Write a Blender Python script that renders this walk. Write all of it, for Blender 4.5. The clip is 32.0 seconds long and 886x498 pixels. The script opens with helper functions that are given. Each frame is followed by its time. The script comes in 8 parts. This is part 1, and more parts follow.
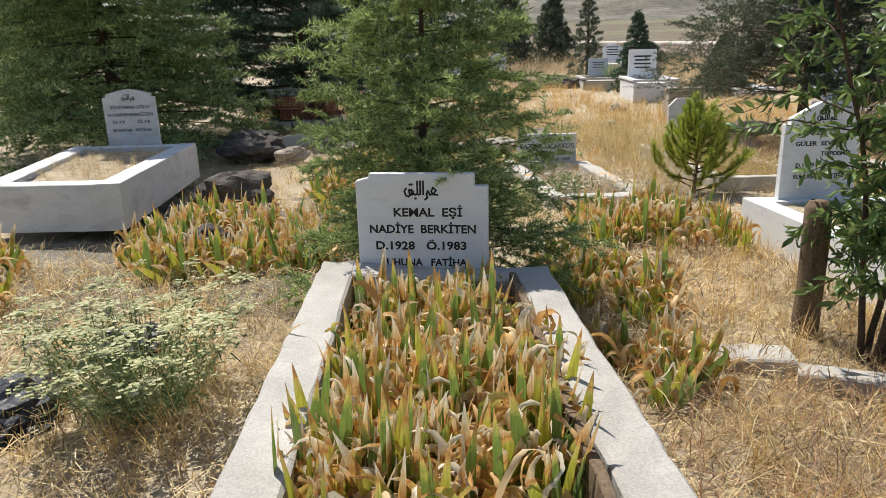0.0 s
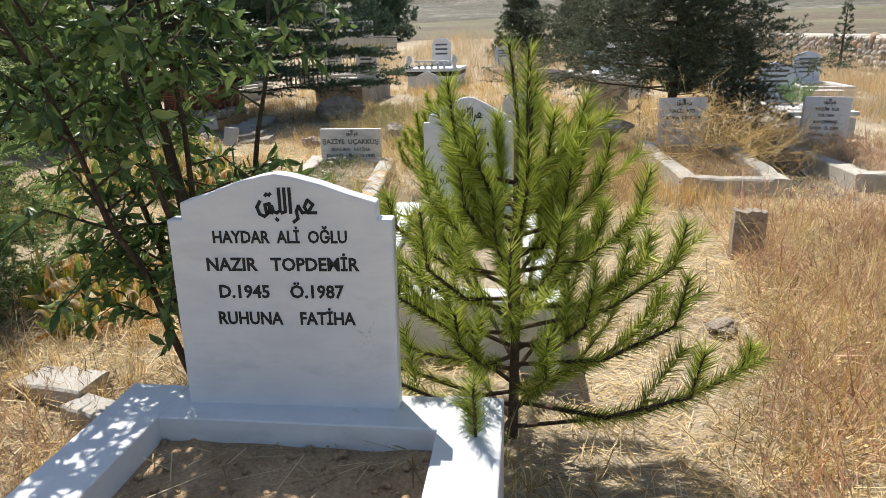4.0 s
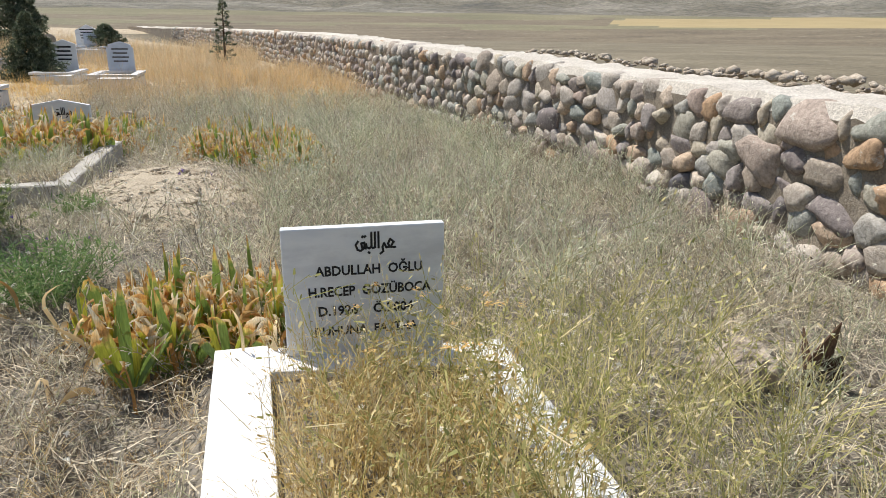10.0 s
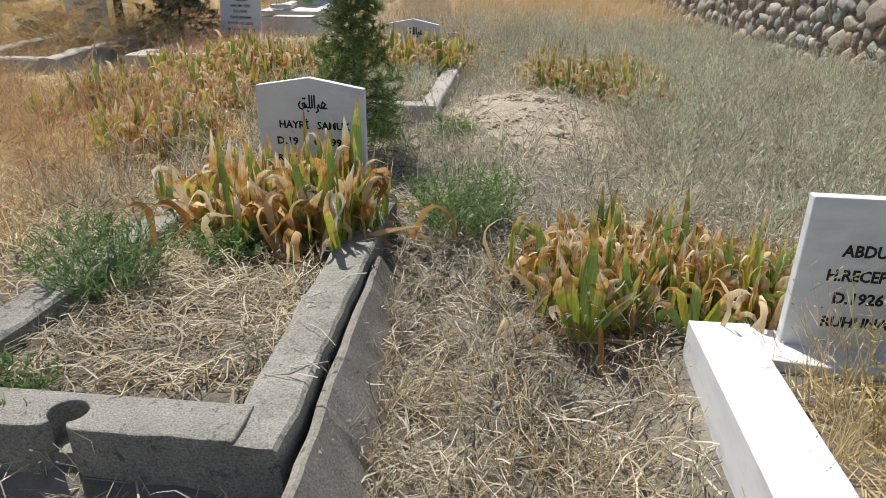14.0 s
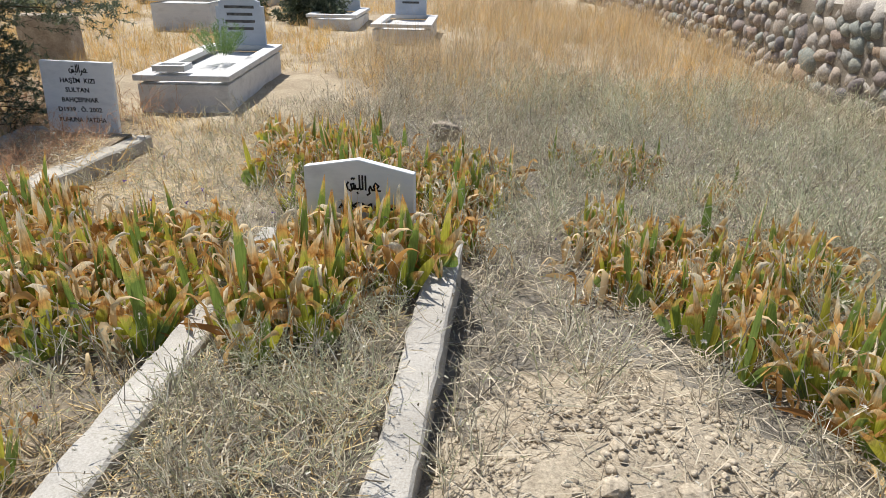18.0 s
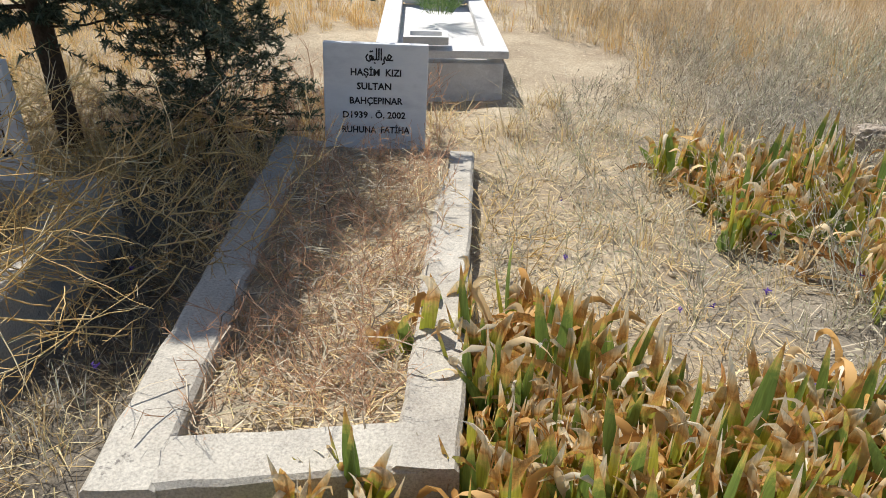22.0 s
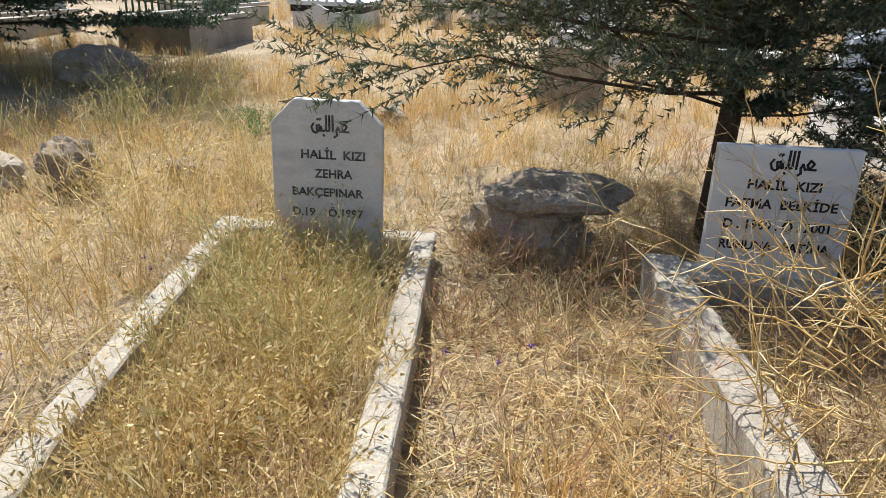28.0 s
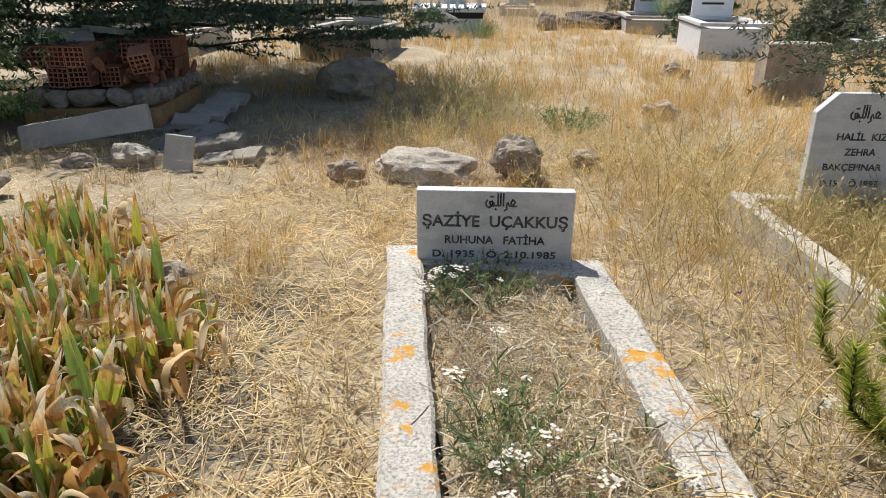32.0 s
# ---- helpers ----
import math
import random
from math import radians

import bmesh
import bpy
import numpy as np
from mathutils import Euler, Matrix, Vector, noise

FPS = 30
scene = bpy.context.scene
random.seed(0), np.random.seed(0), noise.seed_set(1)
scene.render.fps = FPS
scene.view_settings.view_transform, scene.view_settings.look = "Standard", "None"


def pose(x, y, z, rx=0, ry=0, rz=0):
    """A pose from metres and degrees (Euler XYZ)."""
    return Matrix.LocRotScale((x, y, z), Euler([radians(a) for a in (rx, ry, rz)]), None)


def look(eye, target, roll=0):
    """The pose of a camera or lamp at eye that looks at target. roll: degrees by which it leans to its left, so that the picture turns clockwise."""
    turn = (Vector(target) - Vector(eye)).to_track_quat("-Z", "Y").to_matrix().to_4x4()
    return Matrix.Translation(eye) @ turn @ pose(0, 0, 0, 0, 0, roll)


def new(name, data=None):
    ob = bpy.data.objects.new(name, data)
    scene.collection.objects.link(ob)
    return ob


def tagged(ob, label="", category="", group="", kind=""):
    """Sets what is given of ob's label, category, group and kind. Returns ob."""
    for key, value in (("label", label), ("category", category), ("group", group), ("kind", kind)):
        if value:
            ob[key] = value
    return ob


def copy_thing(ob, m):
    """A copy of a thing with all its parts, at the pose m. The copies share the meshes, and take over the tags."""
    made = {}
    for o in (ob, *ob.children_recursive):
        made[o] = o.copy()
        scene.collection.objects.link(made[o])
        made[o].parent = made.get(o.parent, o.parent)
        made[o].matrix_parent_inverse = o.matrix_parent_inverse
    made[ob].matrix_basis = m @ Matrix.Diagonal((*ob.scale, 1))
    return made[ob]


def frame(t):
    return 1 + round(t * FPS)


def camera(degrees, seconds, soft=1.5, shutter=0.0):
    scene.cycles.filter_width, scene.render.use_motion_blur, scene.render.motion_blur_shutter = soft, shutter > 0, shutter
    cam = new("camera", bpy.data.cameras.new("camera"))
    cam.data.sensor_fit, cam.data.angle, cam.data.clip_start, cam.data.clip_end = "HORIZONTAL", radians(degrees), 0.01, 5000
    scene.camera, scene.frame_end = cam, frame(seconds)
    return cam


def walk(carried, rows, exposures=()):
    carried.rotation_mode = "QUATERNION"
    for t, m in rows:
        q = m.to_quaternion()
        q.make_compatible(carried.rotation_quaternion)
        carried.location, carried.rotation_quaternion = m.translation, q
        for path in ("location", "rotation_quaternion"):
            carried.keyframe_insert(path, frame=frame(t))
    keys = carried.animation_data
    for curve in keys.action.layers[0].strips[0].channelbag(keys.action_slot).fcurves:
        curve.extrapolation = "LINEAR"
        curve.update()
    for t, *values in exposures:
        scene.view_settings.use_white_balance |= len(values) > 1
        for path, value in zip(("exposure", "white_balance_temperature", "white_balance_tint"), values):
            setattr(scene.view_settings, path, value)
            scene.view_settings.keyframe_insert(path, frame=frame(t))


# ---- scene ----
cam = camera(66.6, 32.0, 0.5)
PATH = [
    (0, (0.469, -1.741, 1.625), (0.041, 0.126, 1.05), -1.3),
    (0.5, (0.81, -1.664, 1.587), (0.358, 0.192, 0.994), -1.5),
    (1, (1.34, -1.508, 1.604), (0.878, 0.345, 1.008), -1.5),
    (1.5, (1.901, -1.372, 1.567), (1.463, 0.489, 0.977), -1.6),
    (2, (2.375, -1.225, 1.502), (1.952, 0.637, 0.905), -1.4),
    (2.2, (2.592, -1.158, 1.509), (2.166, 0.703, 0.911), -1.2),
    (2.5, (2.744, -1.106, 1.518), (2.361, 0.764, 0.921), -1.3),
    (4.6, (4.494, 0.243, 1.52), (3.763, 2.009, 0.932), -1.2),
    (5, (4.946, 0.648, 1.497), (4.229, 2.418, 0.905), -1.0),
    (5.5, (5.551, 0.888, 1.459), (4.875, 2.682, 0.888), -1.4),
    (6, (6.278, 1.048, 1.499), (5.748, 2.884, 0.908), -0.8),
    (6.5, (6.962, 1.125, 1.517), (6.721, 3.013, 0.904), 0.1),
    (7, (7.645, 1.468, 1.439), (7.597, 3.375, 0.837), -0.2),
    (7.5, (8.302, 1.529, 1.394), (8.354, 3.435, 0.79), -0.1),
    (8, (9.065, 1.401, 1.32), (9.185, 3.304, 0.717), -0.0),
    (8.2, (9.458, 1.245, 1.351), (9.583, 3.145, 0.74), -0.4),
    (8.5, (9.919, 1.085, 1.299), (10.074, 2.986, 0.695), -0.3),
    (9, (10.773, 0.611, 1.361), (10.968, 2.509, 0.76), 0.1),
    (9.5, (11.342, 0.135, 1.369), (11.603, 2.025, 0.77), 0.5),
    (10, (11.687, -0.29, 1.35), (11.995, 1.592, 0.747), 0.7),
    (10.5, (11.789, -0.781, 1.37), (12.09, 1.099, 0.758), 0.8),
    (11, (11.793, -0.945, 1.449), (11.88, 0.931, 0.76), 0.9),
    (11.5, (11.837, -0.971, 1.47), (11.786, 0.891, 0.742), 0.7),
    (12, (11.948, -1.005, 1.496), (11.855, 0.852, 0.76), 0.4),
    (12.5, (11.848, -0.922, 1.461), (11.77, 0.934, 0.722), 0.7),
    (13, (11.451, -0.66, 1.393), (11.377, 1.186, 0.627), 1.2),
    (13.5, (10.981, -0.283, 1.345), (10.772, 1.540, 0.551), 0.9),
    (14, (10.640, 0.085, 1.318), (10.277, 1.880, 0.513), 0.7),
    (14.5, (10.363, 0.598, 1.375), (9.889, 2.356, 0.545), 0.7),
    (16.6, (9.914, 3.309, 1.478), (9.466, 5.071, 0.646), 0.3),
    (17, (10.03, 3.839, 1.471), (9.59, 5.608, 0.647), 0.8),
    (17.2, (10.043, 3.97, 1.438), (9.626, 5.745, 0.616), 0.6),
    (17.5, (9.927, 4.529, 1.413), (9.54, 6.309, 0.586), 0.7),
    (18, (9.741, 4.706, 1.669), (9.406, 6.499, 0.851), 1.0),
    (18.5, (9.572, 4.826, 1.73), (9.245, 6.622, 0.914), 0.9),
    (19, (9.238, 4.823, 1.818), (8.944, 6.631, 1.015), 1.6),
    (19.5, (8.684, 4.824, 1.663), (8.408, 6.637, 0.865), 1.2),
    (19.8, (8.51, 4.93, 1.54), (8.23, 6.737, 0.733), 1.1),
    (20, (8.335, 5.034, 1.442), (8.050, 6.838, 0.627), 0.9),
    (20.5, (7.857, 5.42, 1.437), (7.608, 7.218, 0.597), 1.4),
    (21, (7.373, 5.765, 1.421), (7.099, 7.552, 0.566), 0.9),
    (21.5, (6.876, 6.067, 1.501), (6.617, 7.833, 0.599), 1.1),
    (22, (6.497, 6.153, 1.604), (6.239, 7.872, 0.615), 1.3),
    (22.5, (6.033, 6.223, 1.519), (5.778, 7.924, 0.499), 1.4),
    (23, (5.646, 6.248, 1.43), (5.365, 7.904, 0.345), 2.3),
    (23.5, (5.301, 6.231, 1.448), (4.963, 7.826, 0.29), 1.6),
    (24, (4.923, 6.134, 1.562), (4.538, 7.691, 0.366), 0.8),
    (24.5, (4.756, 6.106, 1.606), (4.343, 7.656, 0.411), 0.4),
    (26.5, (4.35, 6.059, 1.506), (3.884, 7.8, 0.639), 1.8),
    (26.8, (4.11, 6.038, 1.485), (3.666, 7.81, 0.671), 2.0),
    (27, (3.931, 5.997, 1.495), (3.549, 7.798, 0.712), 2.8),
    (27.5, (3.592, 5.975, 1.442), (3.177, 7.778, 0.682), 2.6),
    (28, (3.109, 5.76, 1.406), (2.594, 7.537, 0.647), 2.4),
    (28.5, (2.636, 5.631, 1.453), (2.022, 7.376, 0.694), 1.5),
    (29, (2.174, 5.493, 1.514), (1.509, 7.223, 0.762), 2.5),
    (29.5, (1.884, 5.233, 1.467), (1.167, 6.945, 0.721), 0.5),
    (30, (1.529, 5.064, 1.478), (0.761, 6.751, 0.729), 0.6),
    (30.5, (1.275, 4.701, 1.421), (0.418, 6.348, 0.677), 0.5),
    (31, (1.074, 4.281, 1.53), (0.185, 5.909, 0.781), 0.4),
    (31.5, (0.805, 4.148, 1.489), (-0.03, 5.799, 0.73), 0.3),
    (32, (0.463, 4.13, 1.484), (-0.045, 5.909, 0.724), 0.2),
]
walk(cam, [(t, look(eye, target, roll)) for t, eye, target, roll in PATH], [(0, 0.3), (5, 0.42), (9, 0.36), (10.5, 0.24), (12, 0.22), (14, 0.12), (17, 0.28), (19, 0.16), (22, 0.22), (23, 0.24), (24, 0.4), (26.5, 0.44), (27, 0.42), (29, 0.34), (30, 0.26), (32, 0.2)])

# ---- world, sun ----
SUN_TO = Vector((-0.52, 0.46, 1.25)).normalized()
world = bpy.data.worlds.new("sky")
scene.world = world
world.use_nodes = True
sky = world.node_tree.nodes.new("ShaderNodeTexSky")
sky.sky_type, sky.sun_disc = "NISHITA", False
sky.sun_elevation = math.asin(SUN_TO.z)
sky.sun_rotation = math.atan2(SUN_TO.x, SUN_TO.y)
world.node_tree.links.new(sky.outputs[0], world.node_tree.nodes["Background"].inputs[0])
world.node_tree.nodes["Background"].inputs[1].default_value = 0.105
sun = new("sun", bpy.data.lights.new("sun", "SUN"))
sun.data.energy, sun.data.angle, sun.data.color = 5.0, radians(0.53), (1.0, 0.965, 0.91)
sun.matrix_world = look((0, 0, 30), Vector((0, 0, 30)) - SUN_TO)

# ---- materials ----


def nodes_of(name, rough=0.85, spec=0.3):
    m = bpy.data.materials.new(name)
    m.use_nodes = True
    b = m.node_tree.nodes["Principled BSDF"]
    b.inputs["Roughness"].default_value = rough
    b.inputs["Specular IOR Level"].default_value = spec
    return m, m.node_tree.nodes, m.node_tree.links, b


def ramp_of(nodes, stops):
    r = nodes.new("ShaderNodeValToRGB")
    el = r.color_ramp.elements
    while len(el) < len(stops):
        el.new(0.5)
    for e, (p, c) in zip(el, stops):
        e.position, e.color = p, (*c, 1)
    return r


def noise_of(nodes, links, scale, detail=6, rough=0.6, stretch=None, space="world"):
    n = nodes.new("ShaderNodeTexNoise")
    n.inputs["Scale"].default_value, n.inputs["Detail"].default_value, n.inputs["Roughness"].default_value = scale, detail, rough
    if space == "world":
        src = nodes.new("ShaderNodeNewGeometry").outputs["Position"]
    else:
        src = nodes.new("ShaderNodeTexCoord").outputs["Object"]
    if stretch:
        mp = nodes.new("ShaderNodeMapping")
        mp.inputs["Scale"].default_value = stretch
        links.new(src, mp.inputs[0])
        src = mp.outputs[0]
    links.new(src, n.inputs["Vector"])
    return n


def mix_of(nodes, links, fac, a, b, mode="MIX"):
    x = nodes.new("ShaderNodeMix")
    x.data_type, x.blend_type = "RGBA", mode
    for socket, value in ((x.inputs[0], fac), (x.inputs[6], a), (x.inputs[7], b)):
        if isinstance(value, (int, float)):
            socket.default_value = value
        elif isinstance(value, tuple):
            socket.default_value = (*value, 1)
        else:
            links.new(value, socket)
    return x.outputs[2]


def surf(name, broad, fine, scale=2.0, fscale=60.0, rough=0.85, bump=0.4, dist=0.01, spots=None, spot_scale=9.0, spot_cut=0.62, vary=0.0, spec=0.3, stretch=None, space="world"):
    """A weathered surface: a broad colour ramp, fine grain, spots with a shape of their own, and relief."""
    m, n, l, b = nodes_of(name, rough, spec)
    big = noise_of(n, l, scale, 5, 0.65, stretch, space)
    small = noise_of(n, l, fscale, 8, 0.7, None, space)
    r1, r2 = ramp_of(n, broad), ramp_of(n, fine)
    l.new(big.outputs[0], r1.inputs[0])
    l.new(small.outputs[0], r2.inputs[0])
    col = mix_of(n, l, 1.0, r1.outputs[0], r2.outputs[0], "MULTIPLY")
    if spots:
        s = noise_of(n, l, spot_scale, 7, 0.75, None, space)
        cut = ramp_of(n, [(spot_cut, (0, 0, 0)), (spot_cut + 0.05, (1, 1, 1))])
        l.new(s.outputs[0], cut.inputs[0])
        col = mix_of(n, l, cut.outputs[0], col, spots)
    if vary:
        oi = n.new("ShaderNodeObjectInfo")
        hs = n.new("ShaderNodeHueSaturation")
        mr = n.new("ShaderNodeMapRange")
        mr.inputs[3].default_value, mr.inputs[4].default_value = 1 - vary, 1 + vary
        l.new(oi.outputs["Random"], mr.inputs[0])
        l.new(mr.outputs[0], hs.inputs["Value"])
        l.new(col, hs.inputs["Color"])
        col = hs.outputs[0]
    l.new(col, b.inputs["Base Color"])
    bp = n.new("ShaderNodeBump")
    bp.inputs["Strength"].default_value, bp.inputs["Distance"].default_value = bump, dist
    l.new(small.outputs[0], bp.inputs["Height"])
    l.new(bp.outputs[0], b.inputs["Normal"])
    return m


def blade_mat(name, stops, thin=0.35, rough=0.65, by="island"):
    """Thin plant matter: its colour varies from blade to blade, and light shines through it."""
    m, n, l, b = nodes_of(name, rough, 0.25)
    r = ramp_of(n, stops)
    if by == "island":
        l.new(n.new("ShaderNodeNewGeometry").outputs["Random Per Island"], r.inputs[0])
    else:
        l.new(noise_of(n, l, by, 4).outputs[0], r.inputs[0])
    patch = noise_of(n, l, 1.3, 3)
    pr = ramp_of(n, [(0.3, (0.72, 0.7, 0.68)), (0.7, (1.12, 1.08, 1.0))])
    l.new(patch.outputs[0], pr.inputs[0])
    col = mix_of(n, l, 1.0, r.outputs[0], pr.outputs[0], "MULTIPLY")
    l.new(col, b.inputs["Base Color"])
    t = n.new("ShaderNodeBsdfTranslucent")
    l.new(col, t.inputs[0])
    mx = n.new("ShaderNodeMixShader")
    mx.inputs[0].default_value = thin
    out = n["Material Output"]
    l.new(b.outputs[0], mx.inputs[1])
    l.new(t.outputs[0], mx.inputs[2])
    l.new(mx.outputs[0], out.inputs[0])
    return m


def iris_mat(name):
    """A sword leaf: blue-green to yellow-green below, yellow, rusty and tan towards its tip, each leaf withered to another point. UV v runs along the leaf."""
    m, n, l, b = nodes_of(name, 0.5, 0.35)
    sep = n.new("ShaderNodeSeparateXYZ")
    l.new(n.new("ShaderNodeUVMap").outputs[0], sep.inputs[0])
    rnd = n.new("ShaderNodeNewGeometry").outputs["Random Per Island"]
    green = ramp_of(n, [(0.0, (0.14, 0.23, 0.075)), (0.2, (0.23, 0.32, 0.10)), (0.45, (0.22, 0.32, 0.04)), (0.75, (0.42, 0.46, 0.055)), (1.0, (0.56, 0.53, 0.07))])
    shuffle = n.new("ShaderNodeMath")
    shuffle.operation = "MULTIPLY"
    l.new(rnd, shuffle.inputs[0])
    shuffle.inputs[1].default_value = 7.31
    fr = n.new("ShaderNodeMath")
    fr.operation = "FRACT"
    l.new(shuffle.outputs[0], fr.inputs[0])
    l.new(fr.outputs[0], green.inputs[0])
    sh = n.new("ShaderNodeMath")
    sh.operation = "MULTIPLY_ADD"
    l.new(rnd, sh.inputs[0])
    sh.inputs[1].default_value, sh.inputs[2].default_value = 0.62, -0.49
    add = n.new("ShaderNodeMath")
    l.new(sep.outputs[1], add.inputs[0])
    l.new(sh.outputs[0], add.inputs[1])
    ns = noise_of(n, l, 30, 4, 0.7)
    add2 = n.new("ShaderNodeMath")
    add2.operation = "MULTIPLY_ADD"
    l.new(ns.outputs[0], add2.inputs[0])
    add2.inputs[1].default_value = 0.34
    l.new(add.outputs[0], add2.inputs[2])
    dry = ramp_of(n, [(0.0, (0.55, 0.55, 0.12)), (0.64, (0.66, 0.58, 0.14)), (0.70, (0.76, 0.48, 0.14)), (0.75, (0.56, 0.27, 0.08)), (0.81, (0.72, 0.45, 0.18)), (0.9, (0.80, 0.61, 0.34)), (1.0, (0.86, 0.77, 0.58))])
    l.new(add2.outputs[0], dry.inputs[0])
    cut = ramp_of(n, [(0.55, (0, 0, 0)), (0.66, (1, 1, 1))])
    l.new(add2.outputs[0], cut.inputs[0])
    col = mix_of(n, l, cut.outputs[0], green.outputs[0], dry.outputs[0])
    streak = noise_of(n, l, 140, 2, 0.5, (1, 1, 0.08))
    sr = ramp_of(n, [(0.3, (0.72, 0.72, 0.72)), (0.7, (1.18, 1.18, 1.18))])
    l.new(streak.outputs[0], sr.inputs[0])
    col = mix_of(n, l, 1.0, col, sr.outputs[0], "MULTIPLY")
    l.new(col, b.inputs["Base Color"])
    t = n.new("ShaderNodeBsdfTranslucent")
    l.new(col, t.inputs[0])
    mx = n.new("ShaderNodeMixShader")
    mx.inputs[0].default_value = 0.36
    l.new(b.outputs[0], mx.inputs[1])
    l.new(t.outputs[0], mx.inputs[2])
    l.new(mx.outputs[0], n["Material Output"].inputs[0])
    return m


G1 = [(0.35, (0.62, 0.6, 0.58)), (0.65, (1.15, 1.13, 1.1))]
M_SOIL = surf("dry_soil", [(0.3, (0.326, 0.257, 0.181)), (0.5, (0.456, 0.377, 0.266)), (0.7, (0.598, 0.514, 0.375))], G1, 1.1, 55, 0.95, 0.9, 0.02, (0.62, 0.52, 0.36), 26, 0.58)
# Dark litter soil; its dark tone also stands in for shade on open ground.
M_DUFF_SHADE = surf("litter_and_shade_soil", [(0.3, (0.15, 0.13, 0.105)), (0.5, (0.22, 0.195, 0.155)), (0.7, (0.34, 0.305, 0.25))], G1, 1.6, 50, 0.95, 0.9, 0.02, (0.46, 0.42, 0.35), 22, 0.6)


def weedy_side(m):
    """Darker, greyer soil on the overgrown side towards the wall."""
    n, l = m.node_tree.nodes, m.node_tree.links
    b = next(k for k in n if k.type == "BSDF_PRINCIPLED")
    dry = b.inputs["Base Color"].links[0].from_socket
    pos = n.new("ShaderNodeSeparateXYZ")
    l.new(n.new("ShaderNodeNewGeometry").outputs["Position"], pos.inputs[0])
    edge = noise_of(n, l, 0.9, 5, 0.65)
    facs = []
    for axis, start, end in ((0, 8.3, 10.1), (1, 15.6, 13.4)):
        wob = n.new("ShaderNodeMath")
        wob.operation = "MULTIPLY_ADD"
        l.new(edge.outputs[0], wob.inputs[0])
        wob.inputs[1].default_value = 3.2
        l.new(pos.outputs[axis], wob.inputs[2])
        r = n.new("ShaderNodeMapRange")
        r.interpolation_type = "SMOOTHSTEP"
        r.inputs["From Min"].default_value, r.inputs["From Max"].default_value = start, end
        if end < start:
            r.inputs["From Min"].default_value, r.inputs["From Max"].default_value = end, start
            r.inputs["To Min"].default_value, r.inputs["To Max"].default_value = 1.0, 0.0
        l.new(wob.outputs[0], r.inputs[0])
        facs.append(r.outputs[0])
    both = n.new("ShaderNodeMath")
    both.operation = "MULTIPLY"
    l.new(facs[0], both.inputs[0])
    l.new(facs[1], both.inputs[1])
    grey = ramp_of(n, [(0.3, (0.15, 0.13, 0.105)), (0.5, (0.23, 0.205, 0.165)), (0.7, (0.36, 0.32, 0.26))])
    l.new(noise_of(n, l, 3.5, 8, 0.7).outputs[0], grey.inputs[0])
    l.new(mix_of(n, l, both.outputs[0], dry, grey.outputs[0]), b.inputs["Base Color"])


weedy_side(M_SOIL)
M_MOUND = surf("grey_earth", [(0.3, (0.452, 0.377, 0.276)), (0.7, (0.628, 0.552, 0.427))], G1, 4, 70, 0.95, 0.9, 0.02)
M_CLOD = surf("earth_clods", [(0.3, (0.42, 0.35, 0.26)), (0.7, (0.61, 0.535, 0.415))], G1, 9, 80, 0.95, 0.6, 0.006)
M_BARE = surf("brown_earth", [(0.3, (0.360, 0.236, 0.134)), (0.7, (0.600, 0.425, 0.252))], G1, 4, 80, 0.95, 0.8, 0.015)
M_CONC = surf("old_concrete", [(0.3, (0.40, 0.37, 0.32)), (0.7, (0.60, 0.57, 0.50))], [(0.3, (0.6, 0.58, 0.56)), (0.62, (1.12, 1.1, 1.06))], 3, 110, 0.92, 0.75, 0.008, (0.21, 0.19, 0.165), 14, 0.62)
M_CONC_PALE = surf("whitewashed_concrete", [(0.3, (0.458, 0.431, 0.385)), (0.7, (0.669, 0.638, 0.577))], [(0.3, (0.598, 0.569, 0.535)), (0.6, (0.880, 0.880, 0.880))], 2.5, 120, 0.92, 0.7, 0.007, (0.30, 0.27, 0.23), 19, 0.63)
M_CONC_GREY = surf("grey_lichened_concrete", [(0.3, (0.27, 0.255, 0.225)), (0.7, (0.47, 0.45, 0.40))], [(0.36, (0.5, 0.49, 0.47)), (0.6, (1.15, 1.14, 1.1))], 3, 130, 0.94, 0.9, 0.01, (0.15, 0.14, 0.12), 22, 0.58)
M_CONC_DARK = surf("dark_concrete", [(0.3, (0.24, 0.22, 0.19)), (0.7, (0.42, 0.39, 0.34))], G1, 3, 90, 0.92, 0.8, 0.01, (0.14, 0.125, 0.105), 8, 0.6)
M_LICHEN = surf("lichened_concrete", [(0.3, (0.46, 0.43, 0.38)), (0.7, (0.66, 0.63, 0.57))], [(0.36, (0.42, 0.41, 0.40)), (0.55, (1.05, 1.04, 1.02))], 3, 75, 0.92, 0.9, 0.01, (0.60, 0.30, 0.04), 4.2, 0.55)
M_MARBLE = surf("white_marble", [(0.3, (0.657, 0.657, 0.657)), (0.48, (0.816, 0.816, 0.806)), (0.68, (0.721, 0.731, 0.742))], [(0.3, (0.880, 0.880, 0.880)), (0.7, (0.880, 0.880, 0.880))], 2.6, 60, 0.5, 0.12, 0.003, (0.60, 0.56, 0.49), 5, 0.66, 0.0, 0.4, (1, 1, 2.6))
M_MARBLE_OLD = surf("weathered_marble", [(0.32, (0.52, 0.51, 0.50)), (0.5, (0.70, 0.69, 0.67)), (0.68, (0.60, 0.59, 0.57))], [(0.3, (0.84, 0.83, 0.82)), (0.7, (1.02, 1.02, 1.02))], 2.6, 70, 0.7, 0.25, 0.004, (0.42, 0.36, 0.29), 6, 0.68, 0.0, 0.3, (1, 1, 2.2))
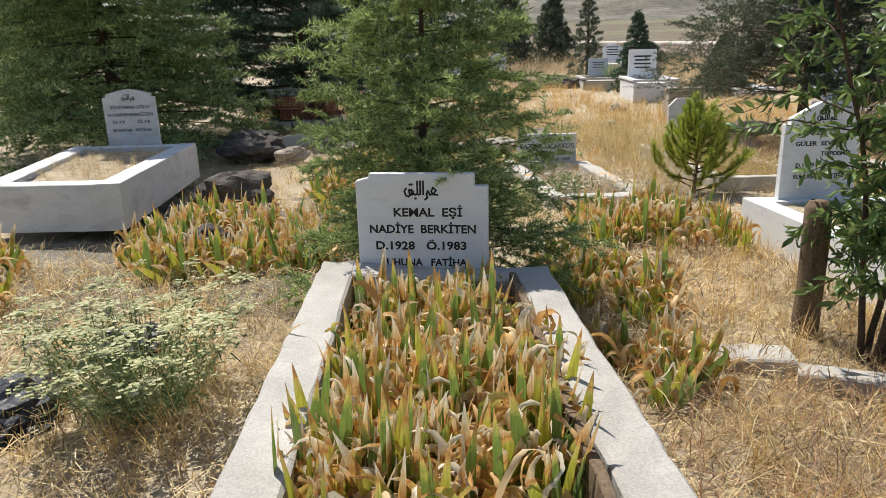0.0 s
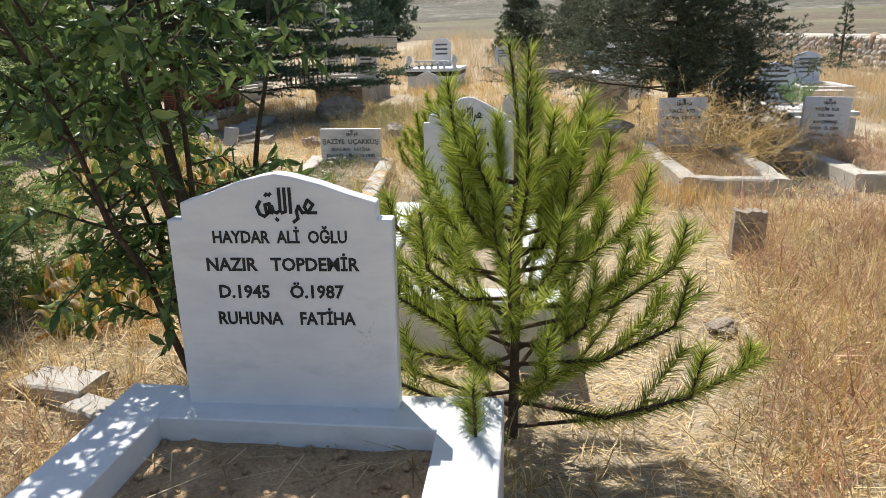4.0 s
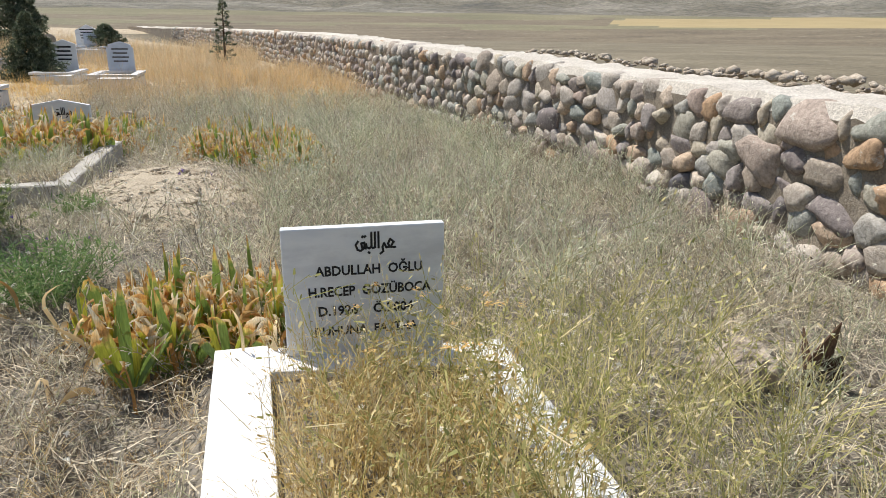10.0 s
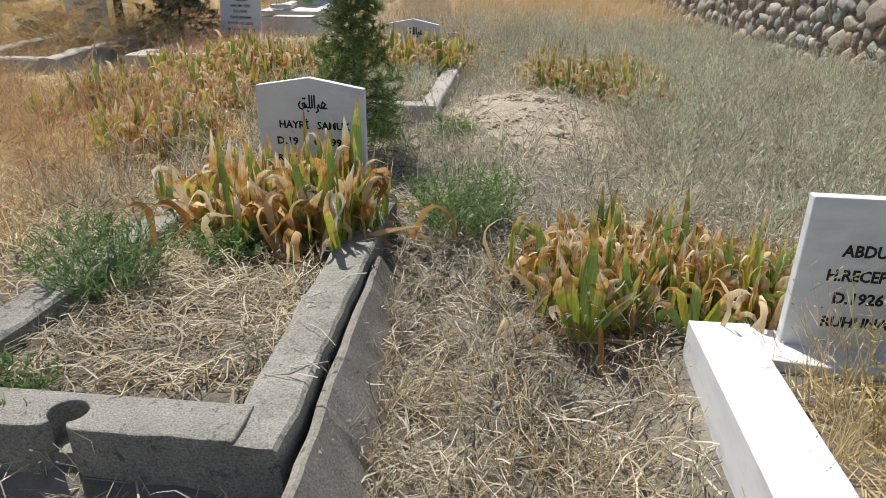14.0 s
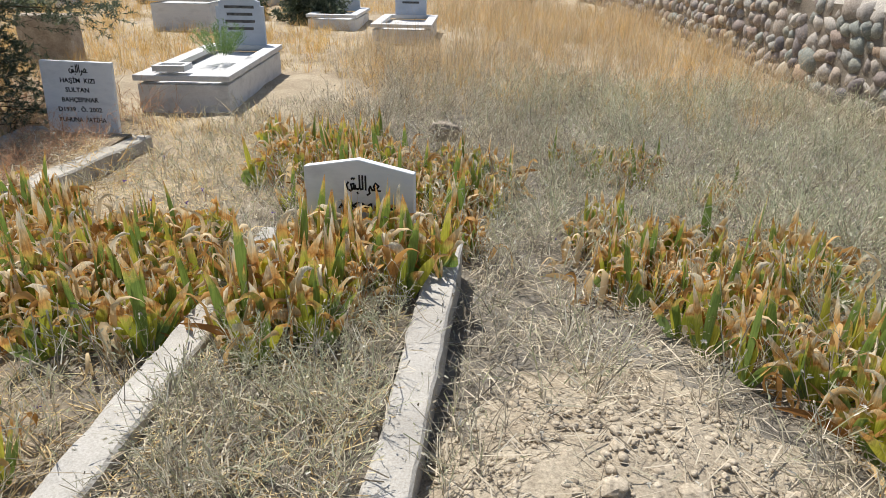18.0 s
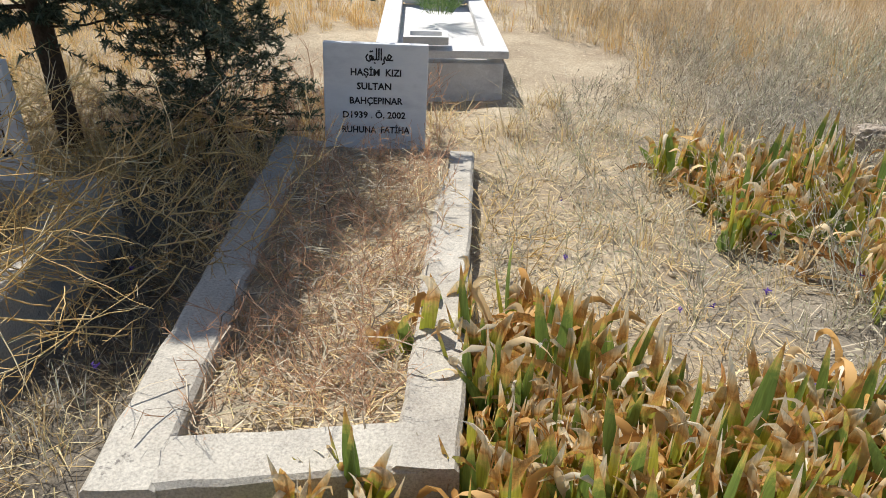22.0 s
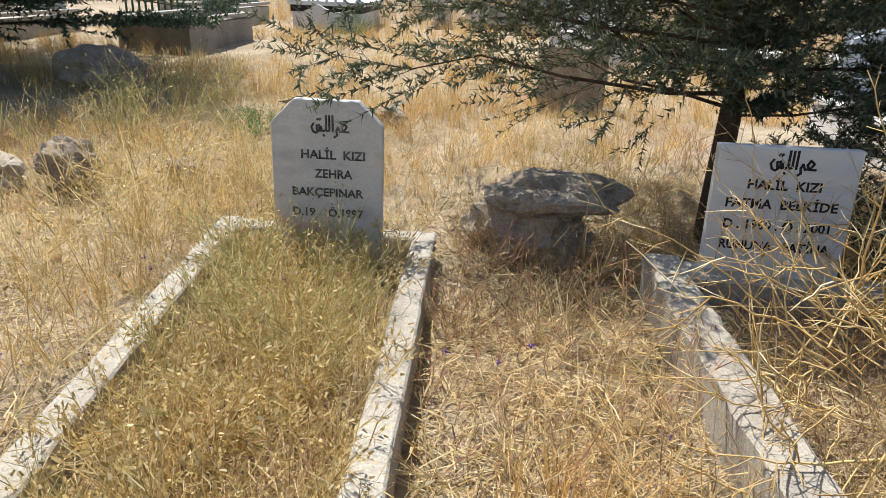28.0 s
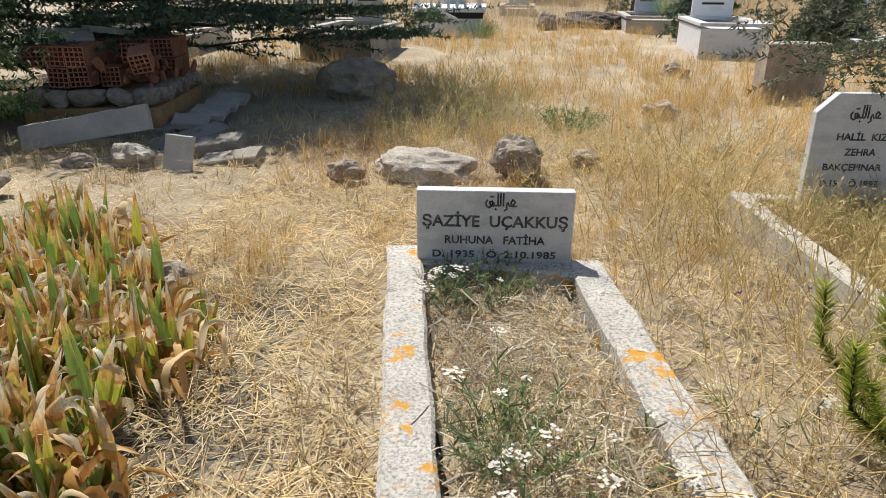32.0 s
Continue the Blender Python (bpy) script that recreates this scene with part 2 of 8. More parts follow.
M_MARBLE_BLUE = surf("bluish_marble", [(0.32, (0.40, 0.45, 0.52)), (0.68, (0.56, 0.60, 0.66))], [(0.3, (0.88, 0.88, 0.88)), (0.7, (1, 1, 1))], 2.5, 60, 0.6, 0.15, 0.004)
M_BLACK = surf("black_lettering_paint", [(0.3, (0.012, 0.012, 0.013)), (0.7, (0.03, 0.03, 0.03))], [(0.3, (0.9, 0.9, 0.9)), (0.7, (1, 1, 1))], 30, 80, 0.6, 0.1, 0.001)
M_FADED = surf("faded_lettering_paint", [(0.35, (0.03, 0.03, 0.03)), (0.65, (0.16, 0.155, 0.15))], [(0.3, (0.9, 0.9, 0.9)), (0.7, (1, 1, 1))], 30, 80, 0.7, 0.1, 0.001)
M_ROCK = surf("weathered_rock", [(0.3, (0.299, 0.241, 0.190)), (0.5, (0.460, 0.391, 0.310)), (0.7, (0.598, 0.529, 0.437))], G1, 5, 60, 0.92, 0.9, 0.02, (0.58, 0.55, 0.48), 9, 0.62, 0.15, 0.3, None, "object")
M_ROCK_PALE = surf("pale_crusted_rock", [(0.3, (0.42, 0.37, 0.30)), (0.5, (0.58, 0.53, 0.45)), (0.7, (0.72, 0.67, 0.59))], G1, 5, 60, 0.92, 0.9, 0.02, (0.30, 0.26, 0.21), 7, 0.6, 0.0, 0.3, None, "object")
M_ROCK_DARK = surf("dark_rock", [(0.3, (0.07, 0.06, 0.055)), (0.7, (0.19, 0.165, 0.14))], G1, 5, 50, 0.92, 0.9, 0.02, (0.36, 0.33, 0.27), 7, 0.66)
M_OCHRE = surf("ochre_block", [(0.3, (0.34, 0.20, 0.085)), (0.7, (0.48, 0.31, 0.15))], G1, 4, 70, 0.92, 0.6, 0.008, (0.24, 0.16, 0.10), 10, 0.62)
M_BRICK = surf("red_hollow_brick", [(0.3, (0.29, 0.12, 0.07)), (0.7, (0.42, 0.20, 0.125))], G1, 6, 90, 0.92, 0.6, 0.006, (0.45, 0.38, 0.31), 12, 0.64, 0.25)
M_BARK = surf("bark", [(0.3, (0.075, 0.052, 0.036)), (0.7, (0.18, 0.13, 0.095))], G1, 8, 60, 0.95, 1.0, 0.02, None, 9, 0.6, 0.0, 0.2, (1, 1, 0.3))
M_RUST = surf("rusted_iron", [(0.3, (0.075, 0.045, 0.028)), (0.7, (0.17, 0.10, 0.06))], G1, 9, 70, 0.85, 0.7, 0.006)
M_WOODOLD = surf("weathered_wood", [(0.3, (0.12, 0.085, 0.055)), (0.7, (0.26, 0.19, 0.125))], G1, 6, 60, 0.9, 0.8, 0.01, None, 9, 0.6, 0.0, 0.2, (6, 6, 0.6))
M_STRAW = blade_mat("dry_grass", [(0.0, (0.24, 0.16, 0.075)), (0.18, (0.50, 0.36, 0.17)), (0.5, (0.80, 0.63, 0.35)), (0.85, (0.88, 0.77, 0.50)), (1.0, (0.46, 0.40, 0.18))])
M_BROWNWEED = blade_mat("brown_weed", [(0.0, (0.17, 0.12, 0.075)), (0.4, (0.36, 0.27, 0.18)), (0.8, (0.58, 0.47, 0.33)), (1.0, (0.70, 0.60, 0.45))])
M_GOLD = blade_mat("golden_grass", [(0.0, (0.552, 0.360, 0.120)), (0.4, (0.720, 0.504, 0.192)), (0.8, (0.840, 0.624, 0.288)), (1.0, (0.624, 0.324, 0.132))])
M_FARGRASS = blade_mat("pale_reddish_grass", [(0.0, (0.440, 0.319, 0.187)), (0.4, (0.682, 0.506, 0.297)), (0.75, (0.814, 0.660, 0.440)), (1.0, (0.572, 0.550, 0.363))])
M_YELLOWWEED = blade_mat("yellow_weed", [(0.0, (0.34, 0.24, 0.09)), (0.3, (0.62, 0.47, 0.19)), (0.7, (0.82, 0.67, 0.34)), (1.0, (0.88, 0.80, 0.54))])
M_RED = blade_mat("reddish_weed", [(0.0, (0.362, 0.200, 0.123)), (0.5, (0.580, 0.348, 0.217)), (1.0, (0.754, 0.532, 0.362))])
M_GREYWEED = blade_mat("grey_weed", [(0.0, (0.195, 0.172, 0.137)), (0.35, (0.546, 0.501, 0.403)), (0.65, (0.429, 0.461, 0.280)), (0.85, (0.780, 0.728, 0.598)), (1.0, (0.880, 0.880, 0.819))])
M_THATCH = blade_mat("grey_thatch", [(0.0, (0.149, 0.127, 0.098)), (0.3, (0.391, 0.339, 0.259)), (0.6, (0.644, 0.575, 0.448)), (0.85, (0.828, 0.759, 0.621)), (1.0, (0.460, 0.437, 0.310))])
M_SAGE = blade_mat("grey_green_scrub", [(0.0, (0.247, 0.280, 0.182)), (0.4, (0.520, 0.559, 0.390)), (0.7, (0.702, 0.728, 0.533)), (1.0, (0.880, 0.845, 0.689))])
M_YGREEN = blade_mat("yellow_green_weed", [(0.0, (0.27, 0.29, 0.10)), (0.4, (0.46, 0.45, 0.17)), (0.75, (0.70, 0.62, 0.32)), (1.0, (0.86, 0.75, 0.47))])
M_HERB = blade_mat("green_herb", [(0.0, (0.102, 0.204, 0.068)), (0.6, (0.204, 0.340, 0.119)), (1.0, (0.357, 0.476, 0.204))])
M_UMBEL = blade_mat("umbel_plant", [(0.0, (0.10, 0.155, 0.07)), (0.5, (0.21, 0.28, 0.13)), (1.0, (0.45, 0.48, 0.27))])
M_UMBELHEAD = blade_mat("umbel_seed_heads", [(0.0, (0.26, 0.30, 0.13)), (0.5, (0.45, 0.47, 0.25)), (1.0, (0.66, 0.64, 0.42))], 0.3)
M_TUMBLE = blade_mat("dry_golden_stems", [(0.0, (0.40, 0.25, 0.09)), (0.35, (0.66, 0.45, 0.18)), (0.7, (0.82, 0.63, 0.31)), (1.0, (0.88, 0.78, 0.54))], 0.1)
M_PETAL = blade_mat("white_petals", [(0.0, (0.70, 0.68, 0.60)), (1.0, (0.84, 0.83, 0.78))], 0.3)
M_VIOLET = blade_mat("violet_petals", [(0.0, (0.12, 0.07, 0.38)), (1.0, (0.20, 0.12, 0.50))], 0.3)
M_PINE = blade_mat("pine_needles", [(0.0, (0.13, 0.18, 0.03)), (0.4, (0.31, 0.40, 0.055)), (0.8, (0.55, 0.62, 0.10)), (1.0, (0.74, 0.75, 0.24))], 0.3, 0.45)
M_CEDAR = blade_mat("cedar_needles", [(0.0, (0.15, 0.235, 0.095)), (0.5, (0.32, 0.43, 0.165)), (1.0, (0.62, 0.72, 0.30))], 0.25, 0.5)
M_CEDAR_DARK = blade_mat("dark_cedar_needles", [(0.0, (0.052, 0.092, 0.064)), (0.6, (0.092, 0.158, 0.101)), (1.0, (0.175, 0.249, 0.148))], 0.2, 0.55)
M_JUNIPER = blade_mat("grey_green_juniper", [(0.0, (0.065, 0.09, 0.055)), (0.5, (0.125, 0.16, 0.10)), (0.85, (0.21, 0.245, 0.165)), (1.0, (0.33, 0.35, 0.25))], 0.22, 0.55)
# Darker copy of M_CEDAR: this tree's shade is put into the needle colour.
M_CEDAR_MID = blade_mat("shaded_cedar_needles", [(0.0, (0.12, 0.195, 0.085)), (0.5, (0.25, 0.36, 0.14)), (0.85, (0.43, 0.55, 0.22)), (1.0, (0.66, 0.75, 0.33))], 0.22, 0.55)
M_SAPLING = blade_mat("young_cedar_needles", [(0.0, (0.12, 0.19, 0.07)), (0.5, (0.23, 0.33, 0.11)), (1.0, (0.44, 0.52, 0.19))], 0.28, 0.5)
M_LEAF = blade_mat("narrow_green_leaves", [(0.0, (0.075, 0.13, 0.045)), (0.5, (0.14, 0.225, 0.07)), (0.85, (0.23, 0.32, 0.10)), (1.0, (0.33, 0.42, 0.15))], 0.34, 0.34)
M_IRIS = iris_mat("iris_leaf")
M_IRISDRY = blade_mat("withered_iris_leaf", [(0.0, (0.34, 0.16, 0.05)), (0.2, (0.62, 0.36, 0.12)), (0.45, (0.75, 0.53, 0.26)), (0.75, (0.84, 0.68, 0.43)), (1.0, (0.88, 0.81, 0.65))], 0.35)
M_YELLOW = surf("yellow_plastic", [(0.3, (0.70, 0.50, 0.08)), (0.7, (0.78, 0.58, 0.14))], [(0.3, (0.95, 0.95, 0.95)), (0.7, (1, 1, 1))], 8, 50, 0.45, 0.1, 0.002)
M_BLUEBAG = surf("blue_plastic", [(0.3, (0.20, 0.42, 0.55)), (0.7, (0.45, 0.66, 0.75))], [(0.3, (0.9, 0.9, 0.9)), (0.7, (1, 1, 1))], 12, 50, 0.4, 0.4, 0.01)
M_BLACKBAG = surf("black_plastic_sheet", [(0.3, (0.02, 0.022, 0.028)), (0.7, (0.06, 0.065, 0.075))], [(0.3, (0.9, 0.9, 0.9)), (0.7, (1, 1, 1))], 12, 50, 0.35, 0.5, 0.01)
M_HILL = surf("dry_hillside", [(0.30, (0.105, 0.10, 0.085)), (0.45, (0.165, 0.15, 0.11)), (0.55, (0.20, 0.185, 0.145)), (0.68, (0.30, 0.275, 0.22))], [(0.38, (0.6, 0.6, 0.62)), (0.6, (1.15, 1.12, 1.1))], 0.012, 0.16, 0.95, 1.0, 3.0, (0.09, 0.095, 0.065), 0.09, 0.585)
M_PLOUGH = surf("ploughed_earth", [(0.3, (0.125, 0.10, 0.07)), (0.5, (0.17, 0.14, 0.095)), (0.7, (0.22, 0.185, 0.125))], G1, 0.03, 0.9, 0.95, 0.4, 0.3, (0.25, 0.22, 0.15), 0.15, 0.6, 0.0, 0.3, (1, 2.5, 1))
M_OLIVE = surf("grazed_slope", [(0.3, (0.15, 0.14, 0.085)), (0.5, (0.19, 0.175, 0.105)), (0.7, (0.25, 0.22, 0.14))], G1, 0.02, 0.7, 0.95, 0.4, 0.3, (0.10, 0.10, 0.06), 0.3, 0.66)
M_PLAIN = surf("fallow_plain", [(0.3, (0.13, 0.11, 0.075)), (0.5, (0.18, 0.155, 0.105)), (0.7, (0.25, 0.215, 0.15))], G1, 0.12, 3.0, 0.95, 0.6, 0.1, (0.30, 0.26, 0.18), 1.4, 0.6)
M_FIELD = surf("stubble_field", [(0.3, (0.29, 0.225, 0.11)), (0.7, (0.36, 0.28, 0.145))], [(0.3, (0.85, 0.85, 0.85)), (0.7, (1.08, 1.08, 1.08))], 0.05, 1.2, 0.95, 0.2, 0.2)
M_GREENIRON = surf("green_iron", [(0.3, (0.03, 0.07, 0.05)), (0.7, (0.05, 0.11, 0.075))], G1, 6, 60, 0.6, 0.3, 0.003, (0.12, 0.06, 0.03), 14, 0.64)
M_YELLOWIRON = surf("yellow_iron", [(0.3, (0.42, 0.33, 0.09)), (0.7, (0.55, 0.44, 0.14))], G1, 6, 60, 0.6, 0.3, 0.003, (0.18, 0.09, 0.04), 14, 0.62)
# Mortar tone lowered: the shade in the gaps between stones is in this colour.
M_MORTAR_SHADE = surf("wall_gap_shade_mortar", [(0.3, (0.21, 0.175, 0.135)), (0.7, (0.35, 0.305, 0.245))], G1, 3, 60, 0.95, 0.8, 0.02)
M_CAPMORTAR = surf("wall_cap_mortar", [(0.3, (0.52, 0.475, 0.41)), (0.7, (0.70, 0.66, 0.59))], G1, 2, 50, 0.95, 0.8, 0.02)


def wall_stone_mat():
    m, n, l, b = nodes_of("field_stones", 0.9, 0.3)
    r = ramp_of(n, [(0.0, (0.38, 0.32, 0.26)), (0.14, (0.47, 0.43, 0.38)), (0.28, (0.23, 0.20, 0.195)), (0.4, (0.49, 0.42, 0.32)), (0.52, (0.28, 0.30, 0.27)), (0.64, (0.40, 0.375, 0.34)), (0.74, (0.43, 0.29, 0.18)), (0.84, (0.56, 0.52, 0.455)), (0.92, (0.36, 0.285, 0.24)), (1.0, (0.165, 0.16, 0.17))])
    oi = n.new("ShaderNodeObjectInfo")
    geo = n.new("ShaderNodeNewGeometry")
    ad = n.new("ShaderNodeMath")
    l.new(oi.outputs["Random"], ad.inputs[0])
    l.new(geo.outputs["Random Per Island"], ad.inputs[1])
    fr = n.new("ShaderNodeMath")
    fr.operation = "FRACT"
    l.new(ad.outputs[0], fr.inputs[0])
    l.new(fr.outputs[0], r.inputs[0])
    fine = noise_of(n, l, 35, 8, 0.7)
    f2 = ramp_of(n, [(0.32, (0.6, 0.58, 0.56)), (0.65, (1.2, 1.18, 1.15))])
    l.new(fine.outputs[0], f2.inputs[0])
    col = mix_of(n, l, 1.0, r.outputs[0], f2.outputs[0], "MULTIPLY")
    sp = noise_of(n, l, 11, 6, 0.7)
    cut = ramp_of(n, [(0.6, (0, 0, 0)), (0.66, (1, 1, 1))])
    l.new(sp.outputs[0], cut.inputs[0])
    col = mix_of(n, l, cut.outputs[0], col, (0.5, 0.46, 0.39))
    l.new(col, b.inputs["Base Color"])
    bp = n.new("ShaderNodeBump")
    bp.inputs["Strength"].default_value, bp.inputs["Distance"].default_value = 0.8, 0.015
    l.new(fine.outputs[0], bp.inputs["Height"])
    l.new(bp.outputs[0], b.inputs["Normal"])
    return m


M_WALLSTONE = wall_stone_mat()

# ---- builders ----
rng = np.random.default_rng(7)


def empty(name, m, label="", category="", group=""):
    ob = new(name)
    ob.matrix_world = m
    return tagged(ob, label, category, group)


def mesh_of(name, verts, faces, material, uvs=None, smooth=False):
    me = bpy.data.meshes.new(name)
    verts, faces = np.asarray(verts, np.float32), faces
    if isinstance(faces, np.ndarray):
        nf, k = faces.shape
        me.vertices.add(len(verts))
        me.vertices.foreach_set("co", verts.ravel())
        me.loops.add(nf * k)
        me.loops.foreach_set("vertex_index", faces.astype(np.int32).ravel())
        me.polygons.add(nf)
        me.polygons.foreach_set("loop_start", np.arange(0, nf * k, k, dtype=np.int32))
        me.polygons.foreach_set("loop_total", np.full(nf, k, np.int32))
        if uvs is not None:
            lay = me.uv_layers.new(name="UVMap")
            lay.data.foreach_set("uv", np.asarray(uvs, np.float32)[faces.ravel()].ravel())
        me.update(calc_edges=True)
    else:
        me.from_pydata([tuple(v) for v in verts], [], faces)
        me.update()
    if smooth:
        me.polygons.foreach_set("use_smooth", np.ones(len(me.polygons), bool))
    me.materials.append(material)
    return me


def child(name, me, parent, m=None, label=""):
    ob = new(name, me)
    ob.parent = parent
    if m is not None:
        ob.matrix_local = m
    return tagged(ob, label)


def part(name, bm, material, parent, label=""):
    me = bpy.data.meshes.new(name)
    bm.to_mesh(me)
    bm.free()
    me.materials.append(material)
    return child(name, me, parent, None, label)


def joined(pieces):
    """Joins (verts, tris) or (verts, tris, uv) pieces into one."""
    vs, fs, us, at = [], [], [], 0
    for p in pieces:
        vs.append(p[0])
        fs.append(p[1] + at)
        if len(p) > 2:
            us.append(p[2])
        at += len(p[0])
    return (np.concatenate(vs), np.concatenate(fs), np.concatenate(us)) if us else (np.concatenate(vs), np.concatenate(fs))


def scattered(protos, places, rg):
    """Copies of prototype pieces at rows of x, y, z, size, turn, lean: one joined piece."""
    out = []
    which = rg.integers(0, len(protos), len(places))
    for k, p in enumerate(protos):
        rows = places[which == k]
        if not len(rows):
            continue
        v = p[0]
        c, s = np.cos(rows[:, 4]), np.sin(rows[:, 4])
        ang = rg.uniform(0, 2 * np.pi, len(rows))
        lx, ly = rows[:, 5] * np.cos(ang), rows[:, 5] * np.sin(ang)
        x = v[None, :, 0] * c[:, None] - v[None, :, 1] * s[:, None]
        y = v[None, :, 0] * s[:, None] + v[None, :, 1] * c[:, None]
        z = np.repeat(v[None, :, 2], len(rows), 0)
        x, y = x + z * lx[:, None], y + z * ly[:, None]
        w = np.stack([x, y, z], -1) * rows[:, None, 3:4] + rows[:, None, :3]
        f = p[1][None] + (np.arange(len(rows)) * len(v))[:, None, None]
        piece = (w.reshape(-1, 3), f.reshape(-1, 3))
        if len(p) > 2:
            piece += (np.tile(p[2], (len(rows), 1)),)
        out.append(piece)
    return joined(out)


def ribbons(a, b, w, rg):
    """Thin flat strips from points a to b, w wide at a and narrower at b."""
    d = b - a
    side = np.cross(d, rg.normal(size=d.shape))
    side /= np.linalg.norm(side, axis=1, keepdims=True) + 1e-9
    w = np.asarray(w).reshape(-1, 1) * np.ones((len(a), 1))
    v = np.stack([a - side * w / 2, a + side * w / 2, b + side * w * 0.3, b - side * w * 0.3], 1).reshape(-1, 3)
    k = np.arange(len(a))[:, None, None] * 4
    f = (np.array([[0, 1, 2], [0, 2, 3]])[None] + k).reshape(-1, 3)
    return v, f


def blades(n, rg, spread, hmin, hmax, lean, width, droop=0.5):
    """A tuft of n bent blades round the origin."""
    ang, rad = rg.uniform(0, 2 * np.pi, n), spread * np.sqrt(rg.uniform(0, 1, n))
    base = np.stack([rad * np.cos(ang), rad * np.sin(ang), np.full(n, -0.01)], 1)
    h = rg.uniform(hmin, hmax, n)
    da = ang + rg.normal(0, 0.9, n)
    out = np.stack([np.cos(da), np.sin(da), np.zeros(n)], 1)
    ln = np.abs(rg.normal(0, lean, n))[:, None]
    mid = base + out * ln * h[:, None] * 0.4 + np.array([0, 0, 1]) * h[:, None] * 0.55
    tip = mid + out * (ln * h[:, None] * 0.8 + droop * h[:, None] * 0.2) + np.array([0, 0, 1]) * (h * rg.uniform(0.15, 0.5, n))[:, None]
    side = np.stack([-np.sin(da), np.cos(da), np.zeros(n)], 1) * (width * rg.uniform(0.6, 1.3, n))[:, None] / 2
    v = np.stack([base - side, base + side, mid + side * 0.8, mid - side * 0.8, tip], 1).reshape(-1, 3)
    f = (np.array([[0, 1, 2], [0, 2, 3], [3, 2, 4]])[None] + np.arange(n)[:, None, None] * 5).reshape(-1, 3)
    return v, f


def twiggy(rg, height, stems, twigs, w, open_=0.5, heads=0.0, sub=2):
    """A branching dry weed: stems that fork into twigs, with small seed heads at the tips."""
    a, b, ws = [], [], []
    for _ in range(stems):
        p = np.array([rg.normal(0, 0.015), rg.normal(0, 0.015), -0.01])
        d = np.array([rg.normal(0, open_), rg.normal(0, open_), 1.0])
        d /= np.linalg.norm(d)
        h = height * rg.uniform(0.6, 1.0)
        pts = [p]
        for _ in range(4):
            d = d + rg.normal(0, 0.13, 3)
            d /= np.linalg.norm(d)
            pts.append(pts[-1] + d * h / 4)
            a.append(pts[-2]), b.append(pts[-1]), ws.append(w)
        for _ in range(twigs):
            k = rg.integers(1, 4)
            q = pts[k] + (pts[k + 1] - pts[k]) * rg.uniform()
            e = d + rg.normal(0, 0.6, 3)
            e[2] = abs(e[2]) * 0.8 + 0.2
            e /= np.linalg.norm(e)
            t = q + e * h * rg.uniform(0.15, 0.38)
            a.append(q), b.append(t), ws.append(w * 0.7)
            for _ in range(sub):
                s = q + (t - q) * rg.uniform(0.3, 1)
                g = e + rg.normal(0, 0.6, 3)
                g /= np.linalg.norm(g)
                u = s + g * h * rg.uniform(0.05, 0.16)
                a.append(s), b.append(u), ws.append(w * 0.6)
                if heads:
                    a.append(u), b.append(u + g * heads * 2), ws.append(heads)
    return ribbons(np.array(a), np.array(b), np.array(ws), rg)


def tube(points, radii, sides=7):
    """A tapered tube through points: verts and triangles."""
    pts = [Vector(p) for p in points]
    vs, fs = [], []
    for i, p in enumerate(pts):
        d = (pts[min(i + 1, len(pts) - 1)] - pts[max(i - 1, 0)]).normalized()
        u = d.cross(Vector((0.31, 0.77, 0.55))).normalized()
        v = d.cross(u)
        for k in range(sides):
            an = 2 * math.pi * k / sides
            vs.append(p + (u * math.cos(an) + v * math.sin(an)) * radii[i])
    for i in range(len(pts) - 1):
        for k in range(sides):
            q, r = i * sides + k, i * sides + (k + 1) % sides
            fs += [(q, r, r + sides), (q, r + sides, q + sides)]
    n = len(vs)
    vs.append(pts[-1])
    fs += [(n - 1 - sides + k, n - 1 - sides + (k + 1) % sides, n) for k in range(sides)]
    return np.array([tuple(x) for x in vs]), np.array(fs)


def beam(p, q, width, depth, rough=0.006, chamfer=0.015, step=0.09, seed=0):
    """A worn straight block from p to q (the middle of its top), with chipped edges."""
    p, q = Vector(p), Vector(q)
    d = q - p
    n = max(3, int(d.length / step))
    flat = Vector((d.x, d.y, 0)).normalized()
    side = Vector((flat.y, -flat.x, 0))
    c, hw = chamfer, width / 2
    prof = [(-hw, -depth), (-hw, -depth * 0.5), (-hw, -c), (-hw + c, 0), (-hw * 0.33, 0), (hw * 0.33, 0), (hw - c, 0), (hw, -c), (hw, -depth * 0.5), (hw, -depth)]
    bm = bmesh.new()
    rings = []
    for i in range(n + 1):
        o = p + d * (i / n)
        ring = []
        for s, z in prof:
            v = o + side * s + Vector((0, 0, z))
            if rough:
                nz = noise.noise_vector(v * 9 + Vector((seed, 0, 0))) * rough + noise.noise_vector(v * 3.1 + Vector((0, seed, 0))) * rough
                v = v + nz
            ring.append(bm.verts.new(v))
        rings.append(ring)
    for a, b in zip(rings, rings[1:]):
        for k in range(len(prof) - 1):
            bm.faces.new((a[k], a[k + 1], b[k + 1], b[k]))
    bm.faces.new(rings[0][::-1])
    bm.faces.new(rings[-1])
    bmesh.ops.recalc_face_normals(bm, faces=bm.faces)
    return bm


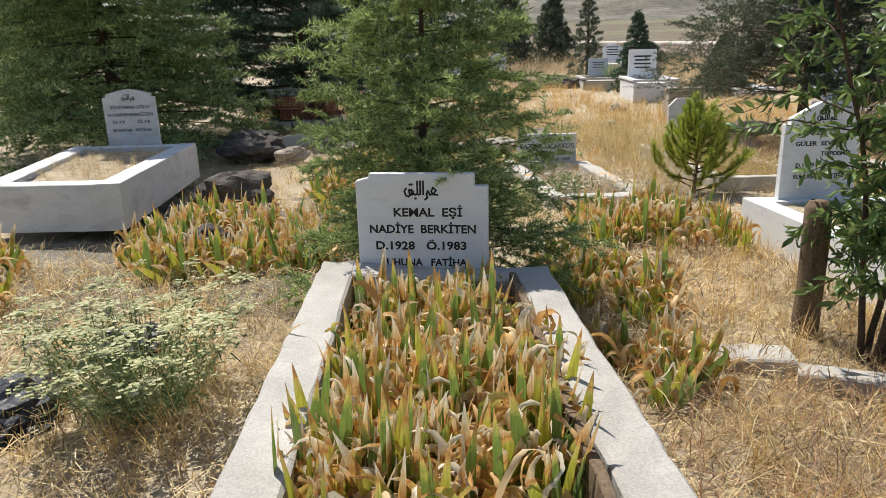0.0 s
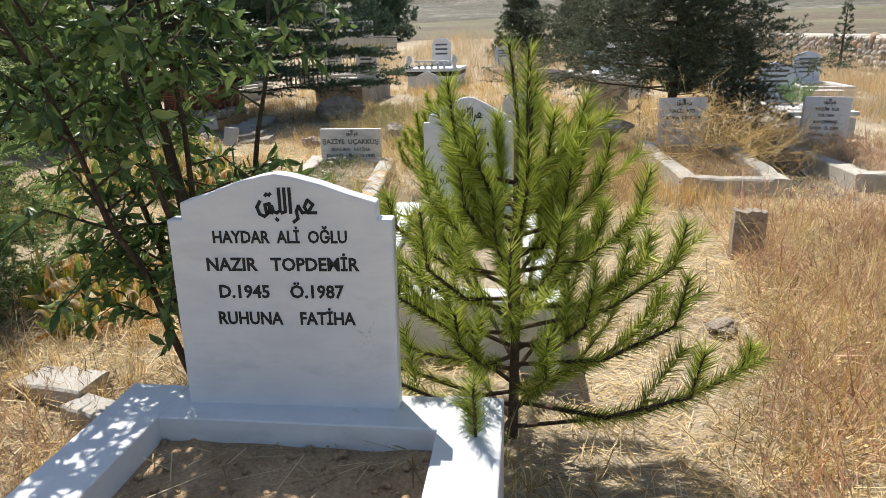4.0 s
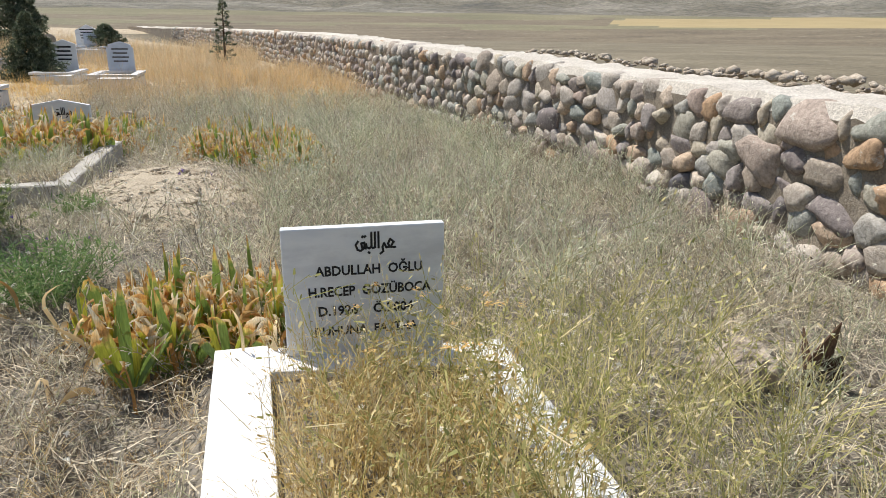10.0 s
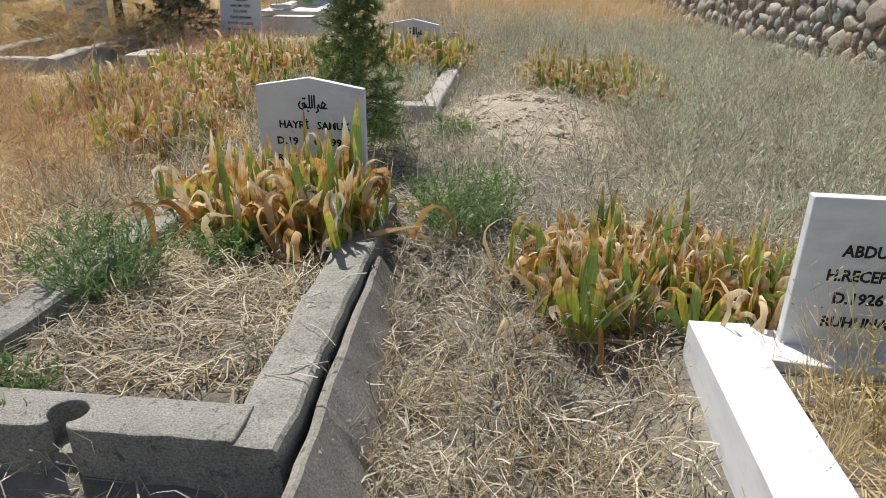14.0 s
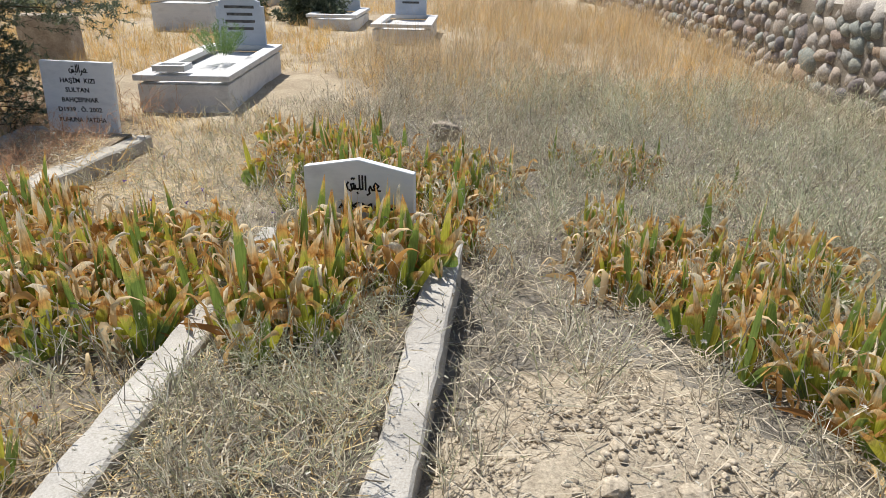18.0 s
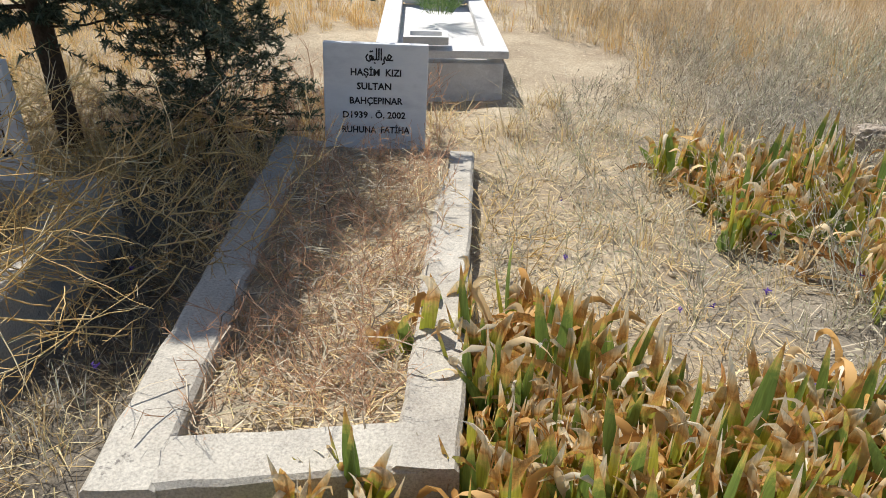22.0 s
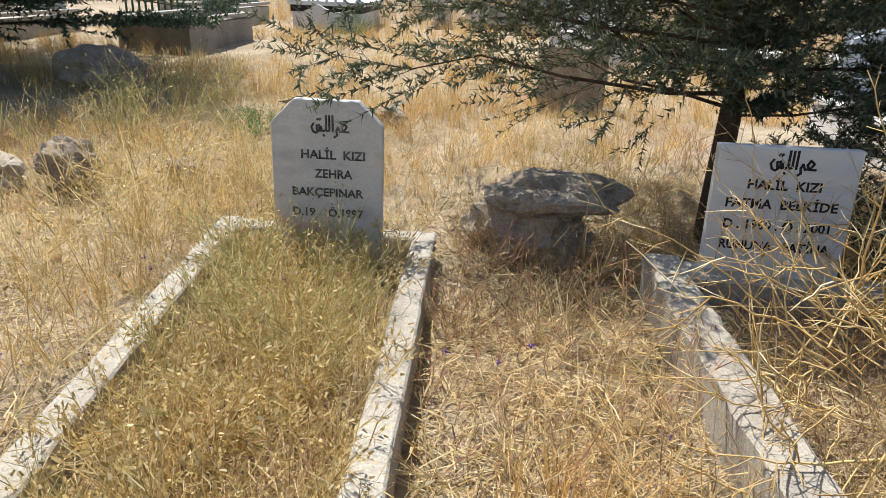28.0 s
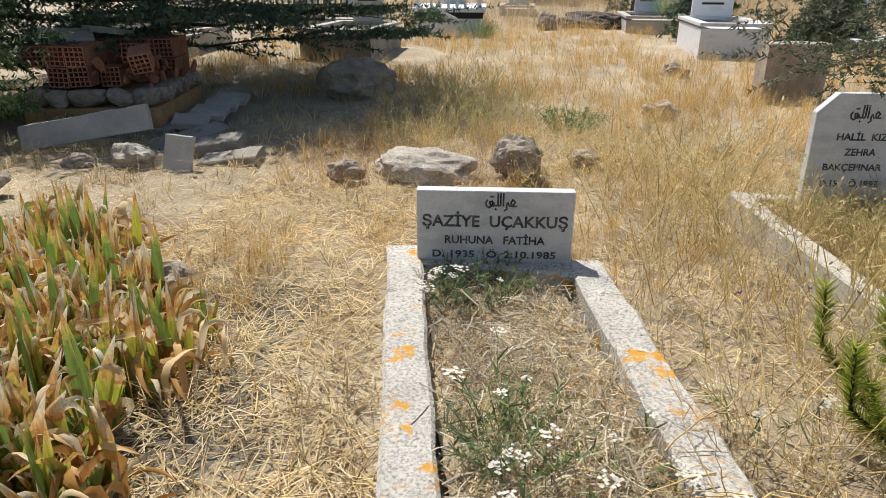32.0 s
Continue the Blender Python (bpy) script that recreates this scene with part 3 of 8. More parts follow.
def rock_bm(size, seed=0, squash=(1, 1, 0.6), rough=0.35, level=2):
    """A rounded boulder with flats and dents, its foot at z = 0."""
    bm = bmesh.new()
    bmesh.ops.create_icosphere(bm, subdivisions=level, radius=0.5)
    o = Vector((seed * 3.7, seed * 1.3, seed * 2.1))
    for v in bm.verts:
        d = v.co.normalized()
        k = 1 + rough * noise.noise(d * 1.4 + o) + rough * 0.5 * noise.noise(d * 3.3 + o) + rough * 0.32 * (0.4 - abs(noise.noise(d * 6.1 + o))) + rough * 0.12 * noise.noise(d * 15 + o)
        v.co = d * 0.5 * k
        v.co = Vector((v.co.x * squash[0], v.co.y * squash[1], v.co.z * squash[2])) * size
    low = min(v.co.z for v in bm.verts)
    for v in bm.verts:
        v.co.z -= low
    return bm


def boxed(bm, size, at=(0, 0, 0), turn=None, bevel=0.006):
    """Adds a bevelled box with its foot's middle at `at`."""
    got = bmesh.ops.create_cube(bm, size=1)["verts"]
    for v in got:
        v.co = Vector((v.co.x * size[0], v.co.y * size[1], (v.co.z + 0.5) * size[2]))
    if bevel:
        es = list({e for v in got for e in v.link_edges})
        r = bmesh.ops.bevel(bm, geom=es, offset=bevel, segments=2, affect="EDGES", profile=0.6)
        got = list({v for f in r["faces"] for v in f.verts} | {v for v in got if v.is_valid})
    m = Matrix.Translation(at) @ (turn.to_4x4() if turn else Matrix())
    bmesh.ops.transform(bm, matrix=m, verts=got)
    return bm


def outline_bm(outline, thick, bevel=0.006):
    """An upright slab: an outline in x and z, thick in y, with eased edges."""
    bm = bmesh.new()
    vs = [bm.verts.new((x, -thick / 2, z)) for x, z in outline]
    f = bm.faces.new(vs)
    got = bmesh.ops.extrude_face_region(bm, geom=[f])
    bmesh.ops.translate(bm, verts=[v for v in got["geom"] if isinstance(v, bmesh.types.BMVert)], vec=(0, thick, 0))
    bmesh.ops.recalc_face_normals(bm, faces=bm.faces)
    bmesh.ops.bevel(bm, geom=bm.edges[:], offset=bevel, segments=2, affect="EDGES", profile=0.5)
    return bm


def letters(text, size, material, parent, x, z, y, width=None, name="word"):
    """One line of raised, painted letters on a slab's front, centred on x: a part for each word."""
    cu = bpy.data.curves.new("line", "FONT")
    cu.body, cu.size, cu.align_x, cu.extrude, cu.offset = text, size, "CENTER", 0.0012, size * 0.026
    cu.resolution_u = 2
    tmp = bpy.data.objects.new("line", cu)
    me = bpy.data.meshes.new_from_object(tmp)
    bpy.data.objects.remove(tmp)
    bpy.data.curves.remove(cu)
    co = [tuple(v.co) for v in me.vertices]
    faces = [tuple(p.vertices) for p in me.polygons]
    bpy.data.meshes.remove(me)
    low, high = min(c[0] for c in co), max(c[0] for c in co)
    k = width / (high - low) if width else 1.0
    place = Matrix.Translation((x, y, z)) @ Matrix.Rotation(radians(90), 4, "X") @ Matrix.Diagonal((k, 1, 1, 1))
    spans = sorted((min(co[i][0] for i in f), max(co[i][0] for i in f), n) for n, f in enumerate(faces))
    words, reach = [[]], -1e9
    for a, b, n in spans:
        if words[-1] and a > reach + size * 0.2:
            words.append([])
        words[-1].append(faces[n])
        reach = max(reach, b)
    for word in words:
        used = sorted({i for f in word for i in f})
        at = {i: j for j, i in enumerate(used)}
        wm = bpy.data.meshes.new(name)
        wm.from_pydata([co[i] for i in used], [], [[at[i] for i in f] for f in word])
        wm.materials.append(material)
        child(name, wm, parent, place)


def script_line(width, material, parent, x, z, y):
    """The invocation in flowing script over the lettering, as thick pen strokes."""
    strokes = [
        [(1.0, 0.0), (0.86, 0.0), (0.8, 0.1), (0.86, 0.22), (0.95, 0.14), (0.87, 0.02), (0.76, 0.0)],
        [(0.76, 0.0), (0.7, 0.12), (0.66, 0.02), (0.68, -0.1), (0.6, -0.16)],
        [(0.56, 0.0), (0.56, 0.42)],
        [(0.47, 0.42), (0.47, 0.02), (0.4, 0.0)],
        [(0.38, 0.42), (0.38, 0.04), (0.32, 0.0), (0.26, 0.02), (0.24, 0.12)],
        [(0.24, 0.0), (0.14, 0.02), (0.12, 0.14), (0.2, 0.16), (0.2, 0.02), (0.1, -0.06), (0.02, -0.02), (-0.02, 0.1), (0.04, 0.2)],
        [(0.3, -0.1), (0.33, -0.13)], [(0.14, 0.3), (0.17, 0.33)], [(0.2, 0.3), (0.23, 0.33)],
    ]
    bm = bmesh.new()
    w = 0.028
    for st in strokes:
        for (x0, z0), (x1, z1) in zip(st, st[1:]):
            d = Vector((x1 - x0, 0, z1 - z0))
            e = d.normalized() * w * 0.6
            s = Vector((-d.z, 0, d.x)).normalized() * w
            a, b = Vector((x0, 0, z0)) - e, Vector((x1, 0, z1)) + e
            q = [bm.verts.new(v) for v in (a - s, b - s, b + s, a + s)]
            bm.faces.new(q)
    got = bmesh.ops.extrude_face_region(bm, geom=bm.faces[:])
    bmesh.ops.translate(bm, verts=[v for v in got["geom"] if isinstance(v, bmesh.types.BMVert)], vec=(0, -0.0012 / width, 0))
    for v in bm.verts:
        v.co = Vector(((v.co.x - 0.5) * width + x, v.co.y * width + y, v.co.z * width + z))
    return part("script_lettering", bm, material, parent)

# ---- ground ----


def step01(a, b, x):
    t = np.clip((np.asarray(x, float) - a) / (b - a), 0, 1)
    return t * t * (3 - 2 * t)


def gz(x, y):
    """The height of the ground: nearly level, a little higher by the first grave, a little lower by the wall."""
    x, y = np.asarray(x, float), np.asarray(y, float)
    h = -0.13 * step01(7.0, 9.8, x) * (1 - step01(10, 15, y)) + 0.1 * np.exp(-((x + 0.5) ** 2 + (y - 0.4) ** 2) / 4)
    h = h + 0.19 * np.exp(-(((x - 10.0) / 0.74) ** 2 + ((y - 6.2) / 0.95) ** 2) ** 1.5)
    h = h - 0.22 * np.exp(-(((x - 10.12) / 0.36) ** 2 + ((y - 1.7) / 1.4) ** 2)) - 0.12 * np.exp(-(((x - 8.75) / 0.6) ** 2 + ((y - 5.45) / 0.3) ** 2))
    h = h - 0.2 * np.exp(-(((x - 9.1) / 0.9) ** 2 + ((y - 1.1) / 0.35) ** 2) ** 2)
    h = h - 0.2 * np.exp(-(((x - 4.75 + 0.2 * (y - 8.2)) / 0.34) ** 2 + ((y - 8.5) / 1.1) ** 2) ** 2)
    h = h - 0.15 * np.exp(-(((x - 3.3 + 0.27 * (y - 3.5)) / 0.5) ** 2 + ((y - 3.3) / 1.4) ** 2) ** 2)
    h = h - 0.26 * np.exp(-(((x - 10.78) / 0.4) ** 2 + ((y - 1.4) / 1.25) ** 2) ** 2)
    h = h + 0.02 * np.sin(1.7 * x + 0.9 * y) * np.cos(1.3 * y - 0.6 * x) + 0.012 * np.sin(4.1 * x - 2.2 * y)
    h = h + 1.0 * np.exp(-((x - 19.0 + 0.12 * y) / 1.0) ** 2) * step01(-6, 0, y) * (1 - step01(22, 30, y)) * step01(16.2, 17.2, x)
    return h + 0.012 * np.maximum(0, y - 14) + 0.075 * np.maximum(0, y - 23) * step01(3, -9, x)


def ground():
    fx = np.arange(-9, 17.01, 0.14)
    fy = np.arange(-5, 24.01, 0.14)
    far = np.array([3, 8, 16, 30, 60, 120, 250, 500, 1000, 2200, 4500.0])
    xs = np.concatenate([fx[0] - far[::-1], fx, fx[-1] + far])
    ys = np.concatenate([fy[0] - far[::-1], fy, fy[-1] + far])
    X, Y = np.meshgrid(xs, ys)
    Z = gz(X, np.minimum(Y, 40))
    rough = rng.normal(0, 0.006, Z.shape)
    Z = Z + np.where((np.abs(X) < 20) & (Y < 26) & (Y > -6), rough, 0)
    dirt = np.exp(-(((X - 10.15) / 0.7) ** 2 + ((Y - 6.25) / 1.0) ** 2) ** 2)
    Z = Z + dirt * rng.normal(0, 0.012, Z.shape)
    n, m = X.shape
    i = np.arange(n * m).reshape(n, m)
    f = np.stack([i[:-1, :-1], i[:-1, 1:], i[1:, 1:], i[1:, :-1]], -1).reshape(-1, 4)
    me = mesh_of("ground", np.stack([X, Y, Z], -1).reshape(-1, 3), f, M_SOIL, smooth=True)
    me.materials.append(M_PLAIN)
    cx, cy = (X[:-1, :-1] + X[1:, 1:]) / 2, (Y[:-1, :-1] + Y[1:, 1:]) / 2
    edge = np.interp(cy, [-9, 2, 6.7, 8.9, 13.9, 22, 30.5, 40, 55, 78], [15.7, 15.05, 14.58, 14.18, 12.98, 11.4, 9.0, 6.3, 1.0, -9.0]) + 0.35
    me.materials.append(M_DUFF_SHADE)
    me.materials.append(M_MOUND)
    wob = 0.45 * np.sin(cx * 2.1 + cy * 1.3) + 0.3 * np.sin(cx * 5.3 - cy * 4.1) + rng.normal(0, 0.25, cx.shape)
    bare = ((cx - 10.15) / 0.85) ** 2 + ((cy - 6.2) / 1.15) ** 2 + wob * 0.3 < 1
    duff_shade = np.zeros(cx.shape, bool)
    # Dark strip between two kerbs: its shade and its litter in one colour.
    duff_shade |= (np.abs(cx - 4.75 + 0.2 * (cy - 8.2)) < 0.4) & (np.abs(cy - 8.3) < 1.5)
    # Brown soil by the cedar, darkened to stand in for the trees' shade.
    duff_shade |= (cx + 0.4 * wob < -1.15) & (cy + 0.4 * wob > 1.5) & (cy < 4.6) & (cx > -4.2)
    duff_shade |= (cx + 0.3 * wob > -2.6) & (cx + 0.3 * wob < -0.85) & (cy > 4.8) & (cy < 6.9)
    far = ((cx > edge) | (cy > 80) | (cy < -60) | (cx < -60))
    me.polygons.foreach_set("material_index", np.where(far, 1, np.where(duff_shade, 2, np.where(bare, 3, 0))).astype(np.int32).ravel())
    return tagged(new("ground", me), "dry sandy cemetery ground with sparse straw litter", "ground", "", "structure")


ground()


def hills():
    """Bare hills round the valley, far beyond the wall, with stubble and ploughed fields on their lower slopes."""
    m = 460
    ang = np.linspace(0, 2 * np.pi, m, endpoint=False)
    rad = np.array([90, 110, 130, 150, 170, 190, 210, 230, 250, 270, 290, 310, 335, 360, 390, 420, 460, 510, 570, 640, 720, 800, 880, 960, 1040, 1130, 1220, 1420, 1650, 1900, 2300.0])
    A, Rr = np.meshgrid(ang, rad)
    nz, rg = np.zeros_like(A), np.zeros_like(A)
    for i in range(A.shape[0]):
        for j in range(m):
            p = Vector((math.cos(A[i, j]) * Rr[i, j], math.sin(A[i, j]) * Rr[i, j], 0))
            nz[i, j] = noise.fractal(p * 0.0032, 0.9, 2.1, 5)
            rg[i, j] = 1 - 2 * abs(noise.fractal(p * 0.006 + Vector((9, 4, 2)), 0.8, 2.2, 5))
    high = step01(430, 900, Rr)
    Z = step01(140, 1500, Rr) * 74 * (0.92 + 0.36 * nz) + high * (4 * nz + 7 * rg) - 1.5 + step01(80, 300, Rr) * 5
    Z[-1] = -60
    X, Y = np.cos(A) * Rr, np.sin(A) * Rr
    n = len(rad)
    i = np.arange(n * m).reshape(n, m)
    j = np.roll(i, -1, 1)
    f = np.stack([i[:-1], j[:-1], j[1:], i[1:]], -1).reshape(-1, 4)
    me = mesh_of("backdrop_hills", np.stack([X, Y, Z], -1).reshape(-1, 3), f, M_HILL, smooth=True)
    for mt in (M_FIELD, M_PLOUGH, M_OLIVE):
        me.materials.append(mt)
    a = np.degrees(A[:-1] + np.pi / m)
    r = (Rr[:-1] + Rr[1:]) / 2
    wave = 14 * np.sin(np.radians(a) * 9) + 8 * np.sin(np.radians(a) * 23)
    kind = np.where(r < 250 + wave, 2, np.where(r < 470 + wave, 3, 0))
    kind = np.where((a > 40) & (a < 71) & (r > 265 + 0.5 * wave + np.maximum(0, a - 58) * 5) & (r < 400 + 0.5 * wave - np.maximum(0, a - 62) * 7), 1, kind)
    kind = np.where((a > 66) & (a < 112) & (r > 300 + wave) & (r < 380 + wave), 2, kind)
    me.polygons.foreach_set("material_index", kind.astype(np.int32).ravel())
    tagged(new("backdrop_hills", me), "bare grey-brown hills and dry fields round the valley", "hills", "", "structure")


hills()

# ---- graves ----
KEEP = []  # segments that plants keep off: start, end, half width


def keep_off(p, q, half):
    KEEP.append((p[0], p[1], q[0], q[1], half))


def kerb(kl, kr, nl, nr, width, depth, material, label, rough=0.006, chamfer=0.015, sides="lrhf", seed=0, group="grave kerbs"):
    """A rectangular grave kerb from its outer top corners (head left, head right, foot left, foot right)."""
    c = [Vector(v) for v in (kl, kr, nl, nr)]
    mid = sum(c, Vector()) / 4
    th = empty("grave_kerb", Matrix.Translation((mid.x, mid.y, mid.z - depth)), label, "grave kerb", group)
    back = th.matrix_world.inverted()
    right = (c[1] - c[0]).normalized()
    ahead = (c[0] - c[2]).normalized()
    w = width / 2
    runs = {
        "l": ("left_side", c[0] + right * w, c[2] + right * w),
        "r": ("right_side", c[1] - right * w, c[3] - right * w),
        "h": ("head_side", c[0] + right * width * 0.35 - ahead * w, c[1] - right * width * 0.35 - ahead * w),
        "f": ("foot_side", c[2] + right * width * 0.35 + ahead * w, c[3] - right * width * 0.35 + ahead * w),
    }
    for k in sides:
        nm, p, q = runs[k]
        drop = Vector((0, 0, 0.004)) if k in "hf" else Vector()
        bm = beam(p - drop, q - drop, width, depth, rough, chamfer, 0.09, seed + ord(k))
        bmesh.ops.transform(bm, matrix=back, verts=bm.verts)
        part(nm, bm, material, th)
        keep_off(p, q, width / 2 + 0.015)
    return th


def head_stone(base, turn, outline, thick, material, label, lean=0.0, side_lean=0.0, lines=(), ink=None, script=None, seed=0):
    """An inscribed headstone: base's middle, its turn about z, and lines of (text, height, x, z, width)."""
    m = Matrix.Translation(base) @ Matrix.Rotation(radians(turn), 4, "Z") @ Matrix.Rotation(radians(lean), 4, "X") @ Matrix.Rotation(radians(side_lean), 4, "Y")
    th = empty("headstone", m, label, "headstone", "headstones")
    part("slab", outline_bm(outline, thick), material, th)
    for text, size, x, z, width in lines:
        letters(text, size, ink or M_BLACK, th, x, z, -thick / 2 - 0.0008, width)
    if script:
        sx, sz, sw = script
        script_line(sw, ink or M_BLACK, th, sx, sz, -thick / 2 - 0.0008)
    xs = [p[0] for p in outline]
    d = Vector((math.cos(radians(turn)), math.sin(radians(turn)), 0))
    keep_off(Vector(base) + d * min(xs), Vector(base) + d * max(xs), thick / 2 + 0.01)
    return th


def plain(w, h):
    return [(-w / 2, -0.08), (w / 2, -0.08), (w / 2, h), (-w / 2, h)]


def peaked(w, h, e):
    return [(-w / 2, -0.08), (w / 2, -0.08), (w / 2, e), (0, h), (-w / 2, e)]


def cut_corner(w, h, c):
    return [(-w / 2, -0.08), (w / 2, -0.08), (w / 2, h - c), (w / 2 - c, h), (-w / 2 + c, h), (-w / 2, h - c)]


def shouldered(w, h, s, e, peak=True, sw=0.045):
    top = [(w / 2 - sw, e)] + ([(w * 0.31, e + (h - e) * 0.3), (w * 0.2, e + (h - e) * 0.62), (w * 0.07, h - 0.008), (0, h), (-w * 0.07, h - 0.008), (-w * 0.2, e + (h - e) * 0.62), (-w * 0.31, e + (h - e) * 0.3)] if peak else [(w * 0.3, h), (-w * 0.3, h)]) + [(-w / 2 + sw, e)]
    return [(-w / 2, -0.08), (w / 2, -0.08), (w / 2, s), (w / 2 - sw, s)] + top + [(-w / 2 + sw, s), (-w / 2, s)]


# first grave, filled with irises
kerb((-0.95, 1.5, 0.53), (0.25, 1.69, 0.49), (-0.40, -0.70, 0.53), (0.86, -0.48, 0.49), 0.19, 0.50, M_CONC_PALE, "long grave kerb of pale rough concrete, filled with irises", 0.009, 0.012, "lrhf", 1)
head_stone((-0.40, 1.59, 0.44), 7, [(-0.345, -0.08), (0.345, -0.08), (0.345, 0.50), (0.275, 0.50), (0.275, 0.565), (-0.275, 0.565), (-0.275, 0.545), (-0.345, 0.525)], 0.05, M_MARBLE, "white marble headstone with stepped corners and black lettering behind irises", 0, 0,
           [("KEMAL  EŞİ", 0.062, 0.03, 0.34, 0.36), ("NADİYE  BERKİTEN", 0.062, 0.0, 0.25, 0.56), ("D.1928   Ö.1983", 0.062, -0.01, 0.16, 0.48), ("RUHUNA   FATİHA", 0.055, 0.0, 0.07, 0.46)], None, (0.0, 0.455, 0.17))

bo = beam((0.085, 1.50, 0.515), (0.60, -0.42, 0.515), 0.035, 0.12, 0.008, 0.004, 0.05, 21)
board = new("weathered_board", bpy.data.meshes.new("weathered_board"))
bo.to_mesh(board.data)
bo.free()
board.data.materials.append(M_WOODOLD)
tagged(board, "dark rotten wooden board along the inside of a kerb", "board")

# neighbour beyond the irises, under the cedar
kerb((-5.75, 5.35, 0.55), (-4.35, 5.75, 0.55), (-4.75, 3.0, 0.55), (-3.55, 3.27, 0.55), 0.2, 0.42, M_MARBLE_OLD, "weathered white marble grave kerb with dry grass inside", 0.002, 0.006, "lrhf", 2)
head_stone((-5.2, 5.75, 0.55), 20, shouldered(0.62, 0.66, 0.56, 0.6, True), 0.06, M_MARBLE_OLD, "grey weathered marble headstone in the cedar's shade", 0, 0,
           [("SÜLEYMAN OĞLU", 0.055, 0, 0.42, 0.46), ("H.HASIM BERKİTEN", 0.055, 0, 0.33, 0.54), ("D.19       Ö.19", 0.055, 0, 0.24, 0.44), ("RUHUNA  FATİHA", 0.055, 0, 0.14, 0.46)], M_FADED, (0.0, 0.53, 0.16))

# white marble tomb with bare earth
kerb((2.17, 1.20, 0.45), (3.36, 1.52, 0.43), (2.66, -0.95, 0.44), (3.86, -0.62, 0.43), 0.19, 0.46, M_MARBLE, "bright white marble grave kerb round bare brown earth", 0.0008, 0.004, "lrhf", 3)
head_stone((2.74, 1.29, 0.45), 16, shouldered(0.67, 0.72, 0.585, 0.635, True), 0.06, M_MARBLE, "white marble headstone with a curved peak and black lettering", -1.5, 0,
           [("HAYDAR  ALİ  OĞLU", 0.052, 0.0, 0.515, 0.40), ("NAZIR   TOPDEMİR", 0.056, 0.0, 0.43, 0.46), ("D.1945    Ö.1987", 0.056, -0.01, 0.345, 0.38), ("RUHUNA    FATİHA", 0.056, 0.0, 0.26, 0.42)], None, (0.03, 0.605, 0.17))

# white tomb behind the young pine
kerb((1.72, 4.34, 0.33), (2.83, 4.66, 0.32), (2.30, 2.44, 0.33), (3.34, 2.66, 0.32), 0.17, 0.62, M_MARBLE, "white marble grave kerb with low weeds in its earth", 0.0008, 0.004, "lrhf", 4)
head_stone((2.30, 4.44, 0.33), 17, shouldered(0.66, 0.80, 0.62, 0.67, True), 0.06, M_MARBLE, "white marble headstone with a curved peak behind a young pine", -1, 0,
           [("NAZIR  EŞİ", 0.052, 0.0, 0.53, 0.27), ("GÜLER  SEVİM,", 0.052, -0.03, 0.44, 0.40), ("TOPDEMİR", 0.05, 0.13, 0.355, 0.27), ("D.1949      Ö.2012", 0.052, 0.0, 0.26, 0.42), ("RUHUNA      FATİHA", 0.052, 0.0, 0.165, 0.44)], None, (0.02, 0.65, 0.17))

# grave with an iris bush at its headstone
hk = kerb((8.40, 3.52, 0.02), (9.63, 3.70, 0.02), (8.47, 1.37, 0.02), (9.87, 1.52, 0.0), 0.19, 0.5, M_CONC_GREY, "rough grey concrete grave kerb with herbs growing inside and a socket in its foot", 0.012, 0.014, "lrh", 5)


def socket_side(th):
    """The foot of that kerb: a block with a round socket that has broken through its front."""
    c = (0.02, 0.085)
    ring = [(c[0] + 0.062 * math.cos(a), c[1] + 0.055 * math.sin(a)) for a in np.linspace(-1.2, -2.0 + 2 * math.pi, 16)]
    xs = np.linspace(0.58, -0.56, 24)
    edge = [(x, 0.012 * noise.noise(Vector((x * 9, 0, 2)))) for x in xs]
    outline = [(0.58, 0.18), (-0.56, 0.18)] + [p for p in edge[::-1] if p[0] < -0.03] + [(-0.02, 0.012)] + ring[::-1] + [(0.06, 0.01)] + [p for p in edge[::-1] if p[0] > 0.07]
    m = th.matrix_world.inverted() @ Matrix.Translation((9.16, 1.44, -0.006)) @ Matrix.Rotation(math.atan2(0.15, 1.40), 4, "Z")
    bm = outline_bm(outline, 0.46, 0.008)
    bmesh.ops.transform(bm, matrix=m @ Matrix.Translation((0, 0, -0.216)) @ Matrix(((1, 0, 0, 0), (0, 0, 1, 0), (0, 1, 0, 0), (0, 0, 0, 1))), verts=bm.verts)
    bmesh.ops.recalc_face_normals(bm, faces=bm.faces)
    part("foot_side", bm, M_CONC_GREY, th)
    bm = bmesh.new()
    boxed(bm, (0.15, 0.12, 0.3), (0, 0, 0))
    bmesh.ops.transform(bm, matrix=m @ Matrix.Translation((0.02, 0.085, -0.40)), verts=bm.verts)
    part("socket_floor", bm, M_CONC_DARK, th)
    keep_off((8.6, 1.49), (9.8, 1.69), 0.11)


socket_side(hk)
head_stone((9.07, 3.85, 0.0), 3, peaked(0.66, 0.645, 0.59), 0.05, M_MARBLE, "white marble headstone with a low peak half hidden by irises", 0, 0,
           [("HAYRİ   SAMUK", 0.062, 0.02, 0.345, 0.44), ("D.19     Ö.1997", 0.062, 0.0, 0.245, 0.44), ("RUHUNA  FATİHA", 0.055, 0.0, 0.14, 0.44)], None, (0.02, 0.47, 0.17))

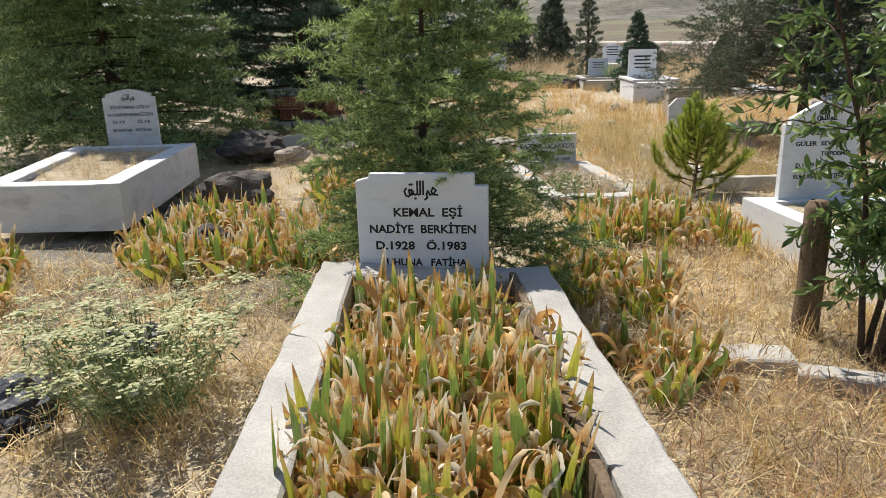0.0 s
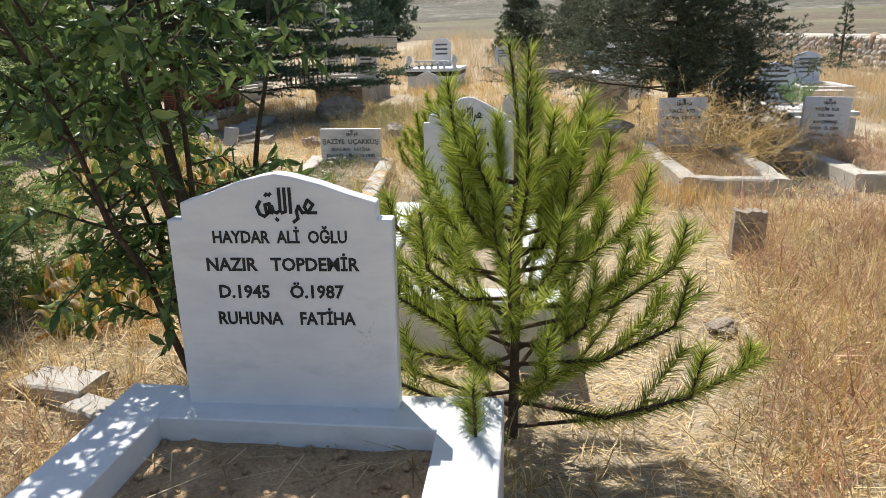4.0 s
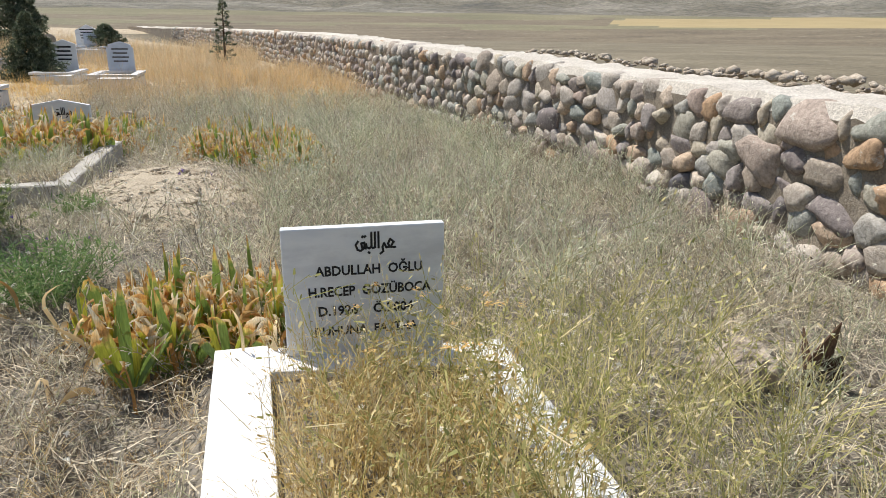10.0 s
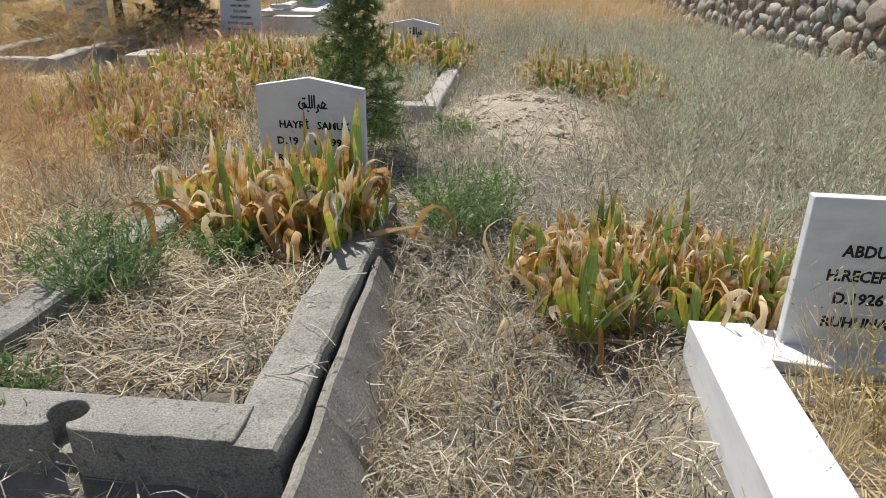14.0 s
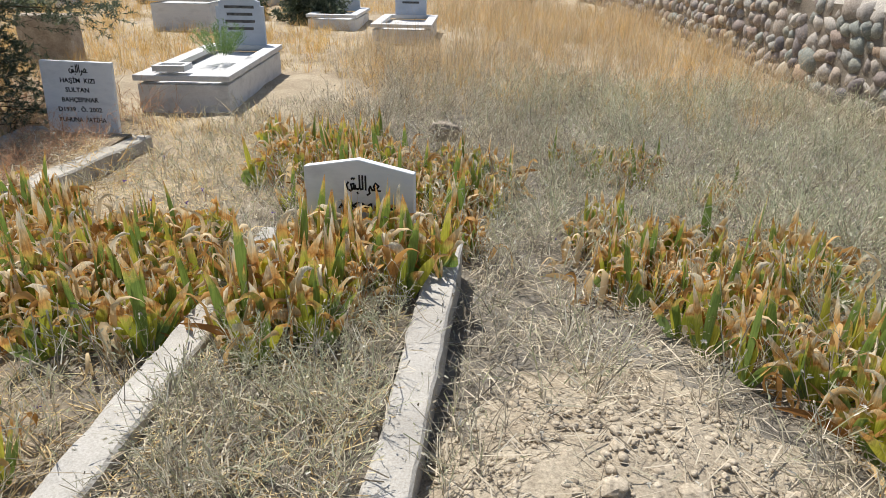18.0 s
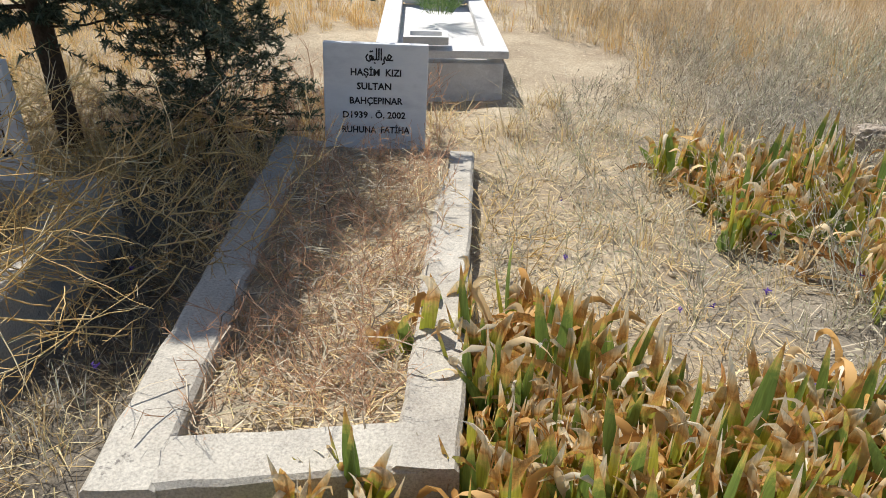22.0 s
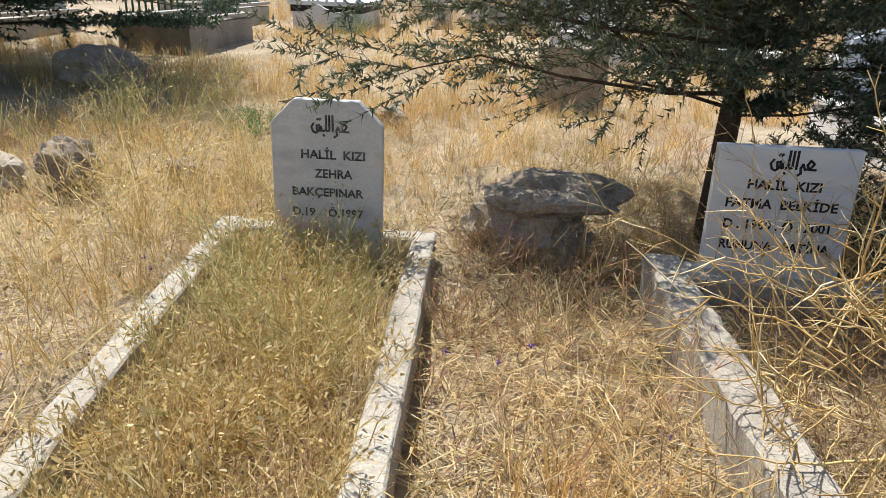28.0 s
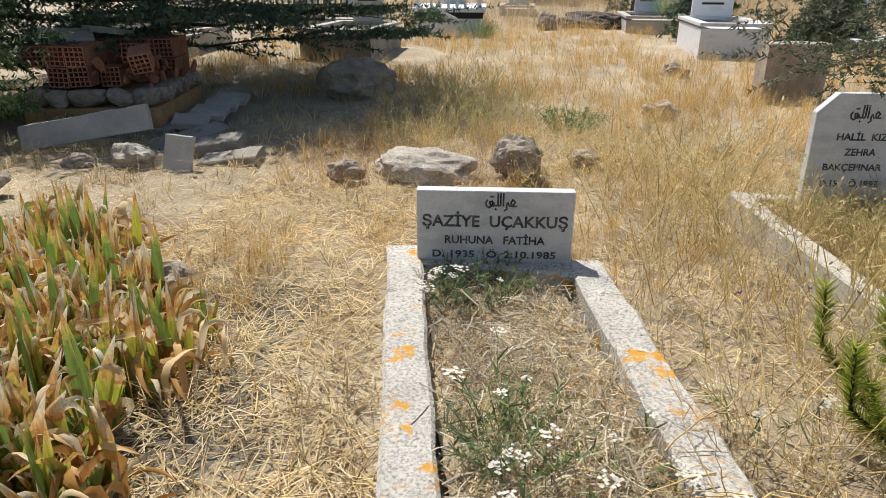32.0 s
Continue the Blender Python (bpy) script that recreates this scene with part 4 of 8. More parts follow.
# low marble frame under tall weeds
kerb((11.13, 2.56, 0.01), (12.45, 2.62, -0.06), (11.38, 0.35, 0.01), (12.7, 0.4, -0.07), 0.23, 0.5, M_MARBLE, "white marble grave frame overgrown with tall weeds", 0.0006, 0.003, "lrhf", 6)
head_stone((11.80, 2.53, -0.02), 4, plain(0.705, 0.59), 0.05, M_MARBLE, "rectangular greyish-white marble headstone behind weeds", 0, 0,
           [("ABDULLAH  OĞLU", 0.062, 0.02, 0.375, 0.47), ("H.RECEP  GÖZÜBOCA", 0.062, 0.02, 0.28, 0.54), ("D.1926    Ö.2004", 0.062, 0.0, 0.19, 0.42), ("RUHUNA  FATİHA", 0.058, 0.0, 0.095, 0.46)], None, (0.05, 0.49, 0.17))

# grave with scrub, irises and a yellow lid on its kerb
kerb((8.0, 8.15, 0.13), (9.2, 8.25, 0.12), (8.22, 5.73, 0.10), (9.39, 5.94, 0.07), 0.17, 0.42, M_CONC_PALE, "pale rough concrete grave kerb, overgrown with grey scrub", 0.01, 0.012, "lrhf", 7)
head_stone((8.63, 8.11, 0.02), 0, peaked(0.63, 0.59, 0.53), 0.05, M_MARBLE, "white marble headstone with a low peak sunk among irises", 0, 0,
           [("AKMAN", 0.062, 0.05, 0.30, 0.34), ("D.19     Ö.19", 0.062, 0.0, 0.21, 0.42)], None, (0.03, 0.42, 0.19))

# grave with reddish dry weeds
kerb((4.88, 9.95, 0.12), (6.10, 9.98, 0.09), (5.41, 7.20, 0.20), (6.37, 7.42, 0.20), 0.19, 0.34, M_CONC, "uneven old concrete grave kerb full of reddish dry weeds", 0.010, 0.014, "lrhf", 8)
head_stone((5.50, 9.93, 0.10), 14, plain(0.60, 0.62), 0.055, M_MARBLE, "plain rectangular white marble headstone with black lettering", -2, 2,
           [("HAŞİM  KIZI", 0.055, 0.0, 0.44, 0.29), ("SULTAN", 0.055, -0.01, 0.36, 0.20), ("BAHÇEPINAR", 0.055, 0.0, 0.275, 0.31), ("D1939 . Ö. 2002", 0.055, -0.01, 0.19, 0.37), ("RUHUNA  FATİHA", 0.055, 0.0, 0.10, 0.40)], None, (0.02, 0.53, 0.15))

# grave under the dry golden bush
kerb((3.19, 8.84, 0.22), (4.37, 9.0, 0.2), (3.80, 6.55, 0.20), (4.80, 6.82, 0.18), 0.17, 0.36, M_CONC, "cracked concrete grave kerb under a dry golden bush", 0.014, 0.016, "lrhf", 9)
head_stone((3.73, 8.86, 0.22), 8, plain(0.585, 0.56), 0.055, M_MARBLE, "rectangular white marble headstone behind a dry golden bush", -3, -1,
           [("HALİL  KIZI", 0.058, 0.0, 0.375, 0.30), ("FATMA  BELKİDE", 0.058, 0.0, 0.29, 0.46), ("D . 1960 . Ö . 2001", 0.058, 0.0, 0.195, 0.44), ("RUHUNA   FATİHA", 0.058, 0.0, 0.10, 0.46)], None, (0.02, 0.47, 0.18))

# grave with tall dry weeds before a cut-corner stone
kerb((1.08, 8.6, 0.19), (2.17, 8.86, 0.17), (1.82, 6.12, 0.18), (2.80, 6.28, 0.18), 0.115, 0.36, M_CONC, "narrow grey concrete grave kerb full of dry yellow weeds", 0.006, 0.008, "lrhf", 10)
head_stone((1.72, 8.55, 0.05), 13, cut_corner(0.52, 0.80, 0.11), 0.06, M_MARBLE_OLD, "weathered grey-white headstone with cut corners and faded letters", -2, 0,
           [("HALİL  KIZI", 0.058, 0.03, 0.53, 0.30), ("ZEHRA", 0.058, 0.03, 0.44, 0.18), ("BAKÇEPINAR", 0.056, 0.0, 0.35, 0.34), ("D.19    Ö.1997", 0.056, 0.0, 0.25, 0.34)], M_FADED, (0.02, 0.66, 0.17))

# low grave with lichened kerbs and a wide stone
kerb((-0.73, 7.25, 0.14), (0.38, 7.36, 0.13), (0.02, 5.10, 0.13), (1.08, 5.33, 0.12), 0.18, 0.24, M_LICHEN, "low concrete grave kerb spotted with orange lichen", 0.01, 0.014, "lrhf", 11)
head_stone((-0.16, 7.25, 0.10), 13, plain(0.775, 0.40), 0.07, M_MARBLE_OLD, "wide low greyish headstone with dark faded lettering", 0, 0,
           [("ŞAZİYE  UÇAKKUŞ", 0.082, 0.0, 0.215, 0.72), ("RUHUNA   FATİHA", 0.058, 0.0, 0.125, 0.50), ("D. 1935   Ö. 2.10.1985", 0.052, 0.0, 0.05, 0.62)], M_FADED, (0.03, 0.325, 0.15))


BEDS = []  # corners and height of the earth inside each kerb


def bed(corners, z, material, label, bump=0.03, seed=0, name="earth_bed"):
    """The earth inside a kerb, level with uneven clods; corners run round."""
    BEDS.append((np.array([v[:2] for v in corners], float), z))
    a, b, c, d = [Vector(v) for v in corners]
    n = 26
    vs = []
    for i in range(n + 1):
        for j in range(n + 1):
            u, v = i / n, j / n
            p = a * (1 - u) * (1 - v) + b * u * (1 - v) + c * u * v + d * (1 - u) * v
            h = z + bump * (noise.noise(Vector((p.x * 2.2, p.y * 2.2, seed))) + 0.6 * noise.noise(Vector((p.x * 9, p.y * 9, seed))))
            vs.append((p.x, p.y, h))
    fs = [(i * (n + 1) + j, (i + 1) * (n + 1) + j, (i + 1) * (n + 1) + j + 1, i * (n + 1) + j + 1) for i in range(n) for j in range(n)]
    k = len(vs)
    ring = [i * (n + 1) for i in range(n + 1)] + [n * (n + 1) + j for j in range(1, n + 1)] + [i * (n + 1) + n for i in range(n - 1, -1, -1)] + [j for j in range(n - 1, 0, -1)]
    vs += [(vs[r][0], vs[r][1], z - 0.35) for r in ring]
    m = len(ring)
    fs += [(ring[i], ring[(i + 1) % m], k + (i + 1) % m, k + i) for i in range(m)]
    me = mesh_of(name, vs, fs, material, smooth=True)
    return tagged(new(name, me), label, "earth", "", "structure")


bed([(-0.75, 1.33), (0.08, 1.48), (0.65, -0.34), (-0.24, -0.5)], 0.30, M_DUFF_SHADE, "dark earth between irises in the kerb")
bed([(-5.5, 5.15), (-4.5, 5.5), (-3.8, 3.5), (-4.55, 3.2)], 0.5, M_SOIL, "dry earth in the marble kerb")
bed([(2.36, 1.15), (3.2, 1.36), (3.66, -0.5), (2.83, -0.75)], 0.355, M_BARE, "bare cracked brown earth in the white kerb", 0.02, 3)
bed([(1.92, 4.24), (2.66, 4.44), (3.14, 2.78), (2.45, 2.6)], 0.285, M_SOIL, "pale earth with small weeds in the white kerb", 0.03, 4)
bed([(8.58, 3.38), (9.46, 3.52), (9.74, 1.78), (8.68, 1.6)], -0.07, M_DUFF_SHADE, "litter-covered earth in the kerb")
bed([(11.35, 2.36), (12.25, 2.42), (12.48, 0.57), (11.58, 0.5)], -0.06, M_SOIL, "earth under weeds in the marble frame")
bed([(8.18, 7.9), (9.02, 8.08), (9.21, 6.1), (8.38, 5.92)], 0.05, M_DUFF_SHADE, "earth under scrub in the pale kerb")
bed([(5.04, 9.8), (5.96, 9.92), (6.22, 7.58), (5.55, 7.34)], 0.11, M_SOIL, "earth under reddish weeds in the kerb")
bed([(3.36, 8.68), (4.2, 8.82), (4.62, 6.96), (3.97, 6.74)], 0.07, M_SOIL, "leaf-littered earth under the dry bush in the kerb")
bed([(1.2, 8.5), (2.05, 8.74), (2.69, 6.38), (1.93, 6.24)], 0.06, M_SOIL, "earth under yellow weeds in the kerb")
bed([(-0.55, 7.08), (0.2, 7.18), (0.9, 5.5), (0.2, 5.3)], 0.03, M_SOIL, "earth under low weeds in the lichened kerb")

# ---- the dry-stone wall ----
WALL = [(15.7, -9.0), (15.3, -2.0), (15.05, 2.0), (14.78, 5.2), (14.58, 6.7), (14.18, 8.9), (12.98, 13.9), (11.4, 22.0), (9.0, 30.5), (6.3, 40.0), (1.0, 55.0), (-9.0, 78.0)]
WTOP = [0.95, 0.95, 0.95, 0.98, 1.0, 1.08, 1.2, 1.36, 1.45, 1.55, 1.7, 1.9]


def wall_at(s):
    """Front foot, way along and top of the wall at a distance s along it."""
    for (a, b, ta, tb) in zip(WALL, WALL[1:], WTOP, WTOP[1:]):
        d = math.dist(a, b)
        if s <= d or b == WALL[-1]:
            f = s / d
            return Vector((a[0] + (b[0] - a[0]) * f, a[1] + (b[1] - a[1]) * f, 0)), Vector(((b[0] - a[0]) / d, (b[1] - a[1]) / d, 0)), ta + (tb - ta) * f
        s -= d


def cobble_bm(seed, level):
    """A field stone of unit size: blunt flats with worn edges."""
    rr = random.Random(seed * 17)
    flats = []
    for _ in range(9):
        d = Vector((rr.gauss(0, 1), rr.gauss(0, 1), rr.gauss(0, 1))).normalized()
        flats.append((d, rr.uniform(0.33, 0.44)))
    flats += [(Vector(d), 0.42) for d in ((1, 0, 0), (-1, 0, 0), (0, 0, 1), (0, 0, -1), (0, 1, 0), (0, -1, 0))]
    bm = bmesh.new()
    bmesh.ops.create_icosphere(bm, subdivisions=level, radius=0.5)
    for v in bm.verts:
        d = v.co.normalized()
        k = sum(max(0.0, d.dot(n) / h) ** 44 for n, h in flats) ** (-1 / 44)
        v.co = d * min(k, 0.66) * (1 + 0.05 * noise.noise(d * 4 + Vector((seed, 0, 0))))
    return bm


def stone_wall():
    total = sum(math.dist(a, b) for a, b in zip(WALL, WALL[1:]))
    rows = []
    s = 0.0
    while s <= total:
        p, d, top = wall_at(s)
        rows.append((p, Vector((d.y, -d.x, 0)), top))
        s += 0.12 if s < 30 else 1.0
    vs, fs = [], []
    prof = 7
    for k, (p, out, top) in enumerate(rows):
        g = float(gz(p.x, min(p.y, 40)))
        w = 0.05 * noise.noise(Vector((k * 0.37, 0, 0))) + 0.03 * noise.noise(Vector((k * 1.1, 5, 0)))
        for o, z in ((-0.05, g - 0.3), (-0.05, g + 0.4), (-0.07, top - 0.1 + w), (-0.02, top + 0.0 + w * 0.6), (0.5, top + 0.03 + w), (0.62, top - 0.06), (0.6, g - 0.3)):
            vs.append(p + out * o + Vector((0, 0, z)))
    for k in range(len(rows) - 1):
        for j in range(prof - 1):
            fs.append((k * prof + j, k * prof + j + 1, (k + 1) * prof + j + 1, (k + 1) * prof + j))
    core = mesh_of("wall_stone_boundary", vs, fs, M_MORTAR_SHADE)
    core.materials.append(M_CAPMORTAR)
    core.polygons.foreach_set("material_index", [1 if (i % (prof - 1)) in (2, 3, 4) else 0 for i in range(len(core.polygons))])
    th = tagged(new("wall_stone_boundary", core), "long boundary wall of rounded field stones with a pale mortar cap", "stone wall", "", "structure")
    protos, raw = [], []
    for k in range(14):
        for level in (3, 2):
            bm = cobble_bm(k + 1, level)
            if level == 3:
                me = bpy.data.meshes.new("stone")
                bm.to_mesh(me)
                me.materials.append(M_WALLSTONE)
                me.polygons.foreach_set("use_smooth", np.ones(len(me.polygons), bool))
                protos.append(me)
            else:
                bm.verts.index_update()
                raw.append((np.array([tuple(v.co) for v in bm.verts]), np.array([[v.index for v in f.verts] for f in bm.faces])))
            bm.free()
    rr = random.Random(5)
    far = []
    for band in range(6):
        s = rr.uniform(0, 0.2)
        while s < 70:
            p, d, top = wall_at(s)
            g = float(gz(p.x, p.y))
            hh = (top - g - 0.06) / 6.0
            w = 0.12 + 0.2 * rr.random() ** 1.5 + (0.16 if rr.random() < 0.14 else 0)
            h = hh * rr.uniform(0.95, 1.3) + (0.1 if w > 0.36 else 0)
            wave = 0.05 * math.sin(s * 1.9 + band * 0.8) * (1 - abs(band - 2.5) / 3.5)
            z = g + hh * (band + 0.5) + rr.uniform(-0.035, 0.035) + wave
            out = Vector((d.y, -d.x, 0))
            if w > 0:
                c = p + d * (w / 2) + out * rr.uniform(0.0, 0.06) + Vector((0, 0, z))
                yaw = math.atan2(d.y, d.x)
                m = Matrix.LocRotScale(c, Euler((rr.uniform(-0.2, 0.2), rr.uniform(-0.3, 0.3) + (1.57 if rr.random() < 0.25 and w < 0.24 else 0), yaw + rr.uniform(-0.15, 0.15))), Vector((w * 1.36, rr.uniform(0.28, 0.38), h * 1.36)))
                if 2.6 < p.y < 10.4:
                    ob = new("stone", protos[rr.randrange(14)])
                    ob.parent = th
                    ob.matrix_local = m
                else:
                    v, f = raw[rr.randrange(14)]
                    r = np.array(m.to_3x3())
                    far.append((v @ r.T + np.array(m.translation), f))
            s += w
    v, f = joined(far)
    me = mesh_of("stones", v, f, M_WALLSTONE, smooth=True)
    ob = child("stones", me, th)
    tagged(ob, "", "", "", "stuff")


stone_wall()

# ---- other tombs, further off ----


def tomb(x, y, turn, w, d, h, material, stone=None, stone_mat=None, label="", stone_label="", bars=3, top_mat=None, ink=None):
    """A raised grave box with an overhanging top rim, open earth inside, and an inscribed stone at its head (far end)."""
    g = float(gz(x, y))
    m = Matrix.Translation((x, y, g)) @ Matrix.Rotation(radians(turn), 4, "Z")
    th = empty("raised_grave", m, label, "grave", "raised graves")
    part("body", boxed(bmesh.new(), (w - 0.06, d - 0.06, h - 0.05), (0, d / 2, -0.05), None, 0.01), material, th)
    for nm, sz, at in (("front_rim", (w, 0.17, 0.06), (0, 0.085, h - 0.06)), ("back_rim", (w, 0.17, 0.06), (0, d - 0.085, h - 0.06)), ("side_rim", (0.17, d - 0.346, 0.06), (w / 2 - 0.085, d / 2, h - 0.06)), ("side_rim", (0.17, d - 0.346, 0.06), (-w / 2 + 0.085, d / 2, h - 0.06))):
        part(nm, boxed(bmesh.new(), sz, at, None, 0.008), top_mat or material, th)
    c = Matrix.Translation(m @ Vector((0, d - 0.1, h)))
    if stone:
        outline, thick = stone
        hs = empty("headstone", c @ Matrix.Rotation(radians(turn), 4, "Z"), stone_label, "headstone", "headstones")
        part("slab", outline_bm(outline, thick), stone_mat or material, hs)
        top = max(p[1] for p in outline)
        wid = max(p[0] for p in outline) * 2
        for k in range(bars):
            bw = wid * (0.62 - 0.08 * (k % 2))
            part("lettering", boxed(bmesh.new(), (bw, 0.004, top * 0.055), (0, -thick / 2 - 0.0022, top * (0.72 - 0.14 * k)), None, 0), ink or M_FADED, hs)
    p, q = m @ Vector((-w / 2, d / 2, 0)), m @ Vector((w / 2, d / 2, 0))
    keep_off(p, q, d / 2)
    return th


tomb(5.69, 11.24, 11, 1.02, 2.55, 0.40, M_MARBLE_OLD, (shouldered(0.64, 0.66, 0.5, 0.56, True), 0.07), M_MARBLE_BLUE, "raised grey marble grave with green herbs inside", "blue-grey marble headstone with a curved top", 4)
tomb(6.63, 16.9, 8, 1.1, 2.0, 0.34, M_MARBLE_OLD, (shouldered(0.63, 0.72, 0.58, 0.64, True), 0.07), M_MARBLE_BLUE, "low grey grave frame in dry grass", "dark blue-grey headstone with rounded top", 4)
tomb(4.72, 18.6, 8, 1.05, 1.9, 0.30, M_MARBLE, (peaked(0.62, 0.78, 0.66), 0.06), M_MARBLE, "small white marble grave in dry grass", "white marble headstone with dark letters", 4, None, M_BLACK)
tomb(2.0, 17.5, 8, 1.25, 2.2, 0.62, M_MARBLE, (plain(0.8, 0.75), 0.07), M_MARBLE, "raised white marble grave with a dark rim", "white marble headstone with dark letters beside a fir", 4, M_MARBLE_OLD, M_BLACK)
tomb(0.75, 22.3, 8, 1.6, 2.3, 0.42, M_CONC_PALE, (plain(0.7, 0.6), 0.07), M_MARBLE_BLUE, "low pale grave planted with irises", "pale blue headstone among leaves", 3)
tomb(-4.7, 15.3, 6, 1.35, 2.3, 0.55, M_CONC_DARK, (plain(0.62, 0.85), 0.07), M_MARBLE_OLD, "dark concrete grave box with a pale top", "tall beige headstone with worn letters", 5, M_CONC_PALE)
tomb(1.95, 24.9, 8, 1.1, 2.0, 0.3, M_CONC, (cut_corner(0.66, 0.8, 0.12), 0.08), M_CONC_DARK, "low grey grave box in dry grass", "dark grey headstone with worn letters", 4)
tomb(1.35, 31.2, 8, 1.2, 2.1, 0.55, M_MARBLE, (peaked(0.95, 0.85, 0.6), 0.08), M_MARBLE, "white grave box near the far wall", "broad white gabled headstone with dark letters", 4, None, M_BLACK)
tomb(2.35, 28.6, 8, 1.2, 2.0, 0.6, M_MARBLE_BLUE, (plain(0.62, 0.5), 0.07), M_MARBLE_BLUE, "bluish marble grave box near the far wall", "low bluish headstone with worn letters", 3)
tomb(-3.4, 25.6, 8, 1.1, 2.0, 0.3, M_CONC_PALE, (shouldered(0.62, 0.75, 0.6, 0.66, True), 0.07), M_MARBLE_BLUE, "low pale grave box among trees", "small blue-grey headstone with a curved top", 3)
tomb(-6.6, 19.4, 6, 1.25, 2.1, 0.5, M_CONC_PALE, (shouldered(0.7, 0.8, 0.62, 0.7, True), 0.08), M_MARBLE_OLD, "pale concrete grave box on the rising ground", "grey-white headstone with a curved top and worn letters", 4)
tomb(-9.6, 22.4, 6, 1.2, 2.1, 0.35, M_CONC, (plain(0.75, 0.8), 0.08), M_CONC_PALE, "grey grave box beside a low fence", "plain beige headstone with worn letters", 3)
tomb(-13.2, 31.5, 4, 4.2, 2.6, 1.0, M_CONC, (plain(1.5, 0.8), 0.1), M_MARBLE_OLD, "wide low grey family tomb on the slope", "wide grey headstone with worn letters", 3, M_CONC_PALE)
tomb(-11.5, 17.5, 6, 1.2, 2.1, 0.5, M_CONC_PALE, (plain(0.7, 0.75), 0.08), M_MARBLE_OLD, "pale grave box in the shade of cedars", "distant pale headstone with worn letters", 3)
tomb(-8.2, 15.0, 6, 1.2, 2.1, 0.45, M_CONC, (peaked(0.66, 0.8, 0.68), 0.08), M_MARBLE_OLD, "weathered grave box in dry grass", "distant grey headstone with worn letters", 3)


def fence(x0, y0, x1, y1, height, n, material, label):
    """A low iron grave fence: two rails on upright pales."""
    p, q = Vector((x0, y0, float(gz(x0, y0)))), Vector((x1, y1, float(gz(x1, y1))))
    th = empty("grave_fence", Matrix.Translation(p), label, "fence", "grave fences")
    d = q - p
    turn = Matrix.Rotation(math.atan2(d.y, d.x), 4, "Z")
    pale = boxed(bmesh.new(), (0.05, 0.03, height + 0.1), (0, 0, -0.1), None, 0.004)
    me = bpy.data.meshes.new("pale")
    pale.to_mesh(me)
    pale.free()
    me.materials.append(material)
    for k in range(n):
        child("pale", me, th, Matrix.Translation(d * (k / (n - 1))) @ turn)
    for z in (0.15, height - 0.12):
        part("rail", beam(Vector((0, 0.032, z)), d + Vector((0, 0.032, z)), 0.03, 0.05, 0.0, 0.004, 0.5), material, th)


fence(-9.2, 20.0, -7.0, 21.2, 0.75, 18, M_GREENIRON, "low green iron fence round a grave")
fence(-13.4, 27.0, -9.4, 28.4, 0.95, 26, M_YELLOWIRON, "yellow-painted iron fence round a grave on the slope")


def basin():
    th = empty("water_basin", Matrix.Translation((5.55, 11.34, 0.43)) @ Matrix.Rotation(radians(10), 4, "Z"), "small grey stone water basin on the grave's rim", "basin")
    for nm, s, a in (("long_side", (0.34, 0.05, 0.06), (0, 0.1, 0)), ("long_side", (0.34, 0.05, 0.06), (0, -0.1, 0)), ("short_side", (0.05, 0.146, 0.06), (0.145, 0, 0)), ("short_side", (0.05, 0.146, 0.06), (-0.145, 0, 0)), ("bottom", (0.236, 0.146, 0.02), (0, 0, 0))):
        part(nm, boxed(bmesh.new(), s, a, None, 0.004), M_MARBLE_OLD, th)


basin()


